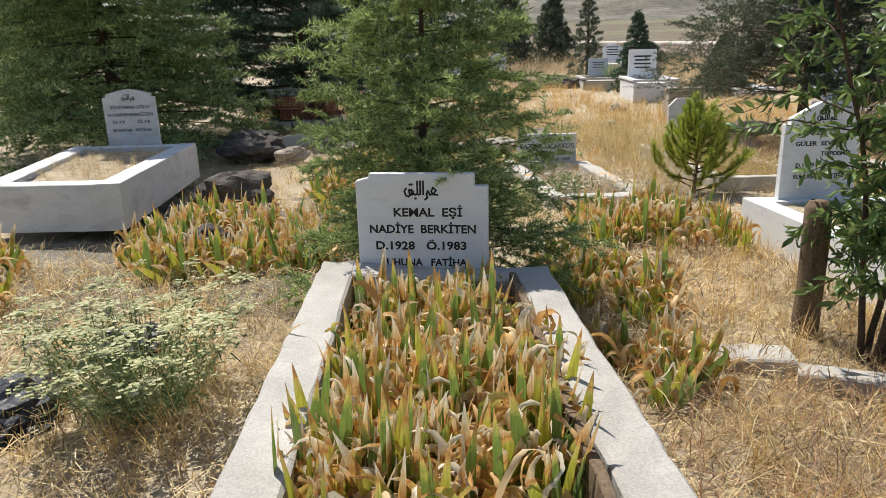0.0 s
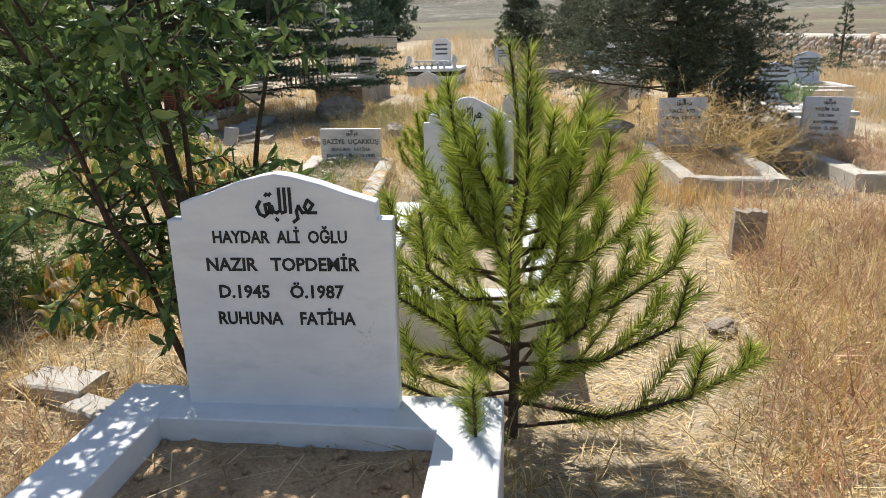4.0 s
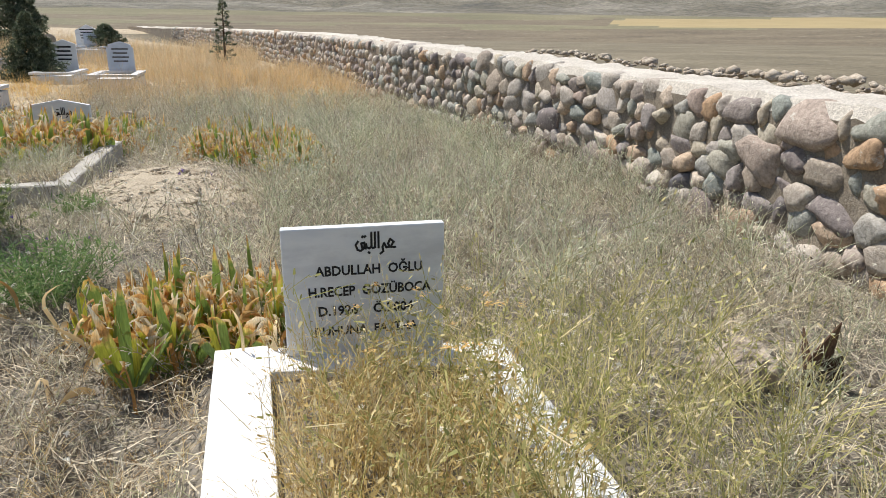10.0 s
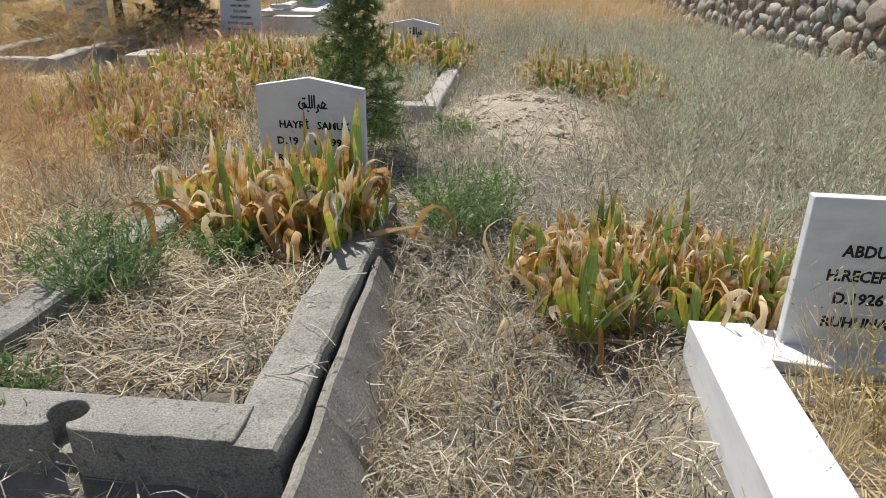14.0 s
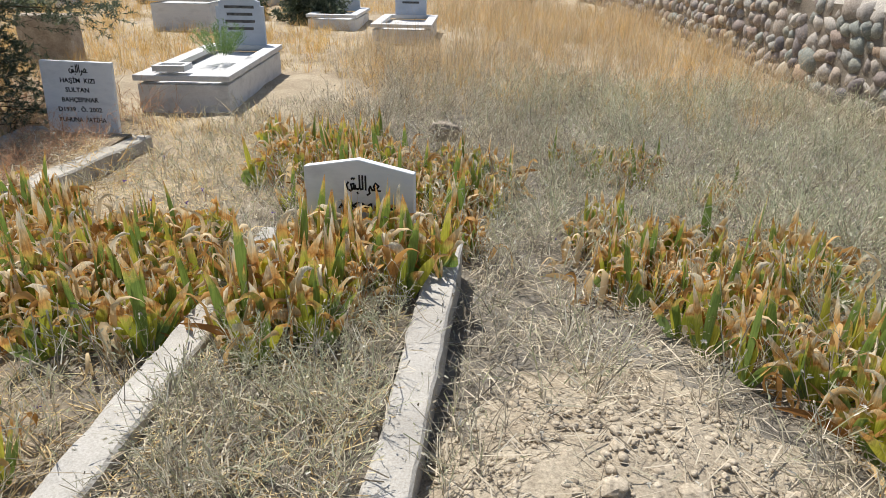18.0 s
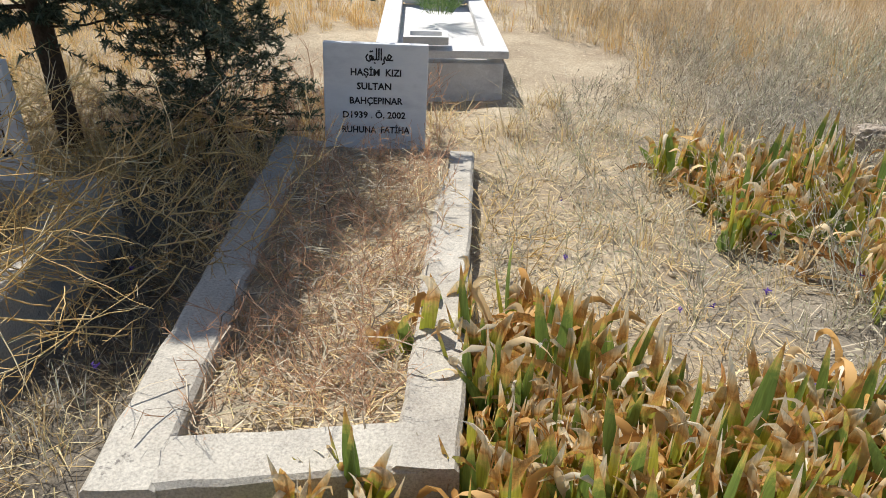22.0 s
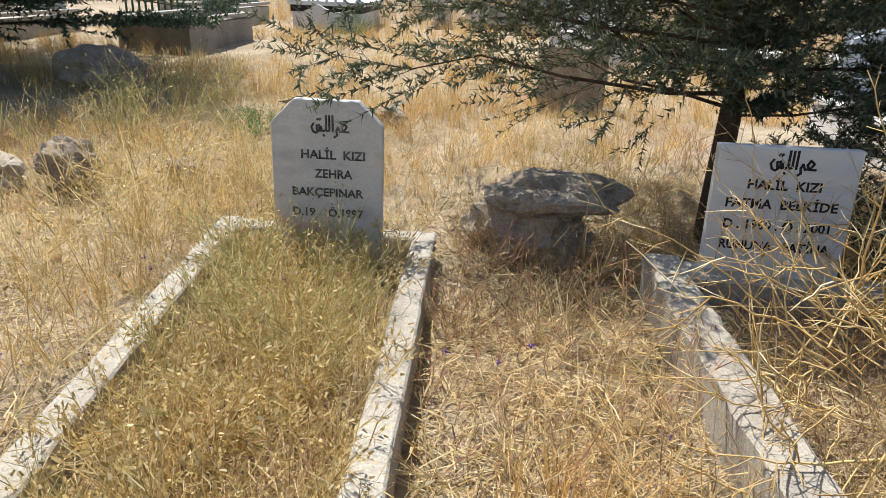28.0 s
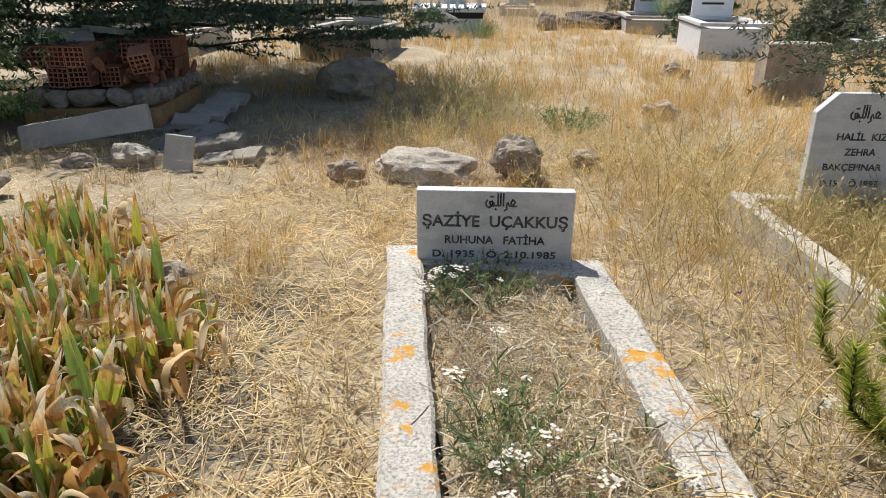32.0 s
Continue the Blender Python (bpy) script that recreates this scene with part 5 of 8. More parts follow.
def white_tomb():
    """The white tomb with a black band, balusters and urns, and a pointed stone before it."""
    m = Matrix.Translation((-4.02, 20.2, float(gz(-4, 20.2)))) @ Matrix.Rotation(radians(12), 4, "Z")
    th = empty("white_tomb", m, "white tomb with a black band, balusters and two urns", "tomb")
    part("base", boxed(bmesh.new(), (1.55, 2.5, 0.42), (0, 1.3, -0.05), None, 0.01), M_MARBLE, th)
    part("band", boxed(bmesh.new(), (1.62, 2.56, 0.14), (0, 1.3, 0.37), None, 0.008), M_BLACK, th, "black stone band")
    part("top_slab", boxed(bmesh.new(), (1.74, 2.66, 0.09), (0, 1.3, 0.51), None, 0.01), M_MARBLE, th)
    for x in (-0.72, 0.72):
        v, f = tube([(x, 0.1, 0.6), (x, 0.1, 0.64), (x, 0.1, 0.7), (x, 0.1, 0.82), (x, 0.1, 0.9), (x, 0.1, 0.94), (x, 0.1, 1.0)], [0.1, 0.06, 0.05, 0.11, 0.1, 0.05, 0.09], 12)
        child("urn", mesh_of("urn", v, f, M_MARBLE, smooth=True), th)
    for k in range(5):
        x = -0.4 + 0.2 * k
        v, f = tube([(x, 0.1, 0.6), (x, 0.1, 0.66), (x, 0.1, 0.72), (x, 0.1, 0.8)], [0.03, 0.045, 0.025, 0.035], 8)
        child("baluster", mesh_of("baluster", v, f, M_MARBLE, smooth=True), th)
    part("rail", boxed(bmesh.new(), (1.1, 0.09, 0.05), (0, 0.1, 0.79), None, 0.008), M_MARBLE, th)
    part("back_stone", outline_bm([(-0.32, 0), (0.32, 0), (0.32, 0.75), (0.2, 0.92), (-0.2, 0.92), (-0.32, 0.75)], 0.08), M_MARBLE_OLD, th).matrix_local = Matrix.Translation((0, 2.4, 0.6))
    for k in range(3):
        part("lettering", boxed(bmesh.new(), (0.42, 0.004, 0.06), (0, 2.357, 1.28 - 0.15 * k), None, 0), M_FADED, th)
    head_stone((-4.03, 19.86, float(gz(-4, 19.9))), 12, [(-0.34, -0.08), (0.34, -0.08), (0.36, 0.25), (0.3, 0.42), (0.12, 0.5), (0, 0.56), (-0.12, 0.5), (-0.3, 0.42), (-0.36, 0.25)], 0.07, M_MARBLE, "white scalloped foot stone before the tomb")


white_tomb()


def rock(x, y, z, size, squash, seed, material, label, turn=0, tilt=(0, 0), rough=0.38, level=4, name="rock"):
    bm = rock_bm(size, seed, squash, rough, level)
    me = bpy.data.meshes.new(name)
    bm.to_mesh(me)
    bm.free()
    me.materials.append(material)
    ob = new(name, me)
    ob.matrix_world = Matrix.Translation((x, y, z)) @ Matrix.Rotation(radians(turn), 4, "Z") @ Euler((radians(tilt[0]), radians(tilt[1]), 0)).to_matrix().to_4x4()
    keep_off((x - size * squash[0] * 0.3, y), (x + size * squash[0] * 0.3, y), size * squash[1] * 0.3)
    return tagged(ob, label, "rock")


rock(2.70, 9.22, 0.2, 0.66, (0.98, 0.6, 0.36), 36, M_ROCK, "flat dark boulder with a pale crust lying on a block", 10, (0, 0), 0.4)
rock(2.62, 9.24, -0.12, 0.66, (0.92, 0.72, 0.66), 5, M_ROCK, "brown rough stone block under the boulder", 5)
rock(-1.08, 8.98, -0.1, 0.82, (0.98, 0.6, 0.36), 7, M_ROCK_PALE, "flat pale sunlit rock at the edge of a hollow", -12, (0, 0), 0.3)
rock(-0.36, 9.1, -0.04, 0.44, (0.9, 0.7, 0.75), 9, M_ROCK, "rounded grey rock in dry grass", 20)
rock(-1.62, 8.72, -0.03, 0.3, (0.9, 0.6, 0.6), 10, M_ROCK, "pale broken rock in dry grass", 20)
rock(-3.0, 12.3, -0.16, 0.95, (1.0, 0.8, 0.65), 11, M_ROCK, "mottled grey boulder in the cedar's shade", 30, (0, 0), 0.3)
rock(-3.45, 8.6, -0.05, 0.36, (1, 0.7, 0.6), 31, M_ROCK_PALE, "pale rubble stone before a fallen slab", 0)
rock(-3.85, 8.45, -0.04, 0.26, (1, 0.7, 0.5), 32, M_ROCK, "small rubble stone before a fallen slab", 30)
rock(0.72, 11.9, -0.03, 0.34, (1, 0.8, 0.6), 14, M_ROCK, "small pale rock in dry grass", 0)
rock(0.95, 15.2, -0.04, 0.42, (1, 0.7, 0.55), 15, M_ROCK, "mossy small rock in golden grass", 0)
rock(-2.0, 22.5, -0.03, 0.6, (0.8, 0.5, 0.9), 16, M_ROCK, "small upright grey stone marker", 0)
rock(-0.9, 23.5, -0.03, 1.3, (1.3, 0.8, 0.4), 17, M_ROCK_DARK, "low dark rock mound", 0)
rock(8.6, 10.7, 0.02, 0.26, (1.1, 0.7, 0.7), 18, M_ROCK, "pale lumpy rock among grey weeds", 0)
rock(13.42, 2.15, -0.17, 0.34, (1, 0.8, 0.7), 19, M_ROCK, "white rounded rock by dry weeds", 0)
rock(6.93, 4.55, -0.05, 0.27, (1, 0.7, 0.6), 20, M_ROCK, "pale field stone lying in dry weeds", 30)
rock(5.5, 2.7, -0.03, 0.2, (1, 0.8, 0.6), 21, M_ROCK, "small pale stone in dry grass", 60)
rock(4.1, 3.3, -0.03, 0.18, (1, 0.8, 0.5), 22, M_ROCK, "small white stone on the trodden straw", 60)
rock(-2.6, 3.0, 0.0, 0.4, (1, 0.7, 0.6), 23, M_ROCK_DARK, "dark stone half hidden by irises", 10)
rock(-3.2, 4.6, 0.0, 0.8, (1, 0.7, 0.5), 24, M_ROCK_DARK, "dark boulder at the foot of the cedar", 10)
rock(-1.75, 6.6, -0.03, 0.4, (1, 0.8, 0.6), 25, M_ROCK, "weathered stone behind irises", 10)
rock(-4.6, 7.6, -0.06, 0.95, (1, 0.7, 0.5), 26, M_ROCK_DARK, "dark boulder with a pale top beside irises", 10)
rock(-3.92, 7.5, -0.04, 0.46, (1, 0.75, 0.6), 30, M_ROCK, "smaller grey rock beside a dark boulder", 40)
rock(0.1, 9.6, -0.03, 0.26, (1, 0.8, 0.6), 27, M_ROCK, "small grey stone in straw", 10)
rock(1.2, 10.3, -0.03, 0.24, (1, 0.8, 0.6), 28, M_ROCK, "small pale stone in straw", 70)
rock(6.9, 6.6, -0.04, 0.5, (1, 0.5, 0.3), 29, M_ROCK, "flat pale stone at the foot of a grave", 10)


def slab_piece(x, y, z, size, turn, tilt, material, label, seed=0, name="broken_slab"):
    bm = beam((-size[0] / 2, 0, size[2]), (size[0] / 2, 0, size[2]), size[1], size[2], 0.008, 0.01, 0.06, seed)
    me = bpy.data.meshes.new(name)
    bm.to_mesh(me)
    bm.free()
    me.materials.append(material)
    ob = new(name, me)
    ob.matrix_world = Matrix.Translation((x, y, z)) @ Matrix.Rotation(radians(turn), 4, "Z") @ Euler((radians(tilt[0]), radians(tilt[1]), 0)).to_matrix().to_4x4()
    return tagged(ob, label, "slab")


slab_piece(1.30, 1.62, 0.02, (0.34, 0.2, 0.10), 5, (0, 0), M_CONC_PALE, "broken pale slab lying in dry grass", 1)
slab_piece(1.80, 1.48, 0.02, (0.66, 0.14, 0.08), -8, (0, 0), M_CONC_PALE, "long broken pale slab lying in dry grass", 2)
# a plate leaning on the kerb's outer side
plate = slab_piece(9.91, 2.05, -0.36, (2.0, 0.045, 0.42), -82, (0, 0), M_CONC_DARK, "thin grey concrete plate leaning against a grave kerb", 3, "leaning_plate")
ax = (Vector((10.02, 1.4, -0.01)) - Vector((9.80, 3.0, 0.0))).normalized()
az = Vector((-0.2, -0.03, 0.36)).normalized()
ay = az.cross(ax).normalized()
az = ax.cross(ay)
plate.matrix_world = Matrix.Translation((10.065, 2.0, -0.42)) @ Matrix((ax, ay, az)).transposed().to_4x4()


def marker(x, y, z, w, h, t, jag, material, label, turn=0, seed=0):
    """A short upright board with a notched or worn top."""
    rr = random.Random(seed)
    n = 9
    top = [(-w / 2 + w * k / (n - 1), h + (jag * (1 if k % 2 == 0 else -0.4) + rr.uniform(-0.008, 0.008))) for k in range(n)]
    ob = new("marker_post", bpy.data.meshes.new("marker_post"))
    bm = outline_bm([(-w / 2, -0.15), (w / 2, -0.15)] + top[::-1], t, 0.004)
    bm.to_mesh(ob.data)
    bm.free()
    ob.data.materials.append(material)
    ob.matrix_world = Matrix.Translation((x, y, z)) @ Matrix.Rotation(radians(turn), 4, "Z")
    keep_off((x - w / 2, y), (x + w / 2, y), t)
    return tagged(ob, label, "grave marker")


slab_piece(2.25, 13.6, -0.08, (0.74, 0.34, 0.78), 12, (0, 0), M_ROCK, "upright squarish brown stone block with a crumbling top", 6, "stone_block")
marker(4.82, 2.31, 0.0, 0.17, 0.41, 0.05, 0.018, M_WOODOLD, "brown weathered grave marker with a notched top", 12, 1)
marker(4.27, 4.55, 0.0, 0.21, 0.38, 0.1, 0.004, M_ROCK, "brown worn stone marker in tall dry weeds", 10, 2)
post_v, post_f = tube([(1.66, 2.12, -0.1), (1.66, 2.12, 0.3), (1.65, 2.11, 0.6), (1.64, 2.1, 0.76), (1.64, 2.1, 0.80)], [0.075, 0.068, 0.07, 0.066, 0.045], 12)
tagged(new("wooden_post", mesh_of("wooden_post", post_v, post_f, M_WOODOLD, smooth=True)), "short thick weathered wooden post beside the small tree", "post")


def ruin():
    """The ruined grave under the big cedar: an ochre plinth, a course of stones, hollow bricks fallen to rubble, and broken slabs round it."""
    m = Matrix.Translation((-4.82, 10.18, -0.03)) @ Matrix.Rotation(radians(19), 4, "Z")
    th = empty("ruined_grave", m, "ruined grave of hollow red bricks on an ochre plinth", "grave")
    rr = random.Random(3)
    part("plinth", beam((0, -0.86, 0.11), (0, 0.9, 0.11), 1.42, 0.2, 0.012, 0.02, 0.12, 3), M_CONC_DARK, th)
    part("front_block", boxed(bmesh.new(), (1.26, 0.16, 0.19), (0, -0.72, 0.105), None, 0.012), M_OCHRE, th)
    part("side_block", boxed(bmesh.new(), (0.16, 1.36, 0.19), (0.55, 0.045, 0.105), None, 0.012), M_OCHRE, th)
    part("side_block", boxed(bmesh.new(), (0.16, 1.36, 0.19), (-0.55, 0.045, 0.105), None, 0.012), M_OCHRE, th)
    part("fill", boxed(bmesh.new(), (0.92, 1.3, 0.3), (0, 0.05, 0.105), None, 0.02), M_BARE, th)

    def course_stone(w, x, y, turn, k):
        bm = cobble_bm(k + 30, 3)
        p = part("course_stone", bm, M_ROCK, th)
        p.matrix_local = pose(x, y, 0.375, 0, 0, turn) @ Matrix.Diagonal((w * 1.18, 0.26, 0.21, 1))

    x = -0.62
    for k in range(5):
        w = (0.19, 0.24, 0.33, 0.25, 0.23)[k]
        course_stone(w, x + w / 2, -0.70 + rr.uniform(-0.02, 0.02), 0, k)
        x += w
    for k in range(6):
        course_stone(0.24, 0.54, -0.5 + k * 0.23, 90, k + 6)
        course_stone(0.24, -0.54, -0.5 + k * 0.23, 90, k + 14)
    bm = bmesh.new()
    w, h, d, t = 0.19, 0.19, 0.24, 0.013
    for k in range(5):
        boxed(bm, (t, d, h), (-w / 2 + t / 2 + k * (w - t) / 4, 0, 0), None, 0)
        boxed(bm, (w - 0.002, d - 0.004, t), (0, 0, k * (h - t) / 4), None, 0)
    brick = bpy.data.meshes.new("brick")
    bm.to_mesh(brick)
    bm.free()
    brick.materials.append(M_BRICK)
    for lay in range(2):
        for k in range(6):
            for j in range(5):
                fallen = k > 2 and j < 3
                if rr.random() < (0.65 if fallen else 0.12) * (1.35 if lay else 1):
                    continue
                loose = 9 * lay if fallen else 2
                p = child("brick", brick, th)
                p.matrix_local = pose(-0.5 + k * 0.196, -0.56 + j * 0.25 + rr.uniform(-0.01, 0.01), 0.475 + lay * 0.192 - (0.03 if fallen else 0), rr.gauss(0, loose), rr.gauss(0, loose), rr.gauss(0, 1 + loose))
    for k in range(46):
        bm = cobble_bm(k + 80, 2)
        p = part("brick_rubble", bm, M_BRICK, th)
        z = 0.47 + 0.22 * rr.random()
        p.matrix_local = pose(rr.gauss(0.28, 0.24), rr.uniform(-0.66, 0.3), z, rr.uniform(0, 360), rr.uniform(0, 360), rr.uniform(0, 360)) @ Matrix.Diagonal((rr.uniform(0.06, 0.2), rr.uniform(0.05, 0.13), rr.uniform(0.03, 0.06), 1))
    for k, (x, y, z, sx, sy, a, ti) in enumerate([(-0.42, -0.1, 0.88, 0.5, 0.34, 25, 14), (-0.15, 0.3, 0.9, 0.44, 0.3, -20, -9), (0.85, -0.55, 0.1, 0.34, 0.26, 8, 12), (0.95, -0.2, 0.12, 0.36, 0.28, -4, 10), (0.98, 0.18, 0.13, 0.34, 0.28, 5, 9), (1.0, 0.56, 0.13, 0.36, 0.28, 0, 11)]):
        bm = beam((-sx / 2, 0, 0.05), (sx / 2, 0, 0.05), sy, 0.06, 0.006, 0.008, 0.06, k)
        part("slab_fragment", bm, M_CONC, th).matrix_local = pose(x, y, z, ti, 4, a)
    slab_piece(-4.16, 8.92, 0.1, (1.12, 0.08, 0.22), 22, (-14, -9), M_CONC_PALE, "long white slab lying aslant before the ruin", 4)
    slab_piece(-2.98, 8.5, -0.05, (0.22, 0.06, 0.36), 12, (-20, 4), M_CONC_PALE, "short pale slab stuck upright in the ground", 5)
    for k, (x, y, s, a) in enumerate([(-3.55, 9.5, 0.7, 60), (-3.1, 9.2, 0.55, 20), (-2.75, 8.95, 0.5, 15)]):
        slab_piece(x, y, -0.03 + 0.05 * (k % 2), (s, 0.3, 0.1), a, (4, -8), M_CONC_DARK, "broken grey slab fallen beside the ruin", 6 + k)
    keep_off((-5.2, 10.05), (-4.4, 10.32), 0.95)


ruin()


def lid():
    """A shallow screw lid lying open side up."""
    ring = [(0.0, 0.0), (0.047, 0.0), (0.052, 0.005), (0.054, 0.034), (0.053, 0.037), (0.050, 0.036), (0.047, 0.008), (0.03, 0.005), (0.0, 0.005)]
    n = 32
    v, f = [], []
    for r, z in ring:
        for k in range(n):
            q = r + (0.0008 if k % 2 and 0.051 < r and z < 0.036 else 0)
            v.append((q * math.cos(6.28319 * k / n), q * math.sin(6.28319 * k / n), z))
    for i in range(len(ring) - 1):
        for k in range(n):
            f.append((i * n + k, i * n + (k + 1) % n, (i + 1) * n + (k + 1) % n, (i + 1) * n + k))
    ob = new("jar_lid", mesh_of("jar_lid", v, f, M_YELLOW, smooth=False))
    ob.matrix_world = pose(8.77, 5.9, 0.096, 12, -3, 20)
    tagged(ob, "round yellow plastic lid lying on the kerb", "lid")


lid()


def crumpled(x, y, z, size, material, label, name, seed):
    bm = bmesh.new()
    bmesh.ops.create_icosphere(bm, subdivisions=4, radius=0.5)
    for v in bm.verts:
        d = v.co.normalized()
        k = 0.75 + 0.5 * abs(noise.noise(d * 2.5 + Vector((seed, 0, 0)))) + 0.22 * abs(noise.noise(d * 7 + Vector((seed, 0, 0))))
        v.co = Vector((d.x * size[0], d.y * size[1], max(-0.1, d.z) * size[2])) * k * 0.5
    me = bpy.data.meshes.new(name)
    bm.to_mesh(me)
    bm.free()
    me.materials.append(material)
    ob = new(name, me)
    ob.location = (x, y, z)
    tagged(ob, label, "bag")


crumpled(-2.05, 0.42, 0.05, (0.5, 0.75, 0.36), M_BLACKBAG, "crumpled black plastic sheet heaped on the ground", "plastic_sheet", 2)
crumpled(-1.95, 1.15, 0.06, (0.5, 0.4, 0.3), M_BLACKBAG, "crumpled dark plastic bag under weeds", "plastic_bag", 5)
crumpled(-2.6, 7.3, 0.0, (0.17, 0.12, 0.07), M_BLUEBAG, "small crumpled blue plastic bag on straw", "plastic_bag", 8)


def scrap():
    th = empty("metal_scrap", Matrix.Translation((13.77, 2.1, -0.15)), "dark rusty torn sheet metal sticking up from the ground", "scrap")
    for k, (a, h, w, t) in enumerate([(20, 0.36, 0.16, 10), (70, 0.30, 0.14, -14), (-30, 0.22, 0.13, 22)]):
        bm = outline_bm([(-w / 2, -0.08), (w / 2, -0.08), (w * 0.6, h * 0.5), (w * 0.25, h), (-w * 0.1, h * 0.8), (-w * 0.55, h * 0.55)], 0.008, 0.002)
        part("torn_sheet", bm, M_RUST, th).matrix_local = pose(0.05 * k - 0.05, 0.03 * k, 0, t, t * 0.5, a)


scrap()

# ---- trees ----


def needles_on(a, b, n, length, width, rg, spread=0.8):
    """Needles round twigs from a to b, n on each: single slim triangles."""
    k = len(a)
    u = np.repeat(a, n, 0) + (np.repeat(b - a, n, 0)) * rg.uniform(0.05, 1, (k * n, 1))
    d = np.repeat((b - a) / (np.linalg.norm(b - a, axis=1, keepdims=True) + 1e-9), n, 0)
    w = rg.normal(size=(k * n, 3))
    w -= (w * d).sum(1, keepdims=True) * d
    w /= np.linalg.norm(w, axis=1, keepdims=True) + 1e-9
    e = d * (1 - spread * 0.5) + w * spread
    e /= np.linalg.norm(e, axis=1, keepdims=True)
    tip = u + e * (length * rg.uniform(0.6, 1.1, (k * n, 1)))
    s = np.cross(e, rg.normal(size=e.shape))
    s /= np.linalg.norm(s, axis=1, keepdims=True) + 1e-9
    s *= width / 2
    v = np.stack([u - s, u + s, tip], 1).reshape(-1, 3)
    return v, np.arange(len(v)).reshape(-1, 3)


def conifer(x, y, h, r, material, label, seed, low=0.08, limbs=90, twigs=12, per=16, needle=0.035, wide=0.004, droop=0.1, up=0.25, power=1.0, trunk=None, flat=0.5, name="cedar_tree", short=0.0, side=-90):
    rg = np.random.default_rng(seed)
    g = float(gz(x, y)) - 0.03
    th = empty(name, Matrix.Translation((x, y, g)), label, "tree", "conifers")
    tr = trunk or h * 0.022
    lean = rg.normal(0, 0.015, 2)
    pts = [(lean[0] * z * z, lean[1] * z * z, z) for z in np.linspace(-0.1, h, 12)]
    pieces = [tube(pts, [tr * (1.05 - 0.98 * k / 11) for k in range(12)], 9)]
    a, b = [], []
    for k in range(limbs):
        f = low + (1 - low) * ((k + rg.uniform()) / limbs) ** 0.85
        z = f * h
        ln = r * (1 - ((f - low) / (1 - low)) ** power) * rg.uniform(0.72, 1.08) + 0.05 * r
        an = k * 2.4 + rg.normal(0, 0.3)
        # Boughs towards this side shortened so headstones stay clear in the camera's view.
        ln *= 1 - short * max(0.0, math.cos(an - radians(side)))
        el = up * (0.3 + f) - droop
        p0 = np.array([lean[0] * z * z, lean[1] * z * z, z])
        d = np.array([math.cos(an), math.sin(an), el])
        ps = [p0]
        for q in range(1, 6):
            t = q / 5
            ps.append(p0 + d * ln * t + np.array([0, 0, -droop * ln * t * t * 0.6 + 0.12 * ln * t ** 3 * up]) + rg.normal(0, 0.02 * ln, 3))
        lr = max(0.003, tr * 0.2 * ln / r)
        pieces.append(tube(ps, [lr * (1.05 - q / 5) for q in range(6)], 5))
        m = max(3, int(twigs * (0.35 + 0.65 * ln / r)))
        for q in range(m):
            t = rg.uniform(0.12, 1.0)
            i = min(4, int(t * 5))
            base = ps[i] + (ps[i + 1] - ps[i]) * (t * 5 - i)
            sd = np.cross(d, [0, 0, 1]) * rg.choice((-1, 1)) + d * rg.uniform(0.3, 1.0) + np.array([0, 0, rg.normal(0.02, flat)])
            sd /= np.linalg.norm(sd)
            tl = ln * rg.uniform(0.2, 0.42) * (1.2 - 0.6 * t) + 0.05
            e = base + sd * tl
            a.append(base), b.append(e)
            for _ in range(2):
                s2 = base + (e - base) * rg.uniform(0.2, 0.9)
                d2 = sd + rg.normal(0, 0.5, 3) * [1, 1, flat]
                d2 /= np.linalg.norm(d2)
                a.append(s2), b.append(s2 + d2 * tl * 0.55)
        a.append(ps[3]), b.append(ps[5] + (ps[5] - ps[4]) * 0.5)
    for q in range(6):
        a.append(np.array([pts[-1][0], pts[-1][1], h * (0.9 + q * 0.01)])), b.append(np.array([pts[-1][0] + rg.normal(0, 0.02), pts[-1][1] + rg.normal(0, 0.02), h * 1.04]))
    a, b = np.array(a), np.array(b)
    v, f = joined(pieces)
    child("trunk", mesh_of("trunk", v, f, M_BARK, smooth=True), th)
    tw = ribbons(a, b, np.full(len(a), 0.004), rg)
    child("twig_work", mesh_of("twig_work", tw[0], tw[1], M_BARK), th)
    nv, nf = needles_on(a, b, per, needle, wide, rg)
    child("crown", mesh_of("crown", nv, nf, material), th)
    return th


# Crown height and short side fitted to the view and the cast shadow.
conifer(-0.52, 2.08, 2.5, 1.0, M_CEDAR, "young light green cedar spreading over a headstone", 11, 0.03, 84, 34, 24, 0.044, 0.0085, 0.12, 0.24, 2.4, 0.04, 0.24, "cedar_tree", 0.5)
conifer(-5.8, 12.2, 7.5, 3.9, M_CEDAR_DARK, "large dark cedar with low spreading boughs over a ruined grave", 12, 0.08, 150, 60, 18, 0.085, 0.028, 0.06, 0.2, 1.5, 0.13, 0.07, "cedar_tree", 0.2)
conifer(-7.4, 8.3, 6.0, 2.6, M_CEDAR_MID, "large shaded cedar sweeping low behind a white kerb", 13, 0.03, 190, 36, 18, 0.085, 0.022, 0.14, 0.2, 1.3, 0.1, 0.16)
# Crown shaped to fit the view and the shadow on the next grave.
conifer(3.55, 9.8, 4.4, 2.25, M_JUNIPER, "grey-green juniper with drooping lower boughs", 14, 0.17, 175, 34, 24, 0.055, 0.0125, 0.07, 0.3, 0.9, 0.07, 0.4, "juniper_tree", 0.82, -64)
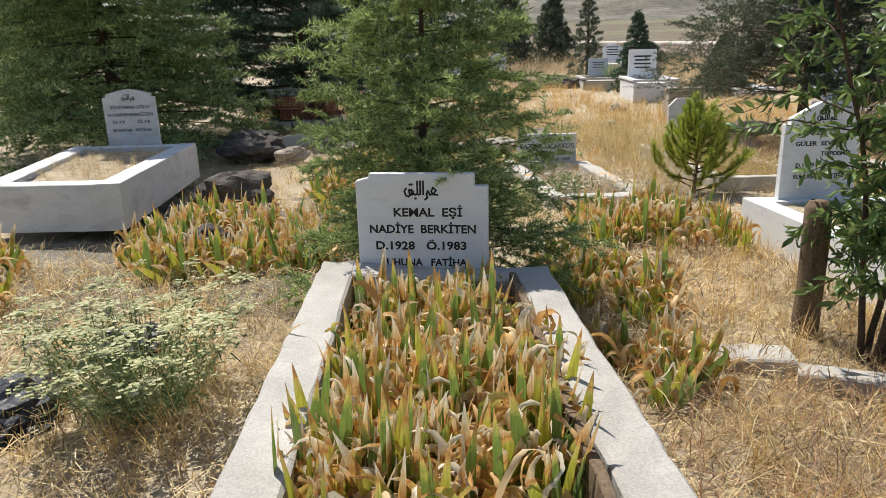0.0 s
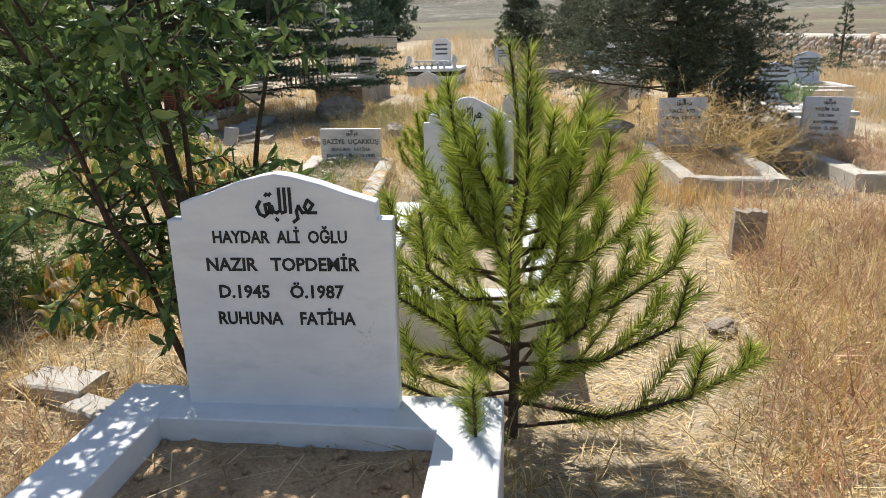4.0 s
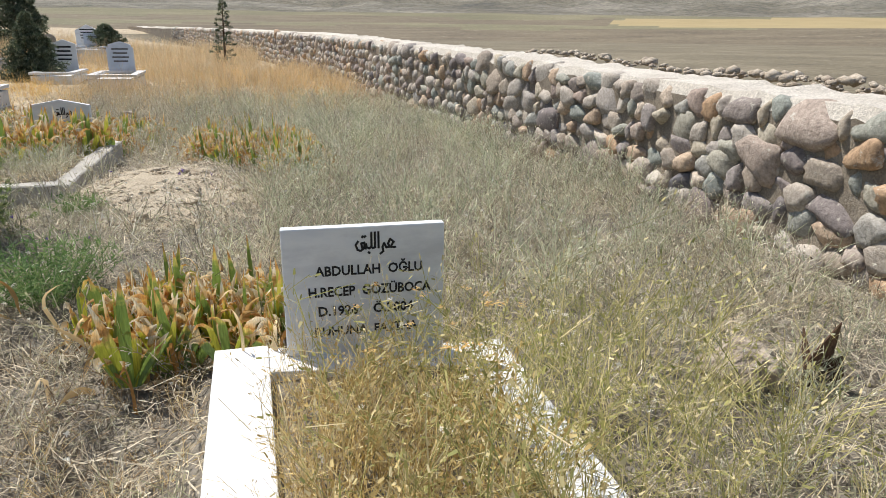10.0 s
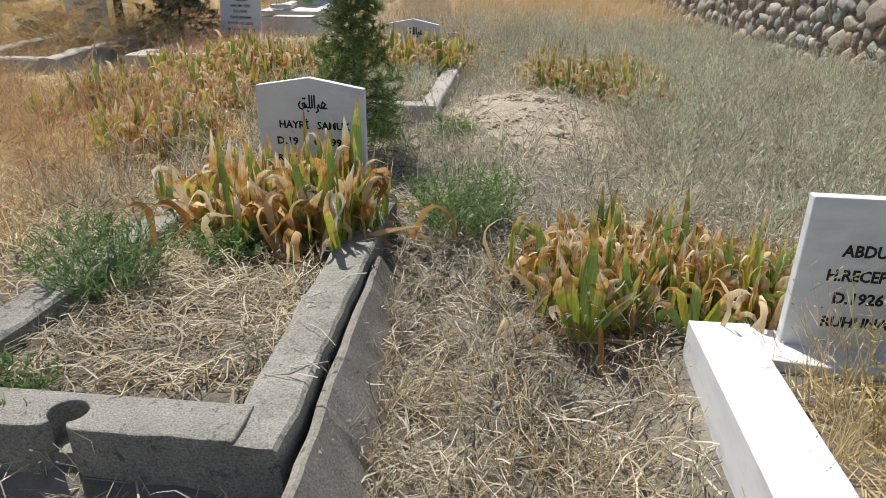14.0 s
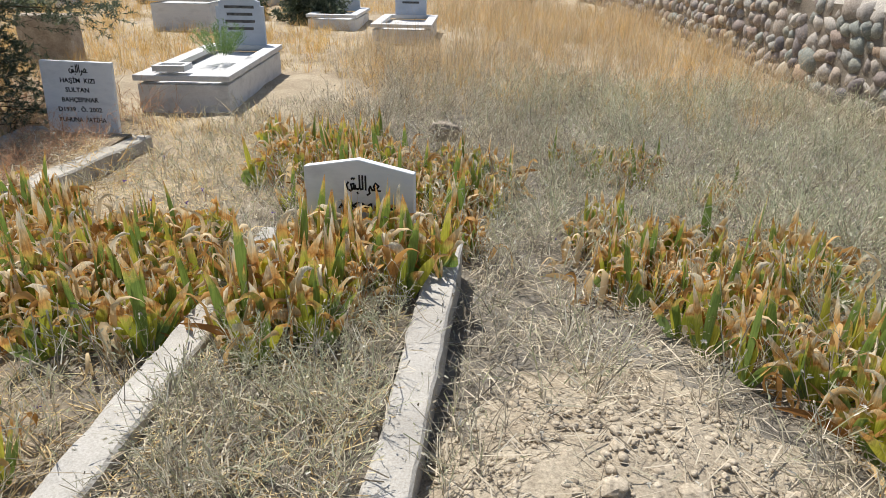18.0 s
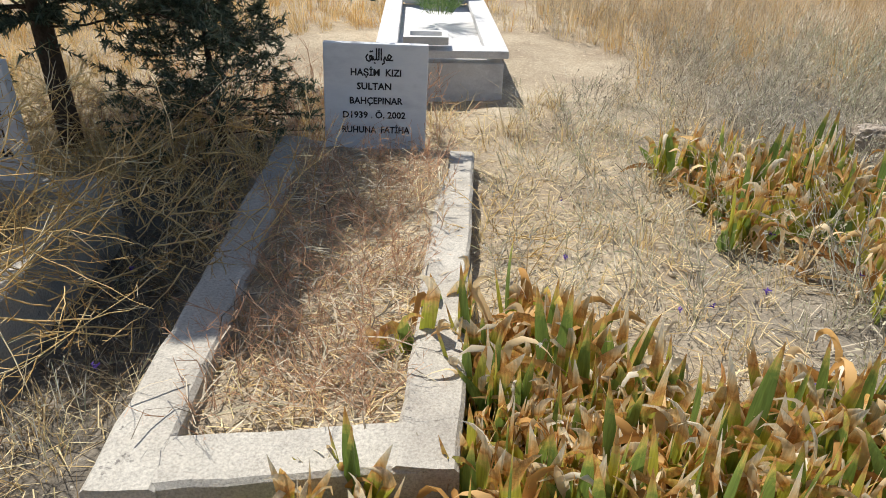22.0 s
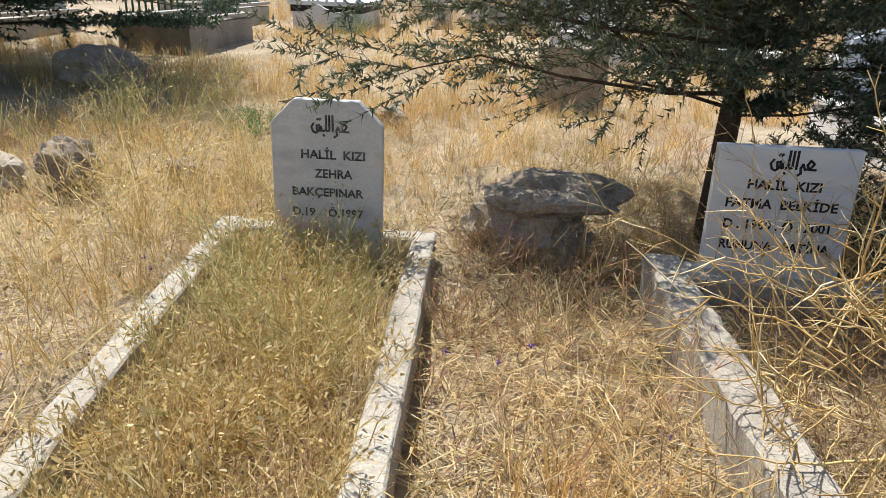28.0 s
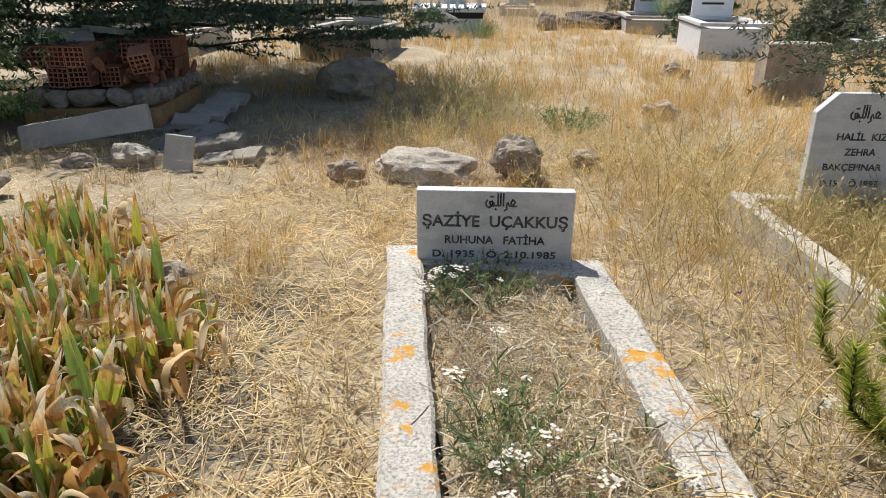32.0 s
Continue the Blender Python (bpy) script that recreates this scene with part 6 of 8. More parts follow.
# Extra tree, added to fill in low boughs beside the juniper.
conifer(4.48, 9.98, 1.4, 0.75, M_JUNIPER, "small dark conifer filling in low boughs between two kerbs", 15, 0.06, 60, 10, 22, 0.045, 0.009, 0.05, 0.3)
conifer(9.05, 4.72, 1.5, 0.46, M_SAPLING, "slender bluish-green cedar sapling behind a headstone", 16, 0.03, 84, 12, 24, 0.045, 0.005, 0.02, 0.5, 0.8, 0.014, 0.6)
conifer(3.95, 19.6, 1.7, 0.8, M_JUNIPER, "dark fir beside a raised white grave", 18, 0.05, 90, 14, 12, 0.11, 0.03)
conifer(0.05, 25.4, 3.9, 0.8, M_JUNIPER, "tall thin fir among distant graves", 19, 0.05, 56, 10, 12, 0.12, 0.022, 0.05, 0.2, 0.9)
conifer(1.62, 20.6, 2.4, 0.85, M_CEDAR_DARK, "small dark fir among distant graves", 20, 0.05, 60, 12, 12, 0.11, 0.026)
conifer(8.09, 24.8, 2.5, 0.5, M_JUNIPER, "slim young fir by the boundary wall", 21, 0.05, 34, 7, 10, 0.10, 0.014, 0.05, 0.25)
conifer(-3.7, 31.3, 4.2, 1.7, M_JUNIPER, "broad grey-green fir in the distance", 22, 0.05, 80, 16, 12, 0.16, 0.045)
conifer(-1.9, 33.5, 3.8, 1.5, M_JUNIPER, "grey-green fir in the distance", 23, 0.05, 80, 14, 12, 0.16, 0.045)
conifer(-15.5, 41.0, 4.0, 2.2, M_CEDAR_DARK, "round dark tree on the slope", 27, 0.05, 80, 16, 12, 0.2, 0.07, 0.05, 0.25, 2.2)
conifer(-13.5, 14.5, 5.0, 2.6, M_CEDAR_DARK, "dark cedar at the cemetery's edge", 24, 0.05, 100, 20, 12, 0.14, 0.045)
conifer(2.6, 30.6, 1.4, 0.8, M_JUNIPER, "low bush near the far wall", 25, 0.05, 50, 12, 12, 0.12, 0.035, 0.05, 0.3, 2.0)


def pine(x, y, h, r, label, seed, shoots=46, per=260, needle=0.07):
    """A young pine: stout upturned shoots thickly set with long needles."""
    rg = np.random.default_rng(seed)
    g = float(gz(x, y)) - 0.02
    th = empty("young_pine", Matrix.Translation((x, y, g)), label, "tree", "young pines")
    pieces = [tube([(0, 0, -0.05), (0.01, 0, h * 0.4), (0, 0.01, h * 0.8)], [0.022, 0.016, 0.008], 8)]
    a, b = [], []
    for k in range(shoots):
        f = 0.06 + 0.94 * (k / shoots) ** 0.9
        an = k * 2.4
        z0 = h * f * 0.72
        rr = r * (1 - 0.75 * f) * rg.uniform(0.7, 1.1)
        p0 = np.array([0, 0, z0])
        p1 = p0 + np.array([math.cos(an) * rr * 0.6, math.sin(an) * rr * 0.6, rr * 0.18])
        p2 = p0 + np.array([math.cos(an) * rr, math.sin(an) * rr, rr * 0.35 + 0.08])
        p3 = p2 + np.array([math.cos(an) * 0.03, math.sin(an) * 0.03, rg.uniform(0.1, 0.2)])
        pieces.append(tube([p0, p1, p2, p3], [0.009, 0.008, 0.006, 0.005], 5))
        a += [p0 + (p1 - p0) * 0.45, p1, p2, p1 + (p2 - p1) * 0.4]
        b += [p1, p2, p3, p2 + np.array([rg.normal(0, 0.09), rg.normal(0, 0.09), rg.uniform(0.05, 0.14)])]
    for k in range(4):
        q = np.array([rg.normal(0, 0.03), rg.normal(0, 0.03), h * 0.75])
        e = q + np.array([rg.normal(0, 0.05), rg.normal(0, 0.05), h * rg.uniform(0.16, 0.27)])
        pieces.append(tube([q, e], [0.008, 0.006], 5))
        a.append(q), b.append(e)
    v, f = joined(pieces)
    child("trunk", mesh_of("trunk", v, f, M_BARK, smooth=True), th)
    nv, nf = needles_on(np.array(a), np.array(b), per, needle, 0.0042, rg, 0.62)
    child("crown", mesh_of("crown", nv, nf, M_PINE), th)


pine(3.28, 1.95, 1.5, 0.78, "bushy young pine standing between two white graves", 31, 56, 200, 0.085)
pine(1.55, 6.0, 1.08, 0.55, "small young pine with bright upright shoots", 32, 34, 300, 0.075)


def small_tree(x, y, label, seed):
    """A small broadleaf tree: forked stems, long arching twigs and narrow hanging leaves."""
    rg = np.random.default_rng(seed)
    g = float(gz(x, y)) - 0.04
    th = empty("small_tree", Matrix.Translation((x, y, g)), label, "tree")
    pieces, la, ld = [], [], []
    for s in range(6):
        an = s * 1.05 + rg.normal(0, 0.3)
        p = np.array([0.03 * math.cos(an), 0.03 * math.sin(an), -0.05])
        d = np.array([0.16 * math.cos(an), 0.16 * math.sin(an), 1.0])
        ps = [p]
        for k in range(10):
            d = d + rg.normal(0, 0.09, 3)
            d /= np.linalg.norm(d)
            ps.append(ps[-1] + d * 0.26)
        pieces.append(tube(ps, [(0.036 if s == 0 else 0.018) * (1.05 - k / 10.5) for k in range(11)], 7))
        for k in range(26):
            i = int(rg.integers(2, 10))
            q = ps[i] + (ps[i + 1] - ps[i]) * rg.uniform()
            go = rg.uniform(0, 6.28)
            e = np.array([math.cos(go), math.sin(go), rg.uniform(0.1, 0.9)])
            e /= np.linalg.norm(e)
            ln = rg.uniform(0.25, 0.66) * (1.0 if i < 7 else 0.7)
            tw = [q, q + e * ln * 0.5, q + e * ln * np.array([1, 1, 0.5]) + np.array([0, 0, -0.3 * ln * rg.uniform(0.2, 1.5)])]
            pieces.append(tube(tw, [0.006, 0.004, 0.002], 4))
            for _ in range(int(20 + 44 * ln)):
                t = rg.uniform(0.15, 1.0)
                base = tw[0] + (tw[1] - tw[0]) * t * 2 if t < 0.5 else tw[1] + (tw[2] - tw[1]) * (t * 2 - 1)
                dd = e * 0.5 + rg.normal(0, 0.65, 3) + np.array([0, 0, -0.45])
                la.append(base), ld.append(dd / np.linalg.norm(dd))
    v, f = joined(pieces)
    child("trunk", mesh_of("trunk", v, f, M_BARK, smooth=True), th)
    la, ld = np.array(la), np.array(ld)
    n = len(la)
    ln = rg.uniform(0.05, 0.105, (n, 1))
    sd = np.cross(ld, rg.normal(size=(n, 3)))
    sd /= np.linalg.norm(sd, axis=1, keepdims=True)
    up = np.cross(sd, ld)
    w = ln * rg.uniform(0.10, 0.17, (n, 1))
    fold = up * w * 0.45
    mid1, mid2 = la + ld * ln * 0.35, la + ld * ln * 0.7 + up * ln * 0.06
    tip = la + ld * ln - up * ln * 0.08
    vv = np.stack([la, mid1 + sd * w + fold, mid1, mid1 - sd * w + fold, mid2 + sd * w * 0.8 + fold, mid2, mid2 - sd * w * 0.8 + fold, tip], 1).reshape(-1, 3)
    ff = (np.array([[0, 2, 1], [0, 3, 2], [1, 2, 5], [1, 5, 4], [2, 3, 6], [2, 6, 5], [4, 5, 7], [5, 6, 7]])[None] + np.arange(n)[:, None, None] * 8).reshape(-1, 3)
    child("crown", mesh_of("crown", vv, ff, M_LEAF), th)


small_tree(1.9, 1.84, "small broadleaf tree with narrow glossy green leaves beside a post", 41)


def dry_bush(x, y, z, r, h, stems, label, seed, thick=0.0055):
    """A sprawling dry bush: crooked, forking stems in a tangle, their twigs set at wide angles."""
    rg = np.random.default_rng(seed)
    th = empty("dry_bush", Matrix.Translation((x, y, z)), label, "bush", "dry bushes")

    def run(p, d, ln, steps, crook, rise):
        ps = [p]
        turn = rg.normal(0, 1, 3)
        for k in range(steps):
            turn = -turn * 0.6 + rg.normal(0, 0.8, 3)
            d = d + turn * crook + np.array([0, 0, rise * (h * 0.7 - ps[-1][2]) / h])
            d /= np.linalg.norm(d)
            q = ps[-1] + d * ln / steps
            q[2] = max(q[2], 0.012)
            ps.append(q)
        return ps

    for s in range(stems):
        an, rad = rg.uniform(0, 2 * np.pi), 0.62 * r * math.sqrt(rg.uniform())
        p = np.array([rad * math.cos(an), rad * math.sin(an), h * rg.uniform(0.0, 0.6)])
        go, el = (an if rg.uniform() < 0.5 else rg.uniform(0, 6.28)) + rg.normal(0, 0.6), rg.uniform(-0.15, 0.8)
        d = np.array([math.cos(go) * math.cos(el), math.sin(go) * math.cos(el), math.sin(el)])
        ln = r * rg.uniform(0.45, 0.95)
        th_ = thick * rg.uniform(0.6, 1.25)
        ps = run(p, d, ln, 9, 0.16, 0.1)
        pieces = [tube(ps, [th_ * (1.05 - 0.09 * k) for k in range(10)], 4)]
        for i in range(2, 9):
            if rg.uniform() < 0.3:
                continue
            e = ps[i] - ps[i - 1]
            e = e / np.linalg.norm(e)
            o = np.cross(e, rg.normal(size=3))
            o /= np.linalg.norm(o) + 1e-9
            e2 = e * 0.6 + o * rg.uniform(0.5, 1.0)
            e2 /= np.linalg.norm(e2)
            tw = run(ps[i], e2, ln * rg.uniform(0.14, 0.34), 4, 0.16, 0.1)
            pieces.append(tube(tw, [th_ * 0.62, th_ * 0.55, th_ * 0.48, th_ * 0.4, th_ * 0.25], 3))
            for q in (1, 2, 3):
                e3 = e2 + rg.normal(0, 0.7, 3)
                e3 /= np.linalg.norm(e3)
                pieces.append(tube([tw[q], tw[q] + e3 * ln * rg.uniform(0.04, 0.11)], [th_ * 0.42, th_ * 0.2], 3))
        v, f = joined(pieces)
        child("stem", mesh_of("stem", v, f, M_TUMBLE), th)


dry_bush(4.15, 7.9, 0.1, 1.0, 0.8, 150, "sprawling dry golden bush spilling over a grave kerb", 51, 0.0042)
dry_bush(3.5, 7.2, 0.0, 0.6, 0.3, 40, "low tangle of dry golden stems beside a kerb", 52, 0.0032)
dry_bush(4.85, 8.4, 0.0, 0.8, 0.5, 80, "thin dry brown stems between two kerbs", 53, 0.0032)
dry_bush(4.55, 9.2, 0.0, 0.7, 0.7, 60, "tall tangle of dry brown twigs under a small conifer", 57, 0.0032)
dry_bush(6.35, 9.0, 0.02, 0.4, 0.3, 18, "thin dry reddish stems beside a kerb", 54, 0.003)
dry_bush(0.95, 5.95, 0.05, 0.5, 0.3, 30, "dry grey stems beside a young pine", 55, 0.003)
dry_bush(5.75, 4.3, 0.0, 0.7, 0.5, 40, "tall dry reddish-gold stems in the path side", 56, 0.0035)


# ---- plants ----
def inside(xy, quad):
    ok = np.ones(len(xy), bool)
    area = sum(quad[i][0] * quad[(i + 1) % 4][1] - quad[(i + 1) % 4][0] * quad[i][1] for i in range(4))
    for i in range(4):
        p, q = quad[i], quad[(i + 1) % 4]
        ok &= ((q[0] - p[0]) * (xy[:, 1] - p[1]) - (q[1] - p[1]) * (xy[:, 0] - p[0])) * np.sign(area) > 0
    return ok


def top_of(xy):
    """The height of the earth, in a kerb or outside."""
    z = gz(xy[:, 0], xy[:, 1])
    for quad, h in BEDS:
        z = np.where(inside(xy, quad), h, z)
    return z


def free(xy, slack=0.0):
    ok = np.ones(len(xy), bool)
    for x0, y0, x1, y1, half in KEEP:
        d = np.array([x1 - x0, y1 - y0])
        l2 = (d @ d) + 1e-9
        t = np.clip(((xy - (x0, y0)) @ d) / l2, 0, 1)
        off = xy - ((x0, y0) + t[:, None] * d)
        ok &= (off ** 2).sum(1) > (half + slack) ** 2
    return ok


def in_bed(xy):
    ok = np.zeros(len(xy), bool)
    for quad, _ in BEDS:
        ok |= inside(xy, quad)
    return ok


def spots(x0, x1, y0, y1, n, rg, size=(0.7, 1.2), lean=0.2, beds=False, slack=0.02, where=None):
    """Rows of x, y, z, size, turn, lean for plants in a rectangle, off the stones and, unless beds, out of the kerbs."""
    xy = np.stack([rg.uniform(x0, x1, n), rg.uniform(y0, y1, n)], 1)
    ok = free(xy, slack)
    if not beds:
        ok &= ~in_bed(xy)
    xy = xy[ok]
    if where is not None:
        xy = xy[where(xy[:, 0], xy[:, 1])]
    wall_x = np.interp(xy[:, 1], [w[1] for w in WALL], [w[0] for w in WALL])
    xy = xy[xy[:, 0] < wall_x - 0.1]
    m = len(xy)
    return np.stack([xy[:, 0], xy[:, 1], top_of(xy), rg.uniform(*size, m), rg.uniform(0, 6.28, m), np.abs(rg.normal(0, lean, m))], 1)


def quad_spots(corners, n, rg, size=(0.7, 1.2), lean=0.2):
    a, b, c, d = [np.array(v[:2], float) for v in corners]
    u, v = rg.uniform(0.03, 0.97, (n, 1)), rg.uniform(0.03, 0.97, (n, 1))
    xy = a * (1 - u) * (1 - v) + b * u * (1 - v) + c * u * v + d * (1 - u) * v
    return np.stack([xy[:, 0], xy[:, 1], top_of(xy), rg.uniform(*size, n), rg.uniform(0, 6.28, n), np.abs(rg.normal(0, lean, n))], 1)


def stuff(name, piece, material, label, category="grass"):
    me = mesh_of(name, piece[0], piece[1], material, piece[2] if len(piece) > 2 else None)
    return tagged(new(name, me), label, category, "", "stuff")


def patchy(scale, cut, seed):
    """A test that keeps plants in natural patches."""
    def test(x, y):
        v = np.sin(x * scale + seed) * np.cos(y * scale * 1.3 - seed) + 0.6 * np.sin(x * scale * 2.3 - y * scale * 1.7 + seed * 2)
        return v + np.random.default_rng(seed).normal(0, 0.35, len(x)) > cut
    return test


# fallen straw
def litter(rows, rg, length=(0.04, 0.19), w=0.0036, lift=0.03):
    n = len(rows)
    an = rg.uniform(0, 6.28, n)
    ln = rg.uniform(*length, n)
    a = rows[:, :3] + np.stack([np.zeros(n), np.zeros(n), rg.uniform(0.004, lift, n)], 1)
    b = a + np.stack([np.cos(an) * ln, np.sin(an) * ln, rg.normal(0.004, 0.014, n)], 1)
    d = b - a
    side = np.stack([-d[:, 1], d[:, 0], rg.normal(0, 0.03, n)], 1)
    side /= np.linalg.norm(side, axis=1, keepdims=True) + 1e-9
    ww = (w * rg.uniform(0.5, 1.5, (n, 1))) / 2
    v = np.stack([a - side * ww, a + side * ww, b + side * ww, b - side * ww], 1).reshape(-1, 3)
    f = (np.array([[0, 1, 2], [0, 2, 3]])[None] + np.arange(n)[:, None, None] * 4).reshape(-1, 3)
    return v, f


def strands(rows, rg, length=(0.10, 0.30), w=0.0042, arch=0.07):
    """Fallen, bent stalks that lie over one another."""
    n = len(rows)
    an, ln = rg.uniform(0, 6.28, n), rg.uniform(*length, n) / 3
    p = rows[:, :3] + np.stack([np.zeros(n), np.zeros(n), rg.uniform(0.004, arch * 0.7, n)], 1)
    pts = [p]
    for k in range(3):
        an = an + rg.normal(0, 0.45, n)
        up = rg.normal(0.25 - 0.25 * k, 0.3, n)
        p = p + np.stack([np.cos(an) * ln, np.sin(an) * ln, up * ln], 1)
        p[:, 2] = np.maximum(p[:, 2], rows[:, 2] + 0.003)
        pts.append(p)
    pts = np.stack(pts, 1)
    side = np.stack([-np.sin(an), np.cos(an), rg.normal(0, 0.4, n)], 1)
    side /= np.linalg.norm(side, axis=1, keepdims=True)
    side = side * (w * rg.uniform(0.5, 1.4, (n, 1)) / 2)
    v = np.stack([pts - side[:, None], pts + side[:, None]], 2).reshape(-1, 3)
    q = np.array([[2 * k + c for c in t] for k in range(3) for t in ((0, 1, 3), (0, 3, 2))])
    return v, (q[None] + np.arange(n)[:, None, None] * 8).reshape(-1, 3)


R = np.random.default_rng(101)
lit = np.concatenate([spots(-6, 14.8, -3.2, 11, 92000, R, beds=False, slack=-0.03), spots(-6, 14, 11, 20, 14000, R), spots(2.4, 5.2, 0.5, 9, 16000, R), spots(-2.2, 0.0, 4.4, 8.6, 9000, R)])
# Less pale straw where the ground colour stands in for shade.
thinned = (lit[:, 0] < -1.15) & (lit[:, 1] > 1.5) & (lit[:, 1] < 4.6) | (np.abs(lit[:, 0] - 4.75 + 0.2 * (lit[:, 1] - 8.2)) < 0.4) & (np.abs(lit[:, 1] - 8.3) < 1.5)
lit = lit[~thinned | (R.uniform(size=len(lit)) < 0.25)]
grey = lit[:, 0] + 0.5 * np.sin(lit[:, 1] * 1.7) > 8.0
stuff("straw_litter", litter(lit[~grey], R), M_STRAW, "fallen dry straw covering the ground")
stuff("grey_litter", litter(lit[grey], R, (0.05, 0.2), 0.0042), M_THATCH, "fallen grey-brown straw among the weeds")
bent = np.concatenate([spots(3.9, 8.2, -0.4, 6.4, 15000, R, (1, 1), where=lambda x, y: x > 4.15), spots(0.3, 2.2, -1.0, 3.8, 3500, R, (1, 1)), spots(-4.0, -0.9, -1.5, 2.6, 3500, R, (1, 1)), spots(-2.4, 1.4, 4.4, 12, 5000, R, (1, 1)), spots(2.2, 3.6, 5.6, 11, 2500, R, (1, 1)), quad_spots(BEDS[9][0], 1500, R), quad_spots(BEDS[8][0], 220, R)])
stuff("bent_straw", strands(bent, R), M_STRAW, "bent dry stalks matted over the ground")
bent = np.concatenate([spots(8.0, 14.6, -0.8, 4.4, 15000, R, (1, 1)), spots(8.0, 12.5, 4.4, 9.5, 8000, R, (1, 1), where=lambda x, y: ((x - 10.15) / 0.8) ** 2 + ((y - 6.2) / 1.1) ** 2 > 1), quad_spots(BEDS[4][0], 1500, R), quad_spots(BEDS[6][0], 900, R), quad_spots(BEDS[10][0], 800, R), quad_spots(BEDS[7][0], 700, R)])
stuff("bent_grey_stalks", strands(bent, R, (0.08, 0.28), 0.005, 0.09), M_THATCH, "bent grey-brown dead stalks matted over the ground")
bed_lit = np.concatenate([quad_spots(q, int(1500), R) for q, h in BEDS[4:]] + [quad_spots(BEDS[3][0], 300, R), quad_spots(BEDS[1][0], 600, R), quad_spots(BEDS[2][0], 260, R)])
stuff("straw_in_kerbs", litter(bed_lit, R, (0.04, 0.16)), M_STRAW, "fallen dry straw inside the grave kerbs")

# short dry tufts everywhere
short = [blades(12, R, 0.05, 0.05, 0.17, 0.8, 0.0046) for _ in range(8)]
bare_mound = lambda x, y: ((x - 10.15) / 0.6) ** 2 + ((y - 6.2) / 0.85) ** 2 > 1
trod = lambda x, y: bare_mound(x, y) & ~((np.abs(x - 3.75 - 0.1 * (y - 3)) < 0.35) & (y > 0.5) & (y < 6.5) & (np.random.default_rng(1).uniform(size=len(x)) < 0.75)) & ~((np.abs(x + 0.95 - 0.05 * y) < 0.25) & (y > 4) & (y < 8) & (np.random.default_rng(2).uniform(size=len(x)) < 0.7))
rows = np.concatenate([spots(-6, 14.8, -3, 10.5, 7500, R, (0.6, 1.3), 0.3, where=trod), spots(-8, 13.5, 10.5, 20, 3000, R, (0.8, 1.6), 0.3)])
grey = rows[:, 0] + 0.5 * np.sin(rows[:, 1] * 1.7) > 8.0
stuff("short_dry_grass", scattered(short, rows[~grey], R), M_STRAW, "short dry grass tufts all over the cemetery")
stuff("short_grey_grass", scattered(short, rows[grey], R), M_THATCH, "short grey-brown dead grass near the wall")

# golden grass
gold = [blades(18, R, 0.07, 0.16, 0.42, 0.5, 0.0044) for _ in range(8)]
rows = np.concatenate([
    spots(4.3, 8.0, 0.9, 5.4, 130, R, (0.7, 1.25), 0.25, where=patchy(1.5, -0.3, 3)), spots(-2.3, 1.3, 7.2, 14, 650, R, (0.5, 0.9), 0.3, where=patchy(1.3, 0.0, 4)),
    spots(0.3, 5.2, 8.9, 15, 800, R, (0.5, 1.0), 0.3, where=patchy(1.1, -0.2, 5)), spots(-8, 12, 12, 24, 2600, R, (0.7, 1.3), 0.3, where=patchy(0.6, -0.5, 6)),
    spots(-1.9, -1.2, 5.0, 7.4, 60, R, (0.5, 0.8), 0.3), spots(1.0, 2.2, -0.6, 3.8, 160, R, (0.4, 0.8), 0.3), spots(-3.4, -1.0, -1.2, 2.2, 160, R, (0.4, 0.8), 0.3), spots(2.9, 4.2, 6.0, 7.4, 90, R, (0.6, 1.1), 0.3)])
stuff("golden_grass", scattered(gold, rows, R), M_GOLD, "tall golden dry grass in patches")
tall = [blades(14, R, 0.1, 0.35, 0.75, 0.35, 0.004) for _ in range(6)]
rows = np.concatenate([spots(6.2, 12.4, 13.0, 24, 1300, R, (0.7, 1.2), 0.2), spots(-10, 9, 22, 40, 2600, R, (0.9, 1.7), 0.2), spots(4.9, 7.6, 2.2, 4.6, 12, R, (0.6, 1.0), 0.25)])
stuff("tall_dry_grass", scattered(tall, rows, R), M_FARGRASS, "tall reddish-tan dry grass towards the far wall")

# reddish branching weeds
redw = [twiggy(R, 0.42, 3, 4, 0.0046, 0.32, 0.0) for _ in range(8)]
rows = np.concatenate([
    spots(4.2, 7.9, 0.6, 5.8, 1150, R, (0.5, 1.3), 0.45), quad_spots(BEDS[7][0], 230, R, (0.35, 0.8), 0.4), quad_spots(BEDS[10][0], 60, R, (0.25, 0.5), 0.4),
    spots(0.4, 2.3, -0.8, 1.5, 190, R, (0.4, 0.8), 0.4), spots(-2.0, -0.3, 8.4, 9.6, 60, R, (0.5, 0.9), 0.3),
    spots(2.3, 3.4, 6.2, 9.4, 110, R, (0.5, 1.0), 0.3), quad_spots(BEDS[9][0], 30, R, (0.5, 0.8), 0.2), quad_spots(BEDS[8][0], 60, R, (0.4, 0.7), 0.3), spots(3.2, 6.0, 9.6, 12, 160, R, (0.6, 1.2), 0.3)])
stuff("reddish_weeds", scattered(redw, rows, R), M_RED, "dry reddish branching weeds", "weeds")

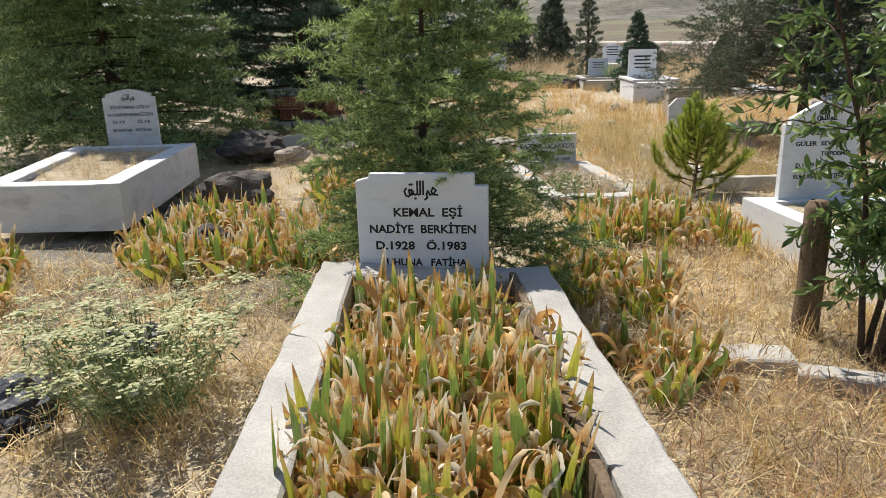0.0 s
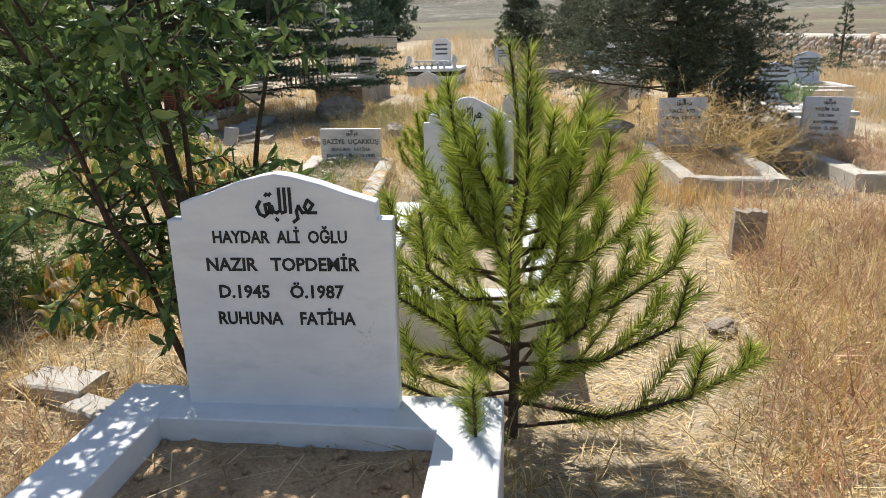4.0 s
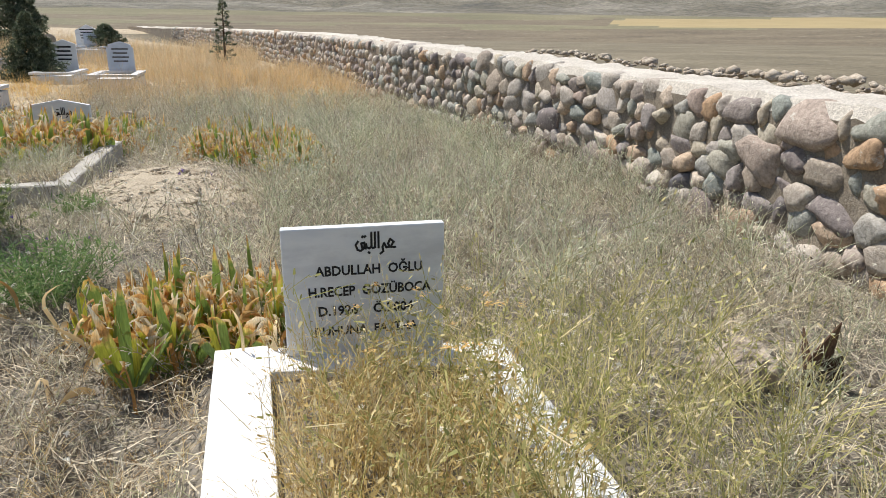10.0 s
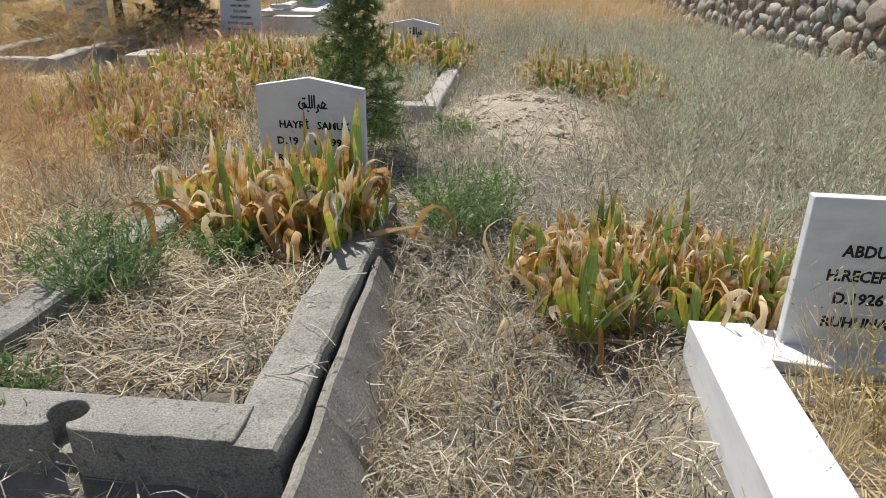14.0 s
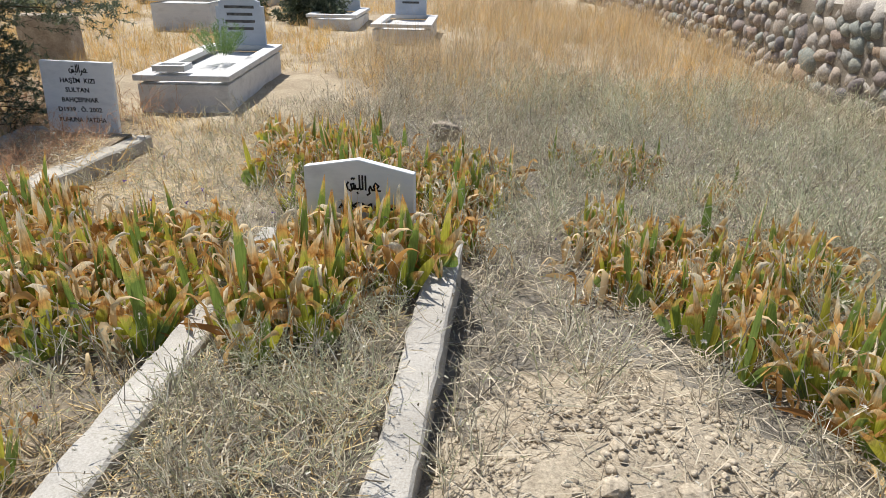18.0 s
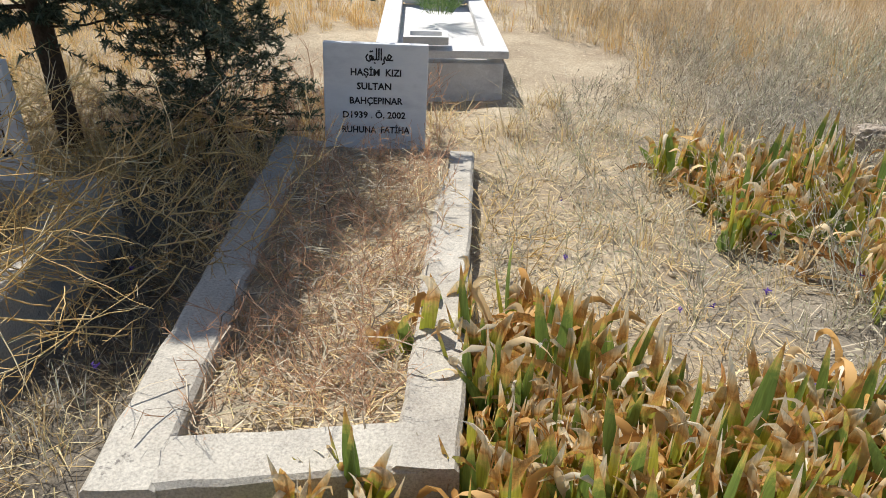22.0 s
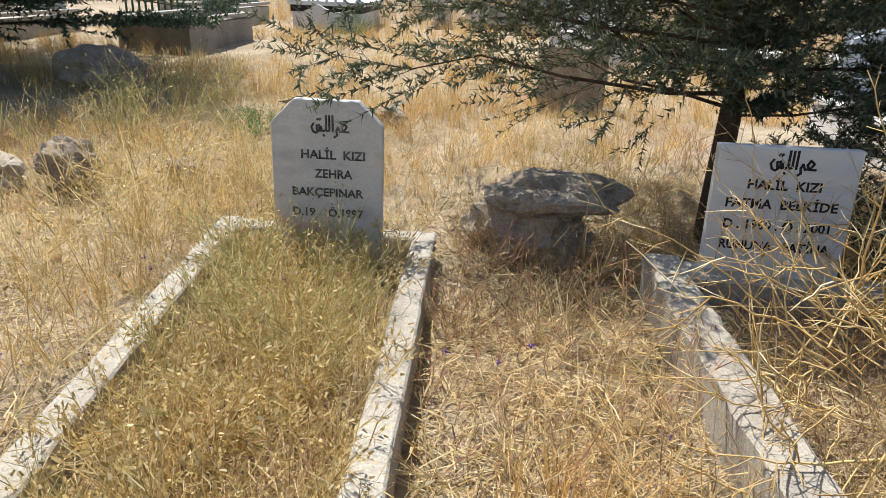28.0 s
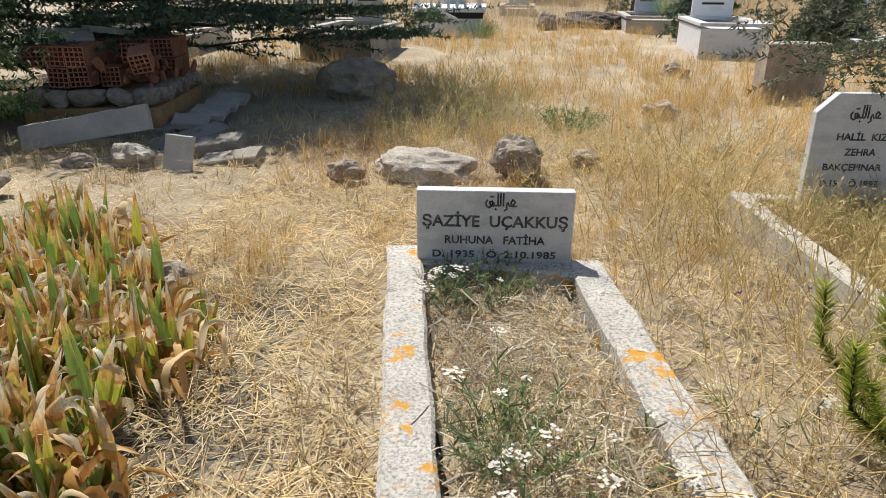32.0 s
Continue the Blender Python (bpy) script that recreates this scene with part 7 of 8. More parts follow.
slim = [twiggy(R, 0.62, 3, 4, 0.0036, 0.2, 0.006, 2) for _ in range(8)]
rows = np.concatenate([spots(0.3, 1.6, 5.7, 9.0, 150, R, (0.7, 1.5), 0.15), spots(4.3, 7.0, 1.6, 5.2, 120, R, (0.6, 1.2), 0.2), spots(-2.0, 1.0, 9.2, 12.0, 90, R, (0.5, 0.9), 0.2), spots(2.3, 3.3, 8.6, 11, 40, R, (0.6, 1.0), 0.2), quad_spots([(11.4, 2.3), (11.8, 2.34), (12.0, 0.6), (11.6, 0.55)], 60, R, (0.5, 0.9), 0.25)])
stuff("tall_golden_stems", scattered(slim, rows, R), M_YELLOWWEED, "tall thin golden-tan dry stems", "weeds")

tang = [twiggy(R, 0.3, 3, 4, 0.005, 0.75, 0.0, 1) for _ in range(8)]
rows = np.concatenate([spots(4.0, 8.0, 0.3, 6.0, 700, R, (0.6, 1.2), 0.6), spots(0.3, 2.2, -1.0, 3.6, 420, R, (0.4, 0.9), 0.6), spots(-4.0, -0.9, -1.5, 2.6, 420, R, (0.4, 0.8), 0.6), spots(2.2, 3.4, 6.0, 11, 300, R, (0.5, 1.0), 0.6), spots(-2.5, 3.0, 8.8, 13, 420, R, (0.5, 1.0), 0.6), quad_spots(BEDS[8][0], 60, R, (0.3, 0.5), 0.6), quad_spots(BEDS[10][0], 90, R, (0.3, 0.6), 0.6), spots(9.7, 11.3, 0.2, 2.7, 250, R, (0.4, 0.8), 0.6)])
stuff("straw_tangle", scattered(tang, rows, R), M_STRAW, "matted dry straw-coloured weeds", "weeds")

low = [twiggy(R, 0.2, 4, 4, 0.0046, 0.85, 0.0, 1) for _ in range(8)]
rows = np.concatenate([spots(0.3, 2.2, -1.2, 3.8, 520, R, (0.6, 1.2), 0.5), spots(-4.0, -0.9, -1.5, 2.6, 300, R, (0.5, 1.0), 0.5), spots(4.2, 8.0, 0.2, 6.2, 600, R, (0.5, 1.1), 0.5), spots(9.6, 11.4, 0.0, 3.0, 300, R, (0.6, 1.2), 0.5), spots(2.3, 3.4, 6.0, 9.5, 160, R, (0.6, 1.1), 0.5), spots(4.4, 5.2, 6.8, 9.5, 130, R, (0.6, 1.1), 0.5), quad_spots(BEDS[8][0], 150, R, (0.5, 1.0), 0.5), spots(2.9, 3.9, 5.9, 8.2, 140, R, (0.6, 1.1), 0.5)])
stuff("brown_low_weeds", scattered(low, rows, R), M_BROWNWEED, "low tangled brown dead weeds", "weeds")

# grey dry weeds towards the wall
greyw = [twiggy(R, 0.33, 4, 3, 0.005, 0.55, 0.008, 1) for _ in range(8)]
rows = np.concatenate([
    spots(7.6, 14.7, 3.0, 7.2, 950, R, (0.6, 1.35), 0.3, where=bare_mound), spots(9.9, 14.9, -1.0, 3.2, 1100, R, (0.4, 0.95), 0.45), spots(6.2, 7.9, 4.2, 8.2, 150, R, (0.5, 0.8), 0.4),
    quad_spots(BEDS[6][0], 190, R, (0.55, 0.95), 0.3), quad_spots(BEDS[4][0], 70, R, (0.3, 0.55), 0.4), quad_spots(BEDS[10][0], 150, R, (0.3, 0.6), 0.4),
    spots(6.3, 7.6, 8.3, 11.5, 180, R, (0.6, 1.0), 0.3), spots(4.3, 5.3, 6.8, 9.3, 90, R, (0.4, 0.8), 0.4), spots(7.0, 9.5, -0.5, 3.2, 200, R, (0.4, 0.7), 0.4), spots(-2.2, 2.0, 8.5, 11.5, 120, R, (0.5, 0.9), 0.3)])
thin = [twiggy(R, 0.34, 4, 4, 0.0042, 0.5, 0.008, 1) for _ in range(8)]
beyond = spots(7.6, 14.7, 7.2, 13.5, 1300, R, (0.7, 1.4), 0.3)
stuff("far_grey_weeds", scattered(thin, beyond, R), M_GREYWEED, "dry grey weeds beyond the overgrown kerb", "weeds")
stuff("grey_weeds", scattered(greyw, rows, R), M_GREYWEED, "dry grey weeds and thin stems near the wall", "weeds")

# grey-green scrub
sage = [twiggy(R, 0.48, 6, 5, 0.0048, 0.45, 0.009, 1) for _ in range(6)]
rows = np.concatenate([spots(11.0, 14.5, 3.0, 9.5, 260, R, (0.75, 1.3), 0.2), spots(8.8, 13.5, 8.6, 13.5, 300, R, (0.7, 1.1), 0.2), quad_spots(BEDS[6][0], 40, R, (0.5, 0.8), 0.2), spots(12.8, 14.6, 1.0, 4.0, 40, R, (0.5, 0.9), 0.2)])
ochre = [twiggy(R, 0.42, 5, 5, 0.0045, 0.45, 0.008, 1) for _ in range(6)]
tan_rows = np.concatenate([spots(10.8, 14.6, 2.6, 9.5, 420, R, (0.7, 1.2), 0.3), spots(7.4, 12.8, 9.5, 14, 380, R, (0.7, 1.2), 0.3), spots(6.4, 9.5, 10.5, 16, 260, R, (0.7, 1.1), 0.3)])
stuff("tan_weeds", scattered(ochre, tan_rows, R), M_THATCH, "pale tan seeding weeds between scrub and wall", "weeds")
stuff("grey_green_scrub", scattered(sage, rows, R), M_SAGE, "grey-green scrub between the graves and the wall", "scrub")

# yellow-green weeds in two kerbs
yg = [twiggy(R, 0.52, 4, 6, 0.0042, 0.3, 0.009, 1) for _ in range(6)]
rows = np.concatenate([quad_spots([(11.5, 2.35), (12.3, 2.38), (12.6, 0.3), (11.7, 0.3)], 60, R, (0.7, 1.3), 0.25), spots(12.2, 13.5, -0.2, 2.5, 90, R, (0.7, 1.25), 0.3), quad_spots([(1.3, 8.4), (1.95, 8.55), (2.3, 7.5), (1.6, 7.3)], 34, R, (0.6, 0.95), 0.2), quad_spots(BEDS[9][0], 55, R, (0.35, 0.7), 0.3), spots(-1.6, -0.6, 9.2, 11.8, 40, R, (0.6, 1.1), 0.2), spots(-2.2, -1.0, 10.5, 12.5, 24, R, (0.8, 1.3), 0.2)])
stalk = [twiggy(R, 0.85, 3, 5, 0.003, 0.22, 0.008, 2) for _ in range(6)]
stalk_rows = quad_spots([(12.1, 2.25), (12.8, 2.3), (12.9, 1.1), (12.15, 1.0)], 34, R, (0.75, 1.15), 0.15)
stuff("tall_green_stalks", scattered(stalk, stalk_rows, R), M_YGREEN, "tall thin yellow-green flowering stalks beside a kerb", "weeds")
stuff("yellow_green_weeds", scattered(yg, rows, R), M_YGREEN, "tall yellow-green seeding weeds in and beside the kerbs", "weeds")
oat = [blades(22, R, 0.06, 0.2, 0.42, 0.35, 0.003) for _ in range(6)]
rows = np.concatenate([quad_spots([(11.36, 2.3), (12.0, 2.36), (12.2, 0.9), (11.6, 0.85)], 60, R, (0.6, 1.0), 0.25), quad_spots(BEDS[9][0], 110, R, (0.5, 0.95), 0.25), quad_spots(BEDS[1][0], 60, R, (0.3, 0.6), 0.3), quad_spots(BEDS[8][0], 40, R, (0.3, 0.6), 0.3)])
heap = [twiggy(R, 0.32, 4, 5, 0.0046, 0.45, 0.010, 2) for _ in range(6)]
hr = np.concatenate([quad_spots([(11.5, 2.35), (12.3, 2.38), (12.6, 0.3), (11.7, 0.3)], 70, R, (0.8, 1.3), 0.3), quad_spots(BEDS[9][0], 210, R, (0.6, 1.05), 0.3), spots(-0.4, 1.2, 8.6, 10.5, 60, R, (0.5, 1.0), 0.3), spots(4.3, 7.6, 1.0, 5.4, 170, R, (0.5, 1.0), 0.5)])
stuff("golden_weeds", scattered(heap, hr, R), M_YELLOWWEED, "dense golden seeding weeds in a kerb and by the path", "weeds")
stuff("oat_grass", scattered(oat, rows, R), M_STRAW, "straw-coloured wild oats inside the kerbs")


def herb(x, y, z, r, h, stems, label, seed, material=None, leafy=0.016):
    """A soft green herb: thin stems with many tiny leaves."""
    rg = np.random.default_rng(seed)
    th = empty("green_herb", Matrix.Translation((x, y, z)), label, "herb", "green herbs")
    a, b, w = [], [], []
    sa, sb = [], []
    for _ in range(stems):
        an, rr = rg.uniform(0, 6.28), r * math.sqrt(rg.uniform())
        p = np.array([0.35 * rr * math.cos(an), 0.35 * rr * math.sin(an), -0.01])
        e = np.array([rr * math.cos(an), rr * math.sin(an), h * rg.uniform(0.65, 1.0) * (1 - 0.35 * (rr / r) ** 2)])
        sa.append(p), sb.append(e)
        for _ in range(26):
            t = rg.uniform(0.15, 1.02)
            q = p + (e - p) * t
            d = rg.normal(0, 1, 3) + np.array([0, 0, 0.5])
            d /= np.linalg.norm(d)
            a.append(q), b.append(q + d * rg.uniform(0.02, 0.055)), w.append(leafy * rg.uniform(0.2, 0.5))
    v, f = ribbons(np.array(a), np.array(b), np.array(w), rg)
    sv, sf = ribbons(np.array(sa), np.array(sb), np.full(len(sa), 0.004), rg)
    tagged(child("stem_growth", mesh_of("stem_growth", sv, sf, M_UMBEL), th, None, "thin pale green stems"), "", "", "", "stuff")
    tagged(child("leaf_growth", mesh_of("leaf_growth", v, f, material or M_HERB), th), "", "", "", "stuff")
    return th


herb(10.03, 3.62, -0.12, 0.42, 0.40, 130, "rounded feathery green herb beside a concrete kerb", 61)
herb(8.66, 2.42, -0.08, 0.36, 0.42, 100, "loose feathery green herb growing in a kerb", 62)
herb(9.0, 2.85, -0.08, 0.25, 0.22, 60, "low green herb at the foot of irises", 63)
herb(8.75, 1.6, -0.08, 0.3, 0.12, 50, "low creeping green herb at a kerb's foot", 64)
herb(5.45, 12.6, 0.42, 0.36, 0.42, 90, "green weeds growing in a raised marble grave", 65)
herb(-3.2, 19.8, 0.05, 0.55, 0.5, 90, "green shrub beside the white tomb", 66)
herb(0.9, 23.3, 0.5, 0.55, 0.5, 90, "leafy green plant in a distant grave", 67)
herb(2.5, 3.6, 0.28, 0.3, 0.06, 50, "low fleshy green weeds in the white kerb", 68)
herb(2.35, 4.1, 0.28, 0.22, 0.07, 40, "low green weeds before a headstone", 69)
herb(-0.15, 7.0, 0.03, 0.3, 0.2, 50, "small green weeds at a wide headstone's foot", 70, M_UMBEL)
herb(0.2, 5.9, 0.03, 0.3, 0.25, 40, "pale green weeds in the lichened kerb", 71, M_UMBEL)
herb(-0.15, 11.0, -0.02, 0.4, 0.3, 70, "green weeds among golden grass", 72)
herb(8.6, 5.35, -0.2, 0.4, 0.25, 70, "bright green herb before a pale kerb", 73)
herb(9.6, 5.45, -0.08, 0.25, 0.2, 50, "bright green herb beside an earth mound", 74)


def umbels(x, y, z, r, h, heads, label, seed, material, size=0.035, stem=M_UMBEL):
    """A plant of thin rays that carry flat flower heads."""
    rg = np.random.default_rng(seed)
    th = empty("umbel_plant", Matrix.Translation((x, y, z)), label, "flower", "umbel plants")
    a, b, w = [], [], []
    discs = []
    for _ in range(heads):
        an, rr = rg.uniform(0, 6.28), r * math.sqrt(rg.uniform())
        e = np.array([rr * math.cos(an), rr * math.sin(an), h * rg.uniform(0.5, 1.0)])
        p = np.array([0.3 * e[0], 0.3 * e[1], -0.01])
        a.append(p), b.append(e), w.append(0.004)
        for _ in range(9):
            t = rg.uniform(0.1, 0.9)
            q = p + (e - p) * t
            d = rg.normal(0, 1, 3)
            d /= np.linalg.norm(d)
            a.append(q), b.append(q + d * rg.uniform(0.03, 0.08)), w.append(0.008)
        s = size * rg.uniform(0.6, 1.3)
        for _ in range(18):
            t = rg.normal(0, 0.5, 2) * s
            c = e + np.array([t[0], t[1], rg.normal(0.004, 0.003)])
            k = s * 0.22
            discs.append(np.array([c + [k, 0, 0], c + [0, k, 0.001], c + [-k, 0, 0], c + [0, -k, 0.001]]))
    v, f = ribbons(np.array(a), np.array(b), np.array(w), rg)
    child("stem_growth", mesh_of("stem_growth", v, f, stem), th)
    dv = np.concatenate(discs)
    df = (np.array([[0, 1, 2], [0, 2, 3]])[None] + np.arange(len(discs))[:, None, None] * 4).reshape(-1, 3)
    tagged(child("flower_growth", mesh_of("flower_growth", dv, df, material), th), "", "", "", "stuff")


umbels(-1.45, 0.62, 0.06, 0.5, 0.58, 210, "spreading pale green umbel plant in dry grass", 81, M_UMBELHEAD, 0.05)
for k, (x, y, n) in enumerate([(0.35, 5.55, 7), (0.1, 6.1, 4), (0.55, 5.9, 4), (-0.2, 6.85, 9), (0.7, 5.5, 3), (1.0, 6.3, 3), (0.2, 5.35, 8)]):
    umbels(x, y, 0.03, 0.22, 0.24, n, "low plant with small white flower heads in a kerb", 90 + k, M_PETAL, 0.034)
umbels(8.0, 5.2, -0.08, 0.3, 0.3, 14, "thin plant with small white flower heads", 97, M_PETAL, 0.014, M_GREYWEED)
umbels(12.2, 1.6, -0.06, 0.5, 0.55, 26, "tall thin weed with tiny pale flowers", 98, M_PETAL, 0.012, M_YGREEN)
umbels(12.05, 2.0, -0.06, 0.4, 0.62, 18, "tall thin weed with round dry seed heads", 99, M_GOLD, 0.02, M_YGREEN)

# violet larkspur dots
rows = np.concatenate([spots(6.5, 11.5, 4.0, 9.5, 46, R, (0.8, 1.2)), spots(1.0, 5.2, 6.2, 8.8, 30, R, (0.8, 1.2), beds=True)])
rows[:, 2] += R.uniform(0.06, 0.2, len(rows))
dot = ribbons(R.normal(0, 0.004, (7, 3)), R.normal(0, 0.008, (7, 3)), np.full(7, 0.007), R)
stuff("violet_flowers", scattered([dot], rows, R), M_VIOLET, "tiny violet flowers among the weeds", "flowers")

rows = np.concatenate([spots(9.9, 14.4, 0.0, 10, 700, R, (0.6, 1.3)), spots(6.3, 9.9, 4.2, 9.5, 160, R, (0.6, 1.2), beds=True)])
rows[:, 2] += R.uniform(0.15, 0.5, len(rows))
puff = ribbons(R.normal(0, 0.003, (9, 3)), R.normal(0, 0.006, (9, 3)), np.full(9, 0.005), R)
stuff("pale_seed_heads", scattered([puff], rows, R), M_PETAL, "tiny pale seed heads on thin weeds", "flowers")

# clods and pebbles
pebbles = []
for k in range(6):
    bm = rock_bm(1.0, k + 120, (1, 0.8, 0.6), 0.4, 1)
    bm.verts.index_update()
    pebbles.append((np.array([tuple(v.co) for v in bm.verts]) - (0, 0, 0.15), np.array([[v.index for v in f.verts] for f in bm.faces])))
    bm.free()
mr = np.random.default_rng(7)
n = 6500
an, rad = mr.uniform(0, 6.28, n), np.sqrt(mr.uniform(0, 1, n))
xy = np.stack([10.02 + 0.95 * rad * np.cos(an), 6.1 + 1.2 * rad * np.sin(an)], 1)
xy = xy[free(xy) & ~in_bed(xy)]
rows = np.stack([xy[:, 0], xy[:, 1], gz(xy[:, 0], xy[:, 1]), 0.006 + 0.05 * mr.uniform(0, 1, len(xy)) ** 6, mr.uniform(0, 6.28, len(xy)), np.abs(mr.normal(0, 0.3, len(xy)))], 1)
clods = []
for k in range(10):
    bm = cobble_bm(k + 150, 2 if k < 4 else 1)
    bm.verts.index_update()
    squash = np.array([1.0, mr.uniform(0.6, 1.0), mr.uniform(0.4, 0.75)])
    clods.append((np.array([tuple(v.co) for v in bm.verts]) * squash + (0, 0, 0.05), np.array([[v.index for v in f.verts] for f in bm.faces])))
    bm.free()
stuff("earth_clods", scattered(clods, rows, mr), M_CLOD, "pale clods and stones of a fresh earth mound", "earth")
for k in range(14):
    a, q = mr.uniform(0, 6.28), math.sqrt(mr.uniform(0.05, 1))
    x, y = 10.05 + 0.8 * q * math.cos(a), 6.0 + 1.0 * q * math.sin(a)
    rock(x, y, float(gz(x, y)) - 0.02, mr.uniform(0.06, 0.12), (1, 0.8, 0.55), 300 + k, M_CLOD, "small angular stone on the earth mound", mr.uniform(0, 360), (0, 0), 0.3, 3)
bx = mr.uniform(-3, 24, 1800)
bank = np.stack([18.9 - 0.12 * bx + mr.normal(0, 0.7, 1800), bx], 1)
rows = np.stack([bank[:, 0], bank[:, 1], gz(bank[:, 0], bank[:, 1]) - 0.03, 0.05 + 0.24 * mr.uniform(0, 1, 1800) ** 3, mr.uniform(0, 6.28, 1800), np.zeros(1800)], 1)
stuff("rubble_bank", scattered(pebbles, rows, mr), M_ROCK, "low bank of loose rubble beyond the wall", "rubble")
rows = spots(-4, 14.5, -2.5, 11, 1500, mr, (0.01, 0.01))
rows[:, 3] = 0.01 + 0.04 * mr.uniform(0, 1, len(rows)) ** 4
stuff("pebbles", scattered(pebbles, rows, mr), M_MOUND, "scattered pale pebbles on the dry ground", "pebbles")
rows = quad_spots(BEDS[2][0], 1300, mr)
rows[:, 3] = 0.005 + 0.034 * mr.uniform(0, 1, len(rows)) ** 3.5
stuff("earth_crumbs", scattered(pebbles, rows, mr), M_BARE, "brown earth crumbs inside the white kerb", "earth")

# ---- irises ----


def sword(length, width, ang, bend, twist, rg, curl=0.0, kink=0.0, at=5, dry=0.0):
    """One keeled sword leaf in a fan: leans by ang in the fan's plane, bends by bend, breaks over by kink at a step and hangs; UV v along it, past 1 where withered."""
    n = 10
    vs, uv = [], []
    p = np.array([0.0, 0.0, -0.01])
    a = ang
    off = 0.0
    keel = rg.uniform(0.15, 0.45) * rg.choice((-1, 1))
    for k in range(n + 1):
        t = k / n
        w = width * (0.72 + 0.75 * t - 0.5 * t * t) / 2 * (1 - (max(0, t - 0.5) / 0.5) ** 1.6 * 0.97)
        if kink and k > at:
            w *= 0.9 + rg.normal(0, 0.1)
        side = np.array([math.cos(a) * math.cos(twist), math.sin(twist), -math.sin(a) * math.cos(twist)])
        way = np.array([math.sin(a), 0.0, math.cos(a)])
        out = np.cross(side, way) * keel * (1.6 if kink and k > at else 1.0)
        vs += [p - side * w, p + out * w, p + side * w]
        v = t * (1 - dry) + dry
        if kink and k >= at:
            v = max(v, 0.84) + 0.3 * (t - at / n)
        uv += [(0, v), (0.5, v), (1, v)]
        a += bend / n
        if kink and k in (at, at + 1, at + 2):
            a += kink / 3
        elif kink and k > at + 2:
            a += rg.normal(0.2 * np.sign(kink), 0.25)
            twist += rg.normal(0, 0.4)
        off += curl / n * t
        twist += curl * 0.5 / n
        p = p + np.array([math.sin(a), off, math.cos(a)]) * length / n * (0.62 if kink and k > at else 1)
    f = [[3 * k + c for c in q] for k in range(n) for q in ((0, 1, 4), (0, 4, 3), (1, 2, 5), (1, 5, 4))]
    return np.array(vs), np.array(f), np.array(uv)


def turned(piece, an, dx, dy):
    v, f, u = piece
    c, s = math.cos(an), math.sin(an)
    return np.stack([v[:, 0] * c - v[:, 1] * s + dx, v[:, 0] * s + v[:, 1] * c + dy, v[:, 2]], 1), f, u


def iris(seed):
    rg = np.random.default_rng(seed)
    th = empty("iris", Matrix.Translation((0, -40, -10)), "clump of irises with green leaves and rusty withered tips", "iris", "iris clumps")
    for fan in range(6):
        an, dx, dy = rg.uniform(0, 3.14), rg.normal(0, 0.09), rg.normal(0, 0.09)
        k = int(rg.integers(5, 8))
        leaves = []
        for i in range(k):
            s = (i / (k - 1) - 0.5) * 2
            L = rg.uniform(0.29, 0.45) * (1 - 0.3 * abs(s))
            fold = rg.choice((-1, 1)) * rg.uniform(1.5, 2.8) if rg.uniform() < 0.5 else 0
            leaves.append(turned(sword(L, rg.uniform(0.034, 0.052), s * 0.5 + rg.normal(0, 0.1), s * 0.18 + rg.normal(0, 0.12), rg.normal(0, 0.3), rg, rg.normal(0, 0.2), fold, int(rg.integers(5, 8))), an, dx + 0.025 * s * math.cos(an), dy + 0.025 * s * math.sin(an)))
        v, f, u = joined(leaves)
        child("leaf_fan", mesh_of("leaf_fan", v, f, M_IRIS, u, True), th)
    dry = []
    for k in range(30):
        an = rg.uniform(0, 6.28)
        if k < 12:
            piece = sword(rg.uniform(0.2, 0.36), rg.uniform(0.016, 0.034), rg.uniform(0.4, 1.2), rg.uniform(0.6, 1.8), rg.normal(0, 0.6), rg, rg.normal(0, 0.8))
        else:
            piece = sword(rg.uniform(0.28, 0.44), rg.uniform(0.018, 0.042), rg.normal(0, 0.3), rg.normal(0, 0.2), rg.normal(0, 0.7), rg, rg.normal(0, 1.2), rg.uniform(1.4, 3.2), int(rg.integers(3, 7)))
        dry.append(turned(piece, an, rg.normal(0, 0.1), rg.normal(0, 0.1)))
    v, f, u = joined(dry)
    tagged(child("withered_growth", mesh_of("withered_growth", v, f, M_IRISDRY, u), th, None, "curled straw-coloured leaves"), "", "", "", "stuff")
    return th


protos = [iris(200 + k) for k in range(7)]


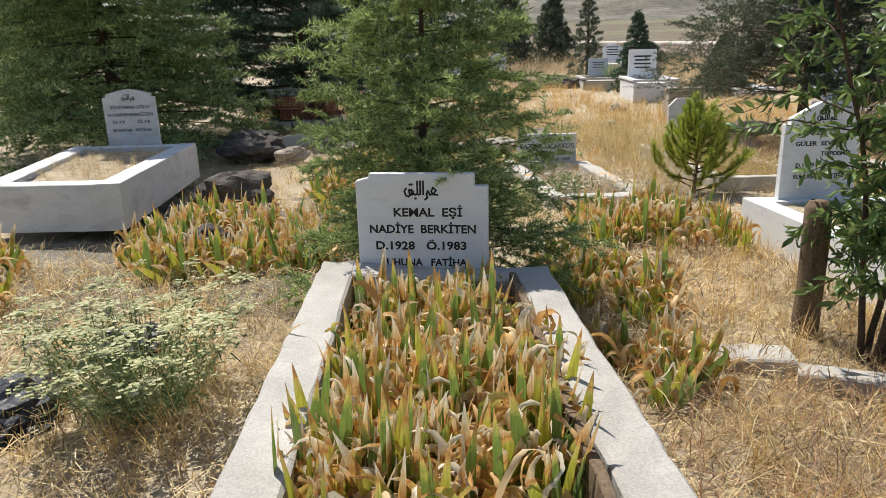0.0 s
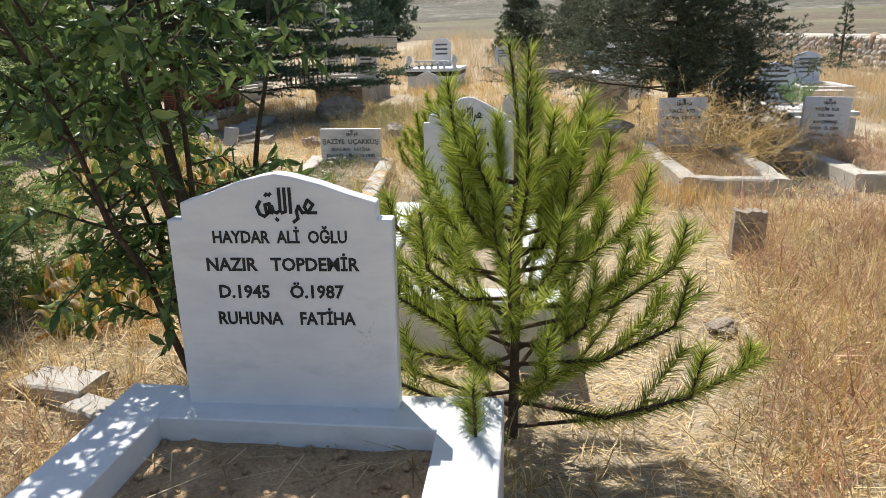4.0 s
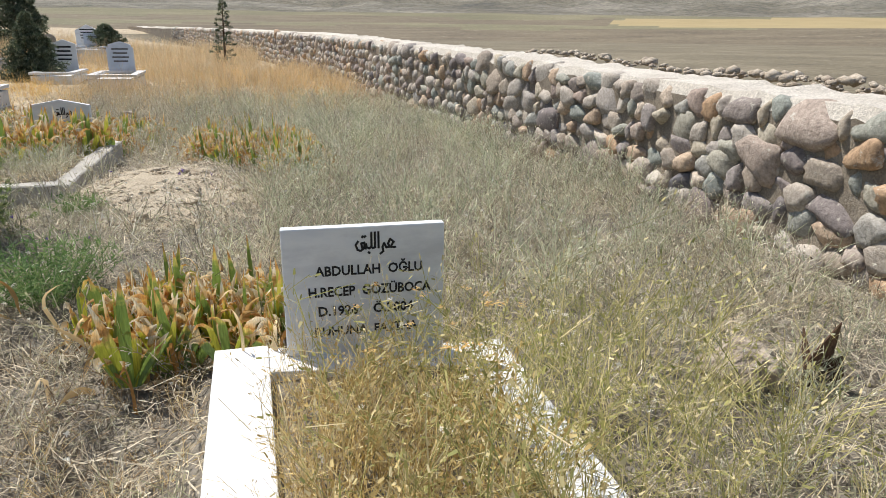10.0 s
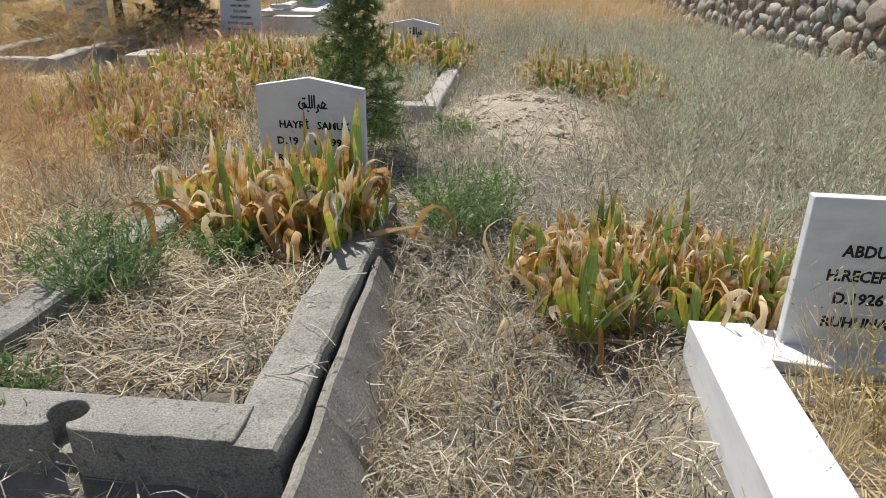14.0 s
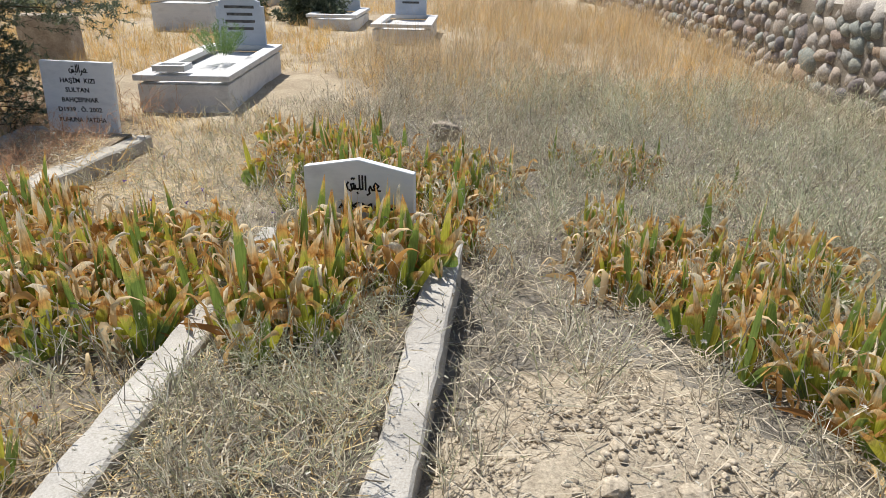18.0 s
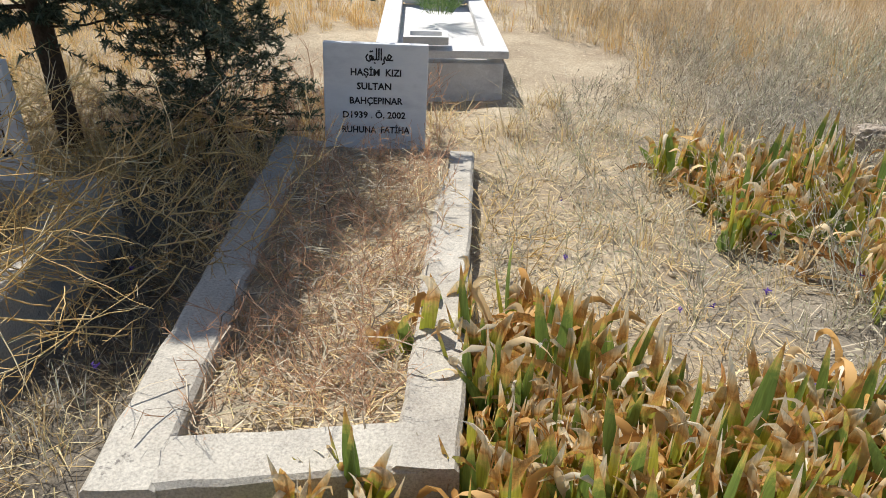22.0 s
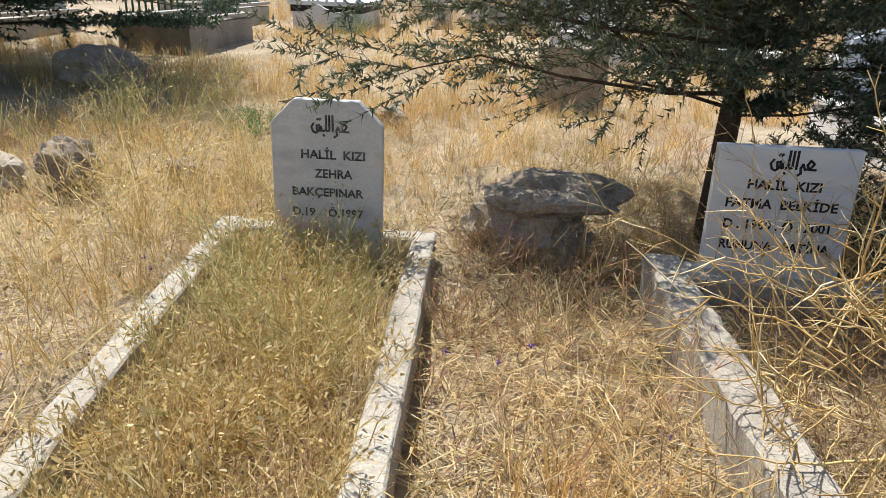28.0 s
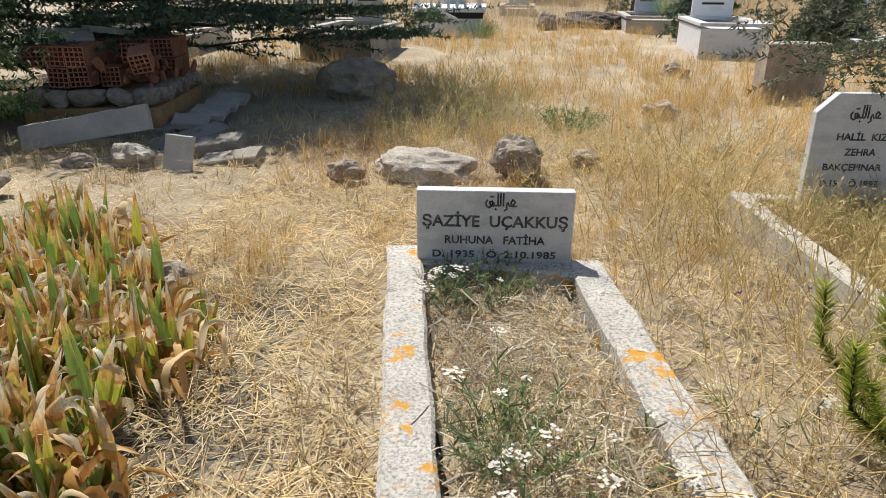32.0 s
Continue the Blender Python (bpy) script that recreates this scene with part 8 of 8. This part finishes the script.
def plant_irises():
    rg = np.random.default_rng(77)
    spotsets = [
        ([(-0.72, 1.32), (0.05, 1.45), (0.62, -0.3), (-0.2, -0.45)], 38, (0.8, 1.05)),
        ([(-3.45, 3.95), (-1.5, 4.1), (-1.35, 2.75), (-2.9, 2.35)], 30, (0.8, 1.15)),
        ([(-4.3, 2.3), (-3.6, 2.4), (-3.3, 1.2), (-4.0, 1.2)], 4, (0.9, 1.2)),
        ([(0.5, 1.6), (0.95, 1.6), (1.05, 0.95), (0.65, 0.95)], 3, (0.8, 1.0)),
        ([(0.3, 2.9), (0.9, 2.95), (0.9, 2.2), (0.4, 2.2)], 5, (0.9, 1.1)),
        ([(0.2, 4.7), (1.6, 4.8), (1.65, 3.7), (0.35, 3.6)], 13, (0.85, 1.1)),
        ([(-2.9, 7.2), (-1.4, 6.7), (-0.8, 5.3), (-2.4, 4.7)], 40, (0.9, 1.2)),
        ([(8.6, 3.62), (9.42, 3.66), (9.45, 3.05), (8.65, 3.0)], 13, (1.2, 1.45)),
        ([(10.45, 3.4), (11.55, 3.3), (11.5, 2.78), (10.6, 2.75)], 12, (0.9, 1.15)),
        ([(8.2, 8.0), (9.0, 8.02), (8.9, 7.1), (8.3, 7.05)], 12, (1.05, 1.3)),
        ([(6.1, 8.3), (7.85, 8.1), (8.05, 6.7), (6.5, 6.5)], 30, (0.8, 1.2)),
        ([(6.2, 6.4), (7.9, 6.5), (7.7, 4.7), (6.4, 4.7)], 18, (0.75, 1.05)),
        ([(7.35, 4.6), (7.95, 4.6), (7.95, 4.0), (7.5, 4.0)], 4, (0.8, 1.05)),
        ([(7.3, 10.3), (9.3, 10.0), (9.3, 8.6), (7.7, 8.5)], 26, (0.85, 1.15)),
        ([(9.9, 8.9), (11.5, 8.7), (11.5, 7.7), (10.2, 7.7)], 15, (0.85, 1.15)),
        ([(10.75, 7.6), (11.25, 7.6), (11.35, 7.0), (10.95, 7.0)], 5, (1.0, 1.25)),
        ([(6.4, 8.3), (6.9, 8.2), (6.9, 7.2), (6.5, 7.2)], 6, (0.8, 1.0)),
        ([(5.85, 7.2), (6.2, 7.28), (6.25, 7.1), (5.9, 7.02)], 2, (0.8, 1.0)),
        ([(0.3, 23.5), (1.3, 23.6), (1.4, 22.8), (0.4, 22.7)], 5, (1.0, 1.3)),
        ([(9.7, 10.8), (11.2, 10.4), (11.4, 9.6), (9.9, 9.8)], 7, (0.7, 0.9)),
    ]
    for corners, n, size in spotsets:
        rows = quad_spots(corners, int(n * 1.2), rg, size)
        rows = rows[free(rows[:, :2], 0.04)]
        for x, y, z, s, turn, lean in rows:
            m = Matrix.Translation((x, y, z)) @ Matrix.Rotation(turn, 4, "Z") @ Matrix.Scale(s * 1.08, 4)
            copy_thing(protos[rg.integers(len(protos))], m)
    for p in protos:
        for c in list(p.children):
            bpy.data.objects.remove(c)
        bpy.data.objects.remove(p)


plant_irises()
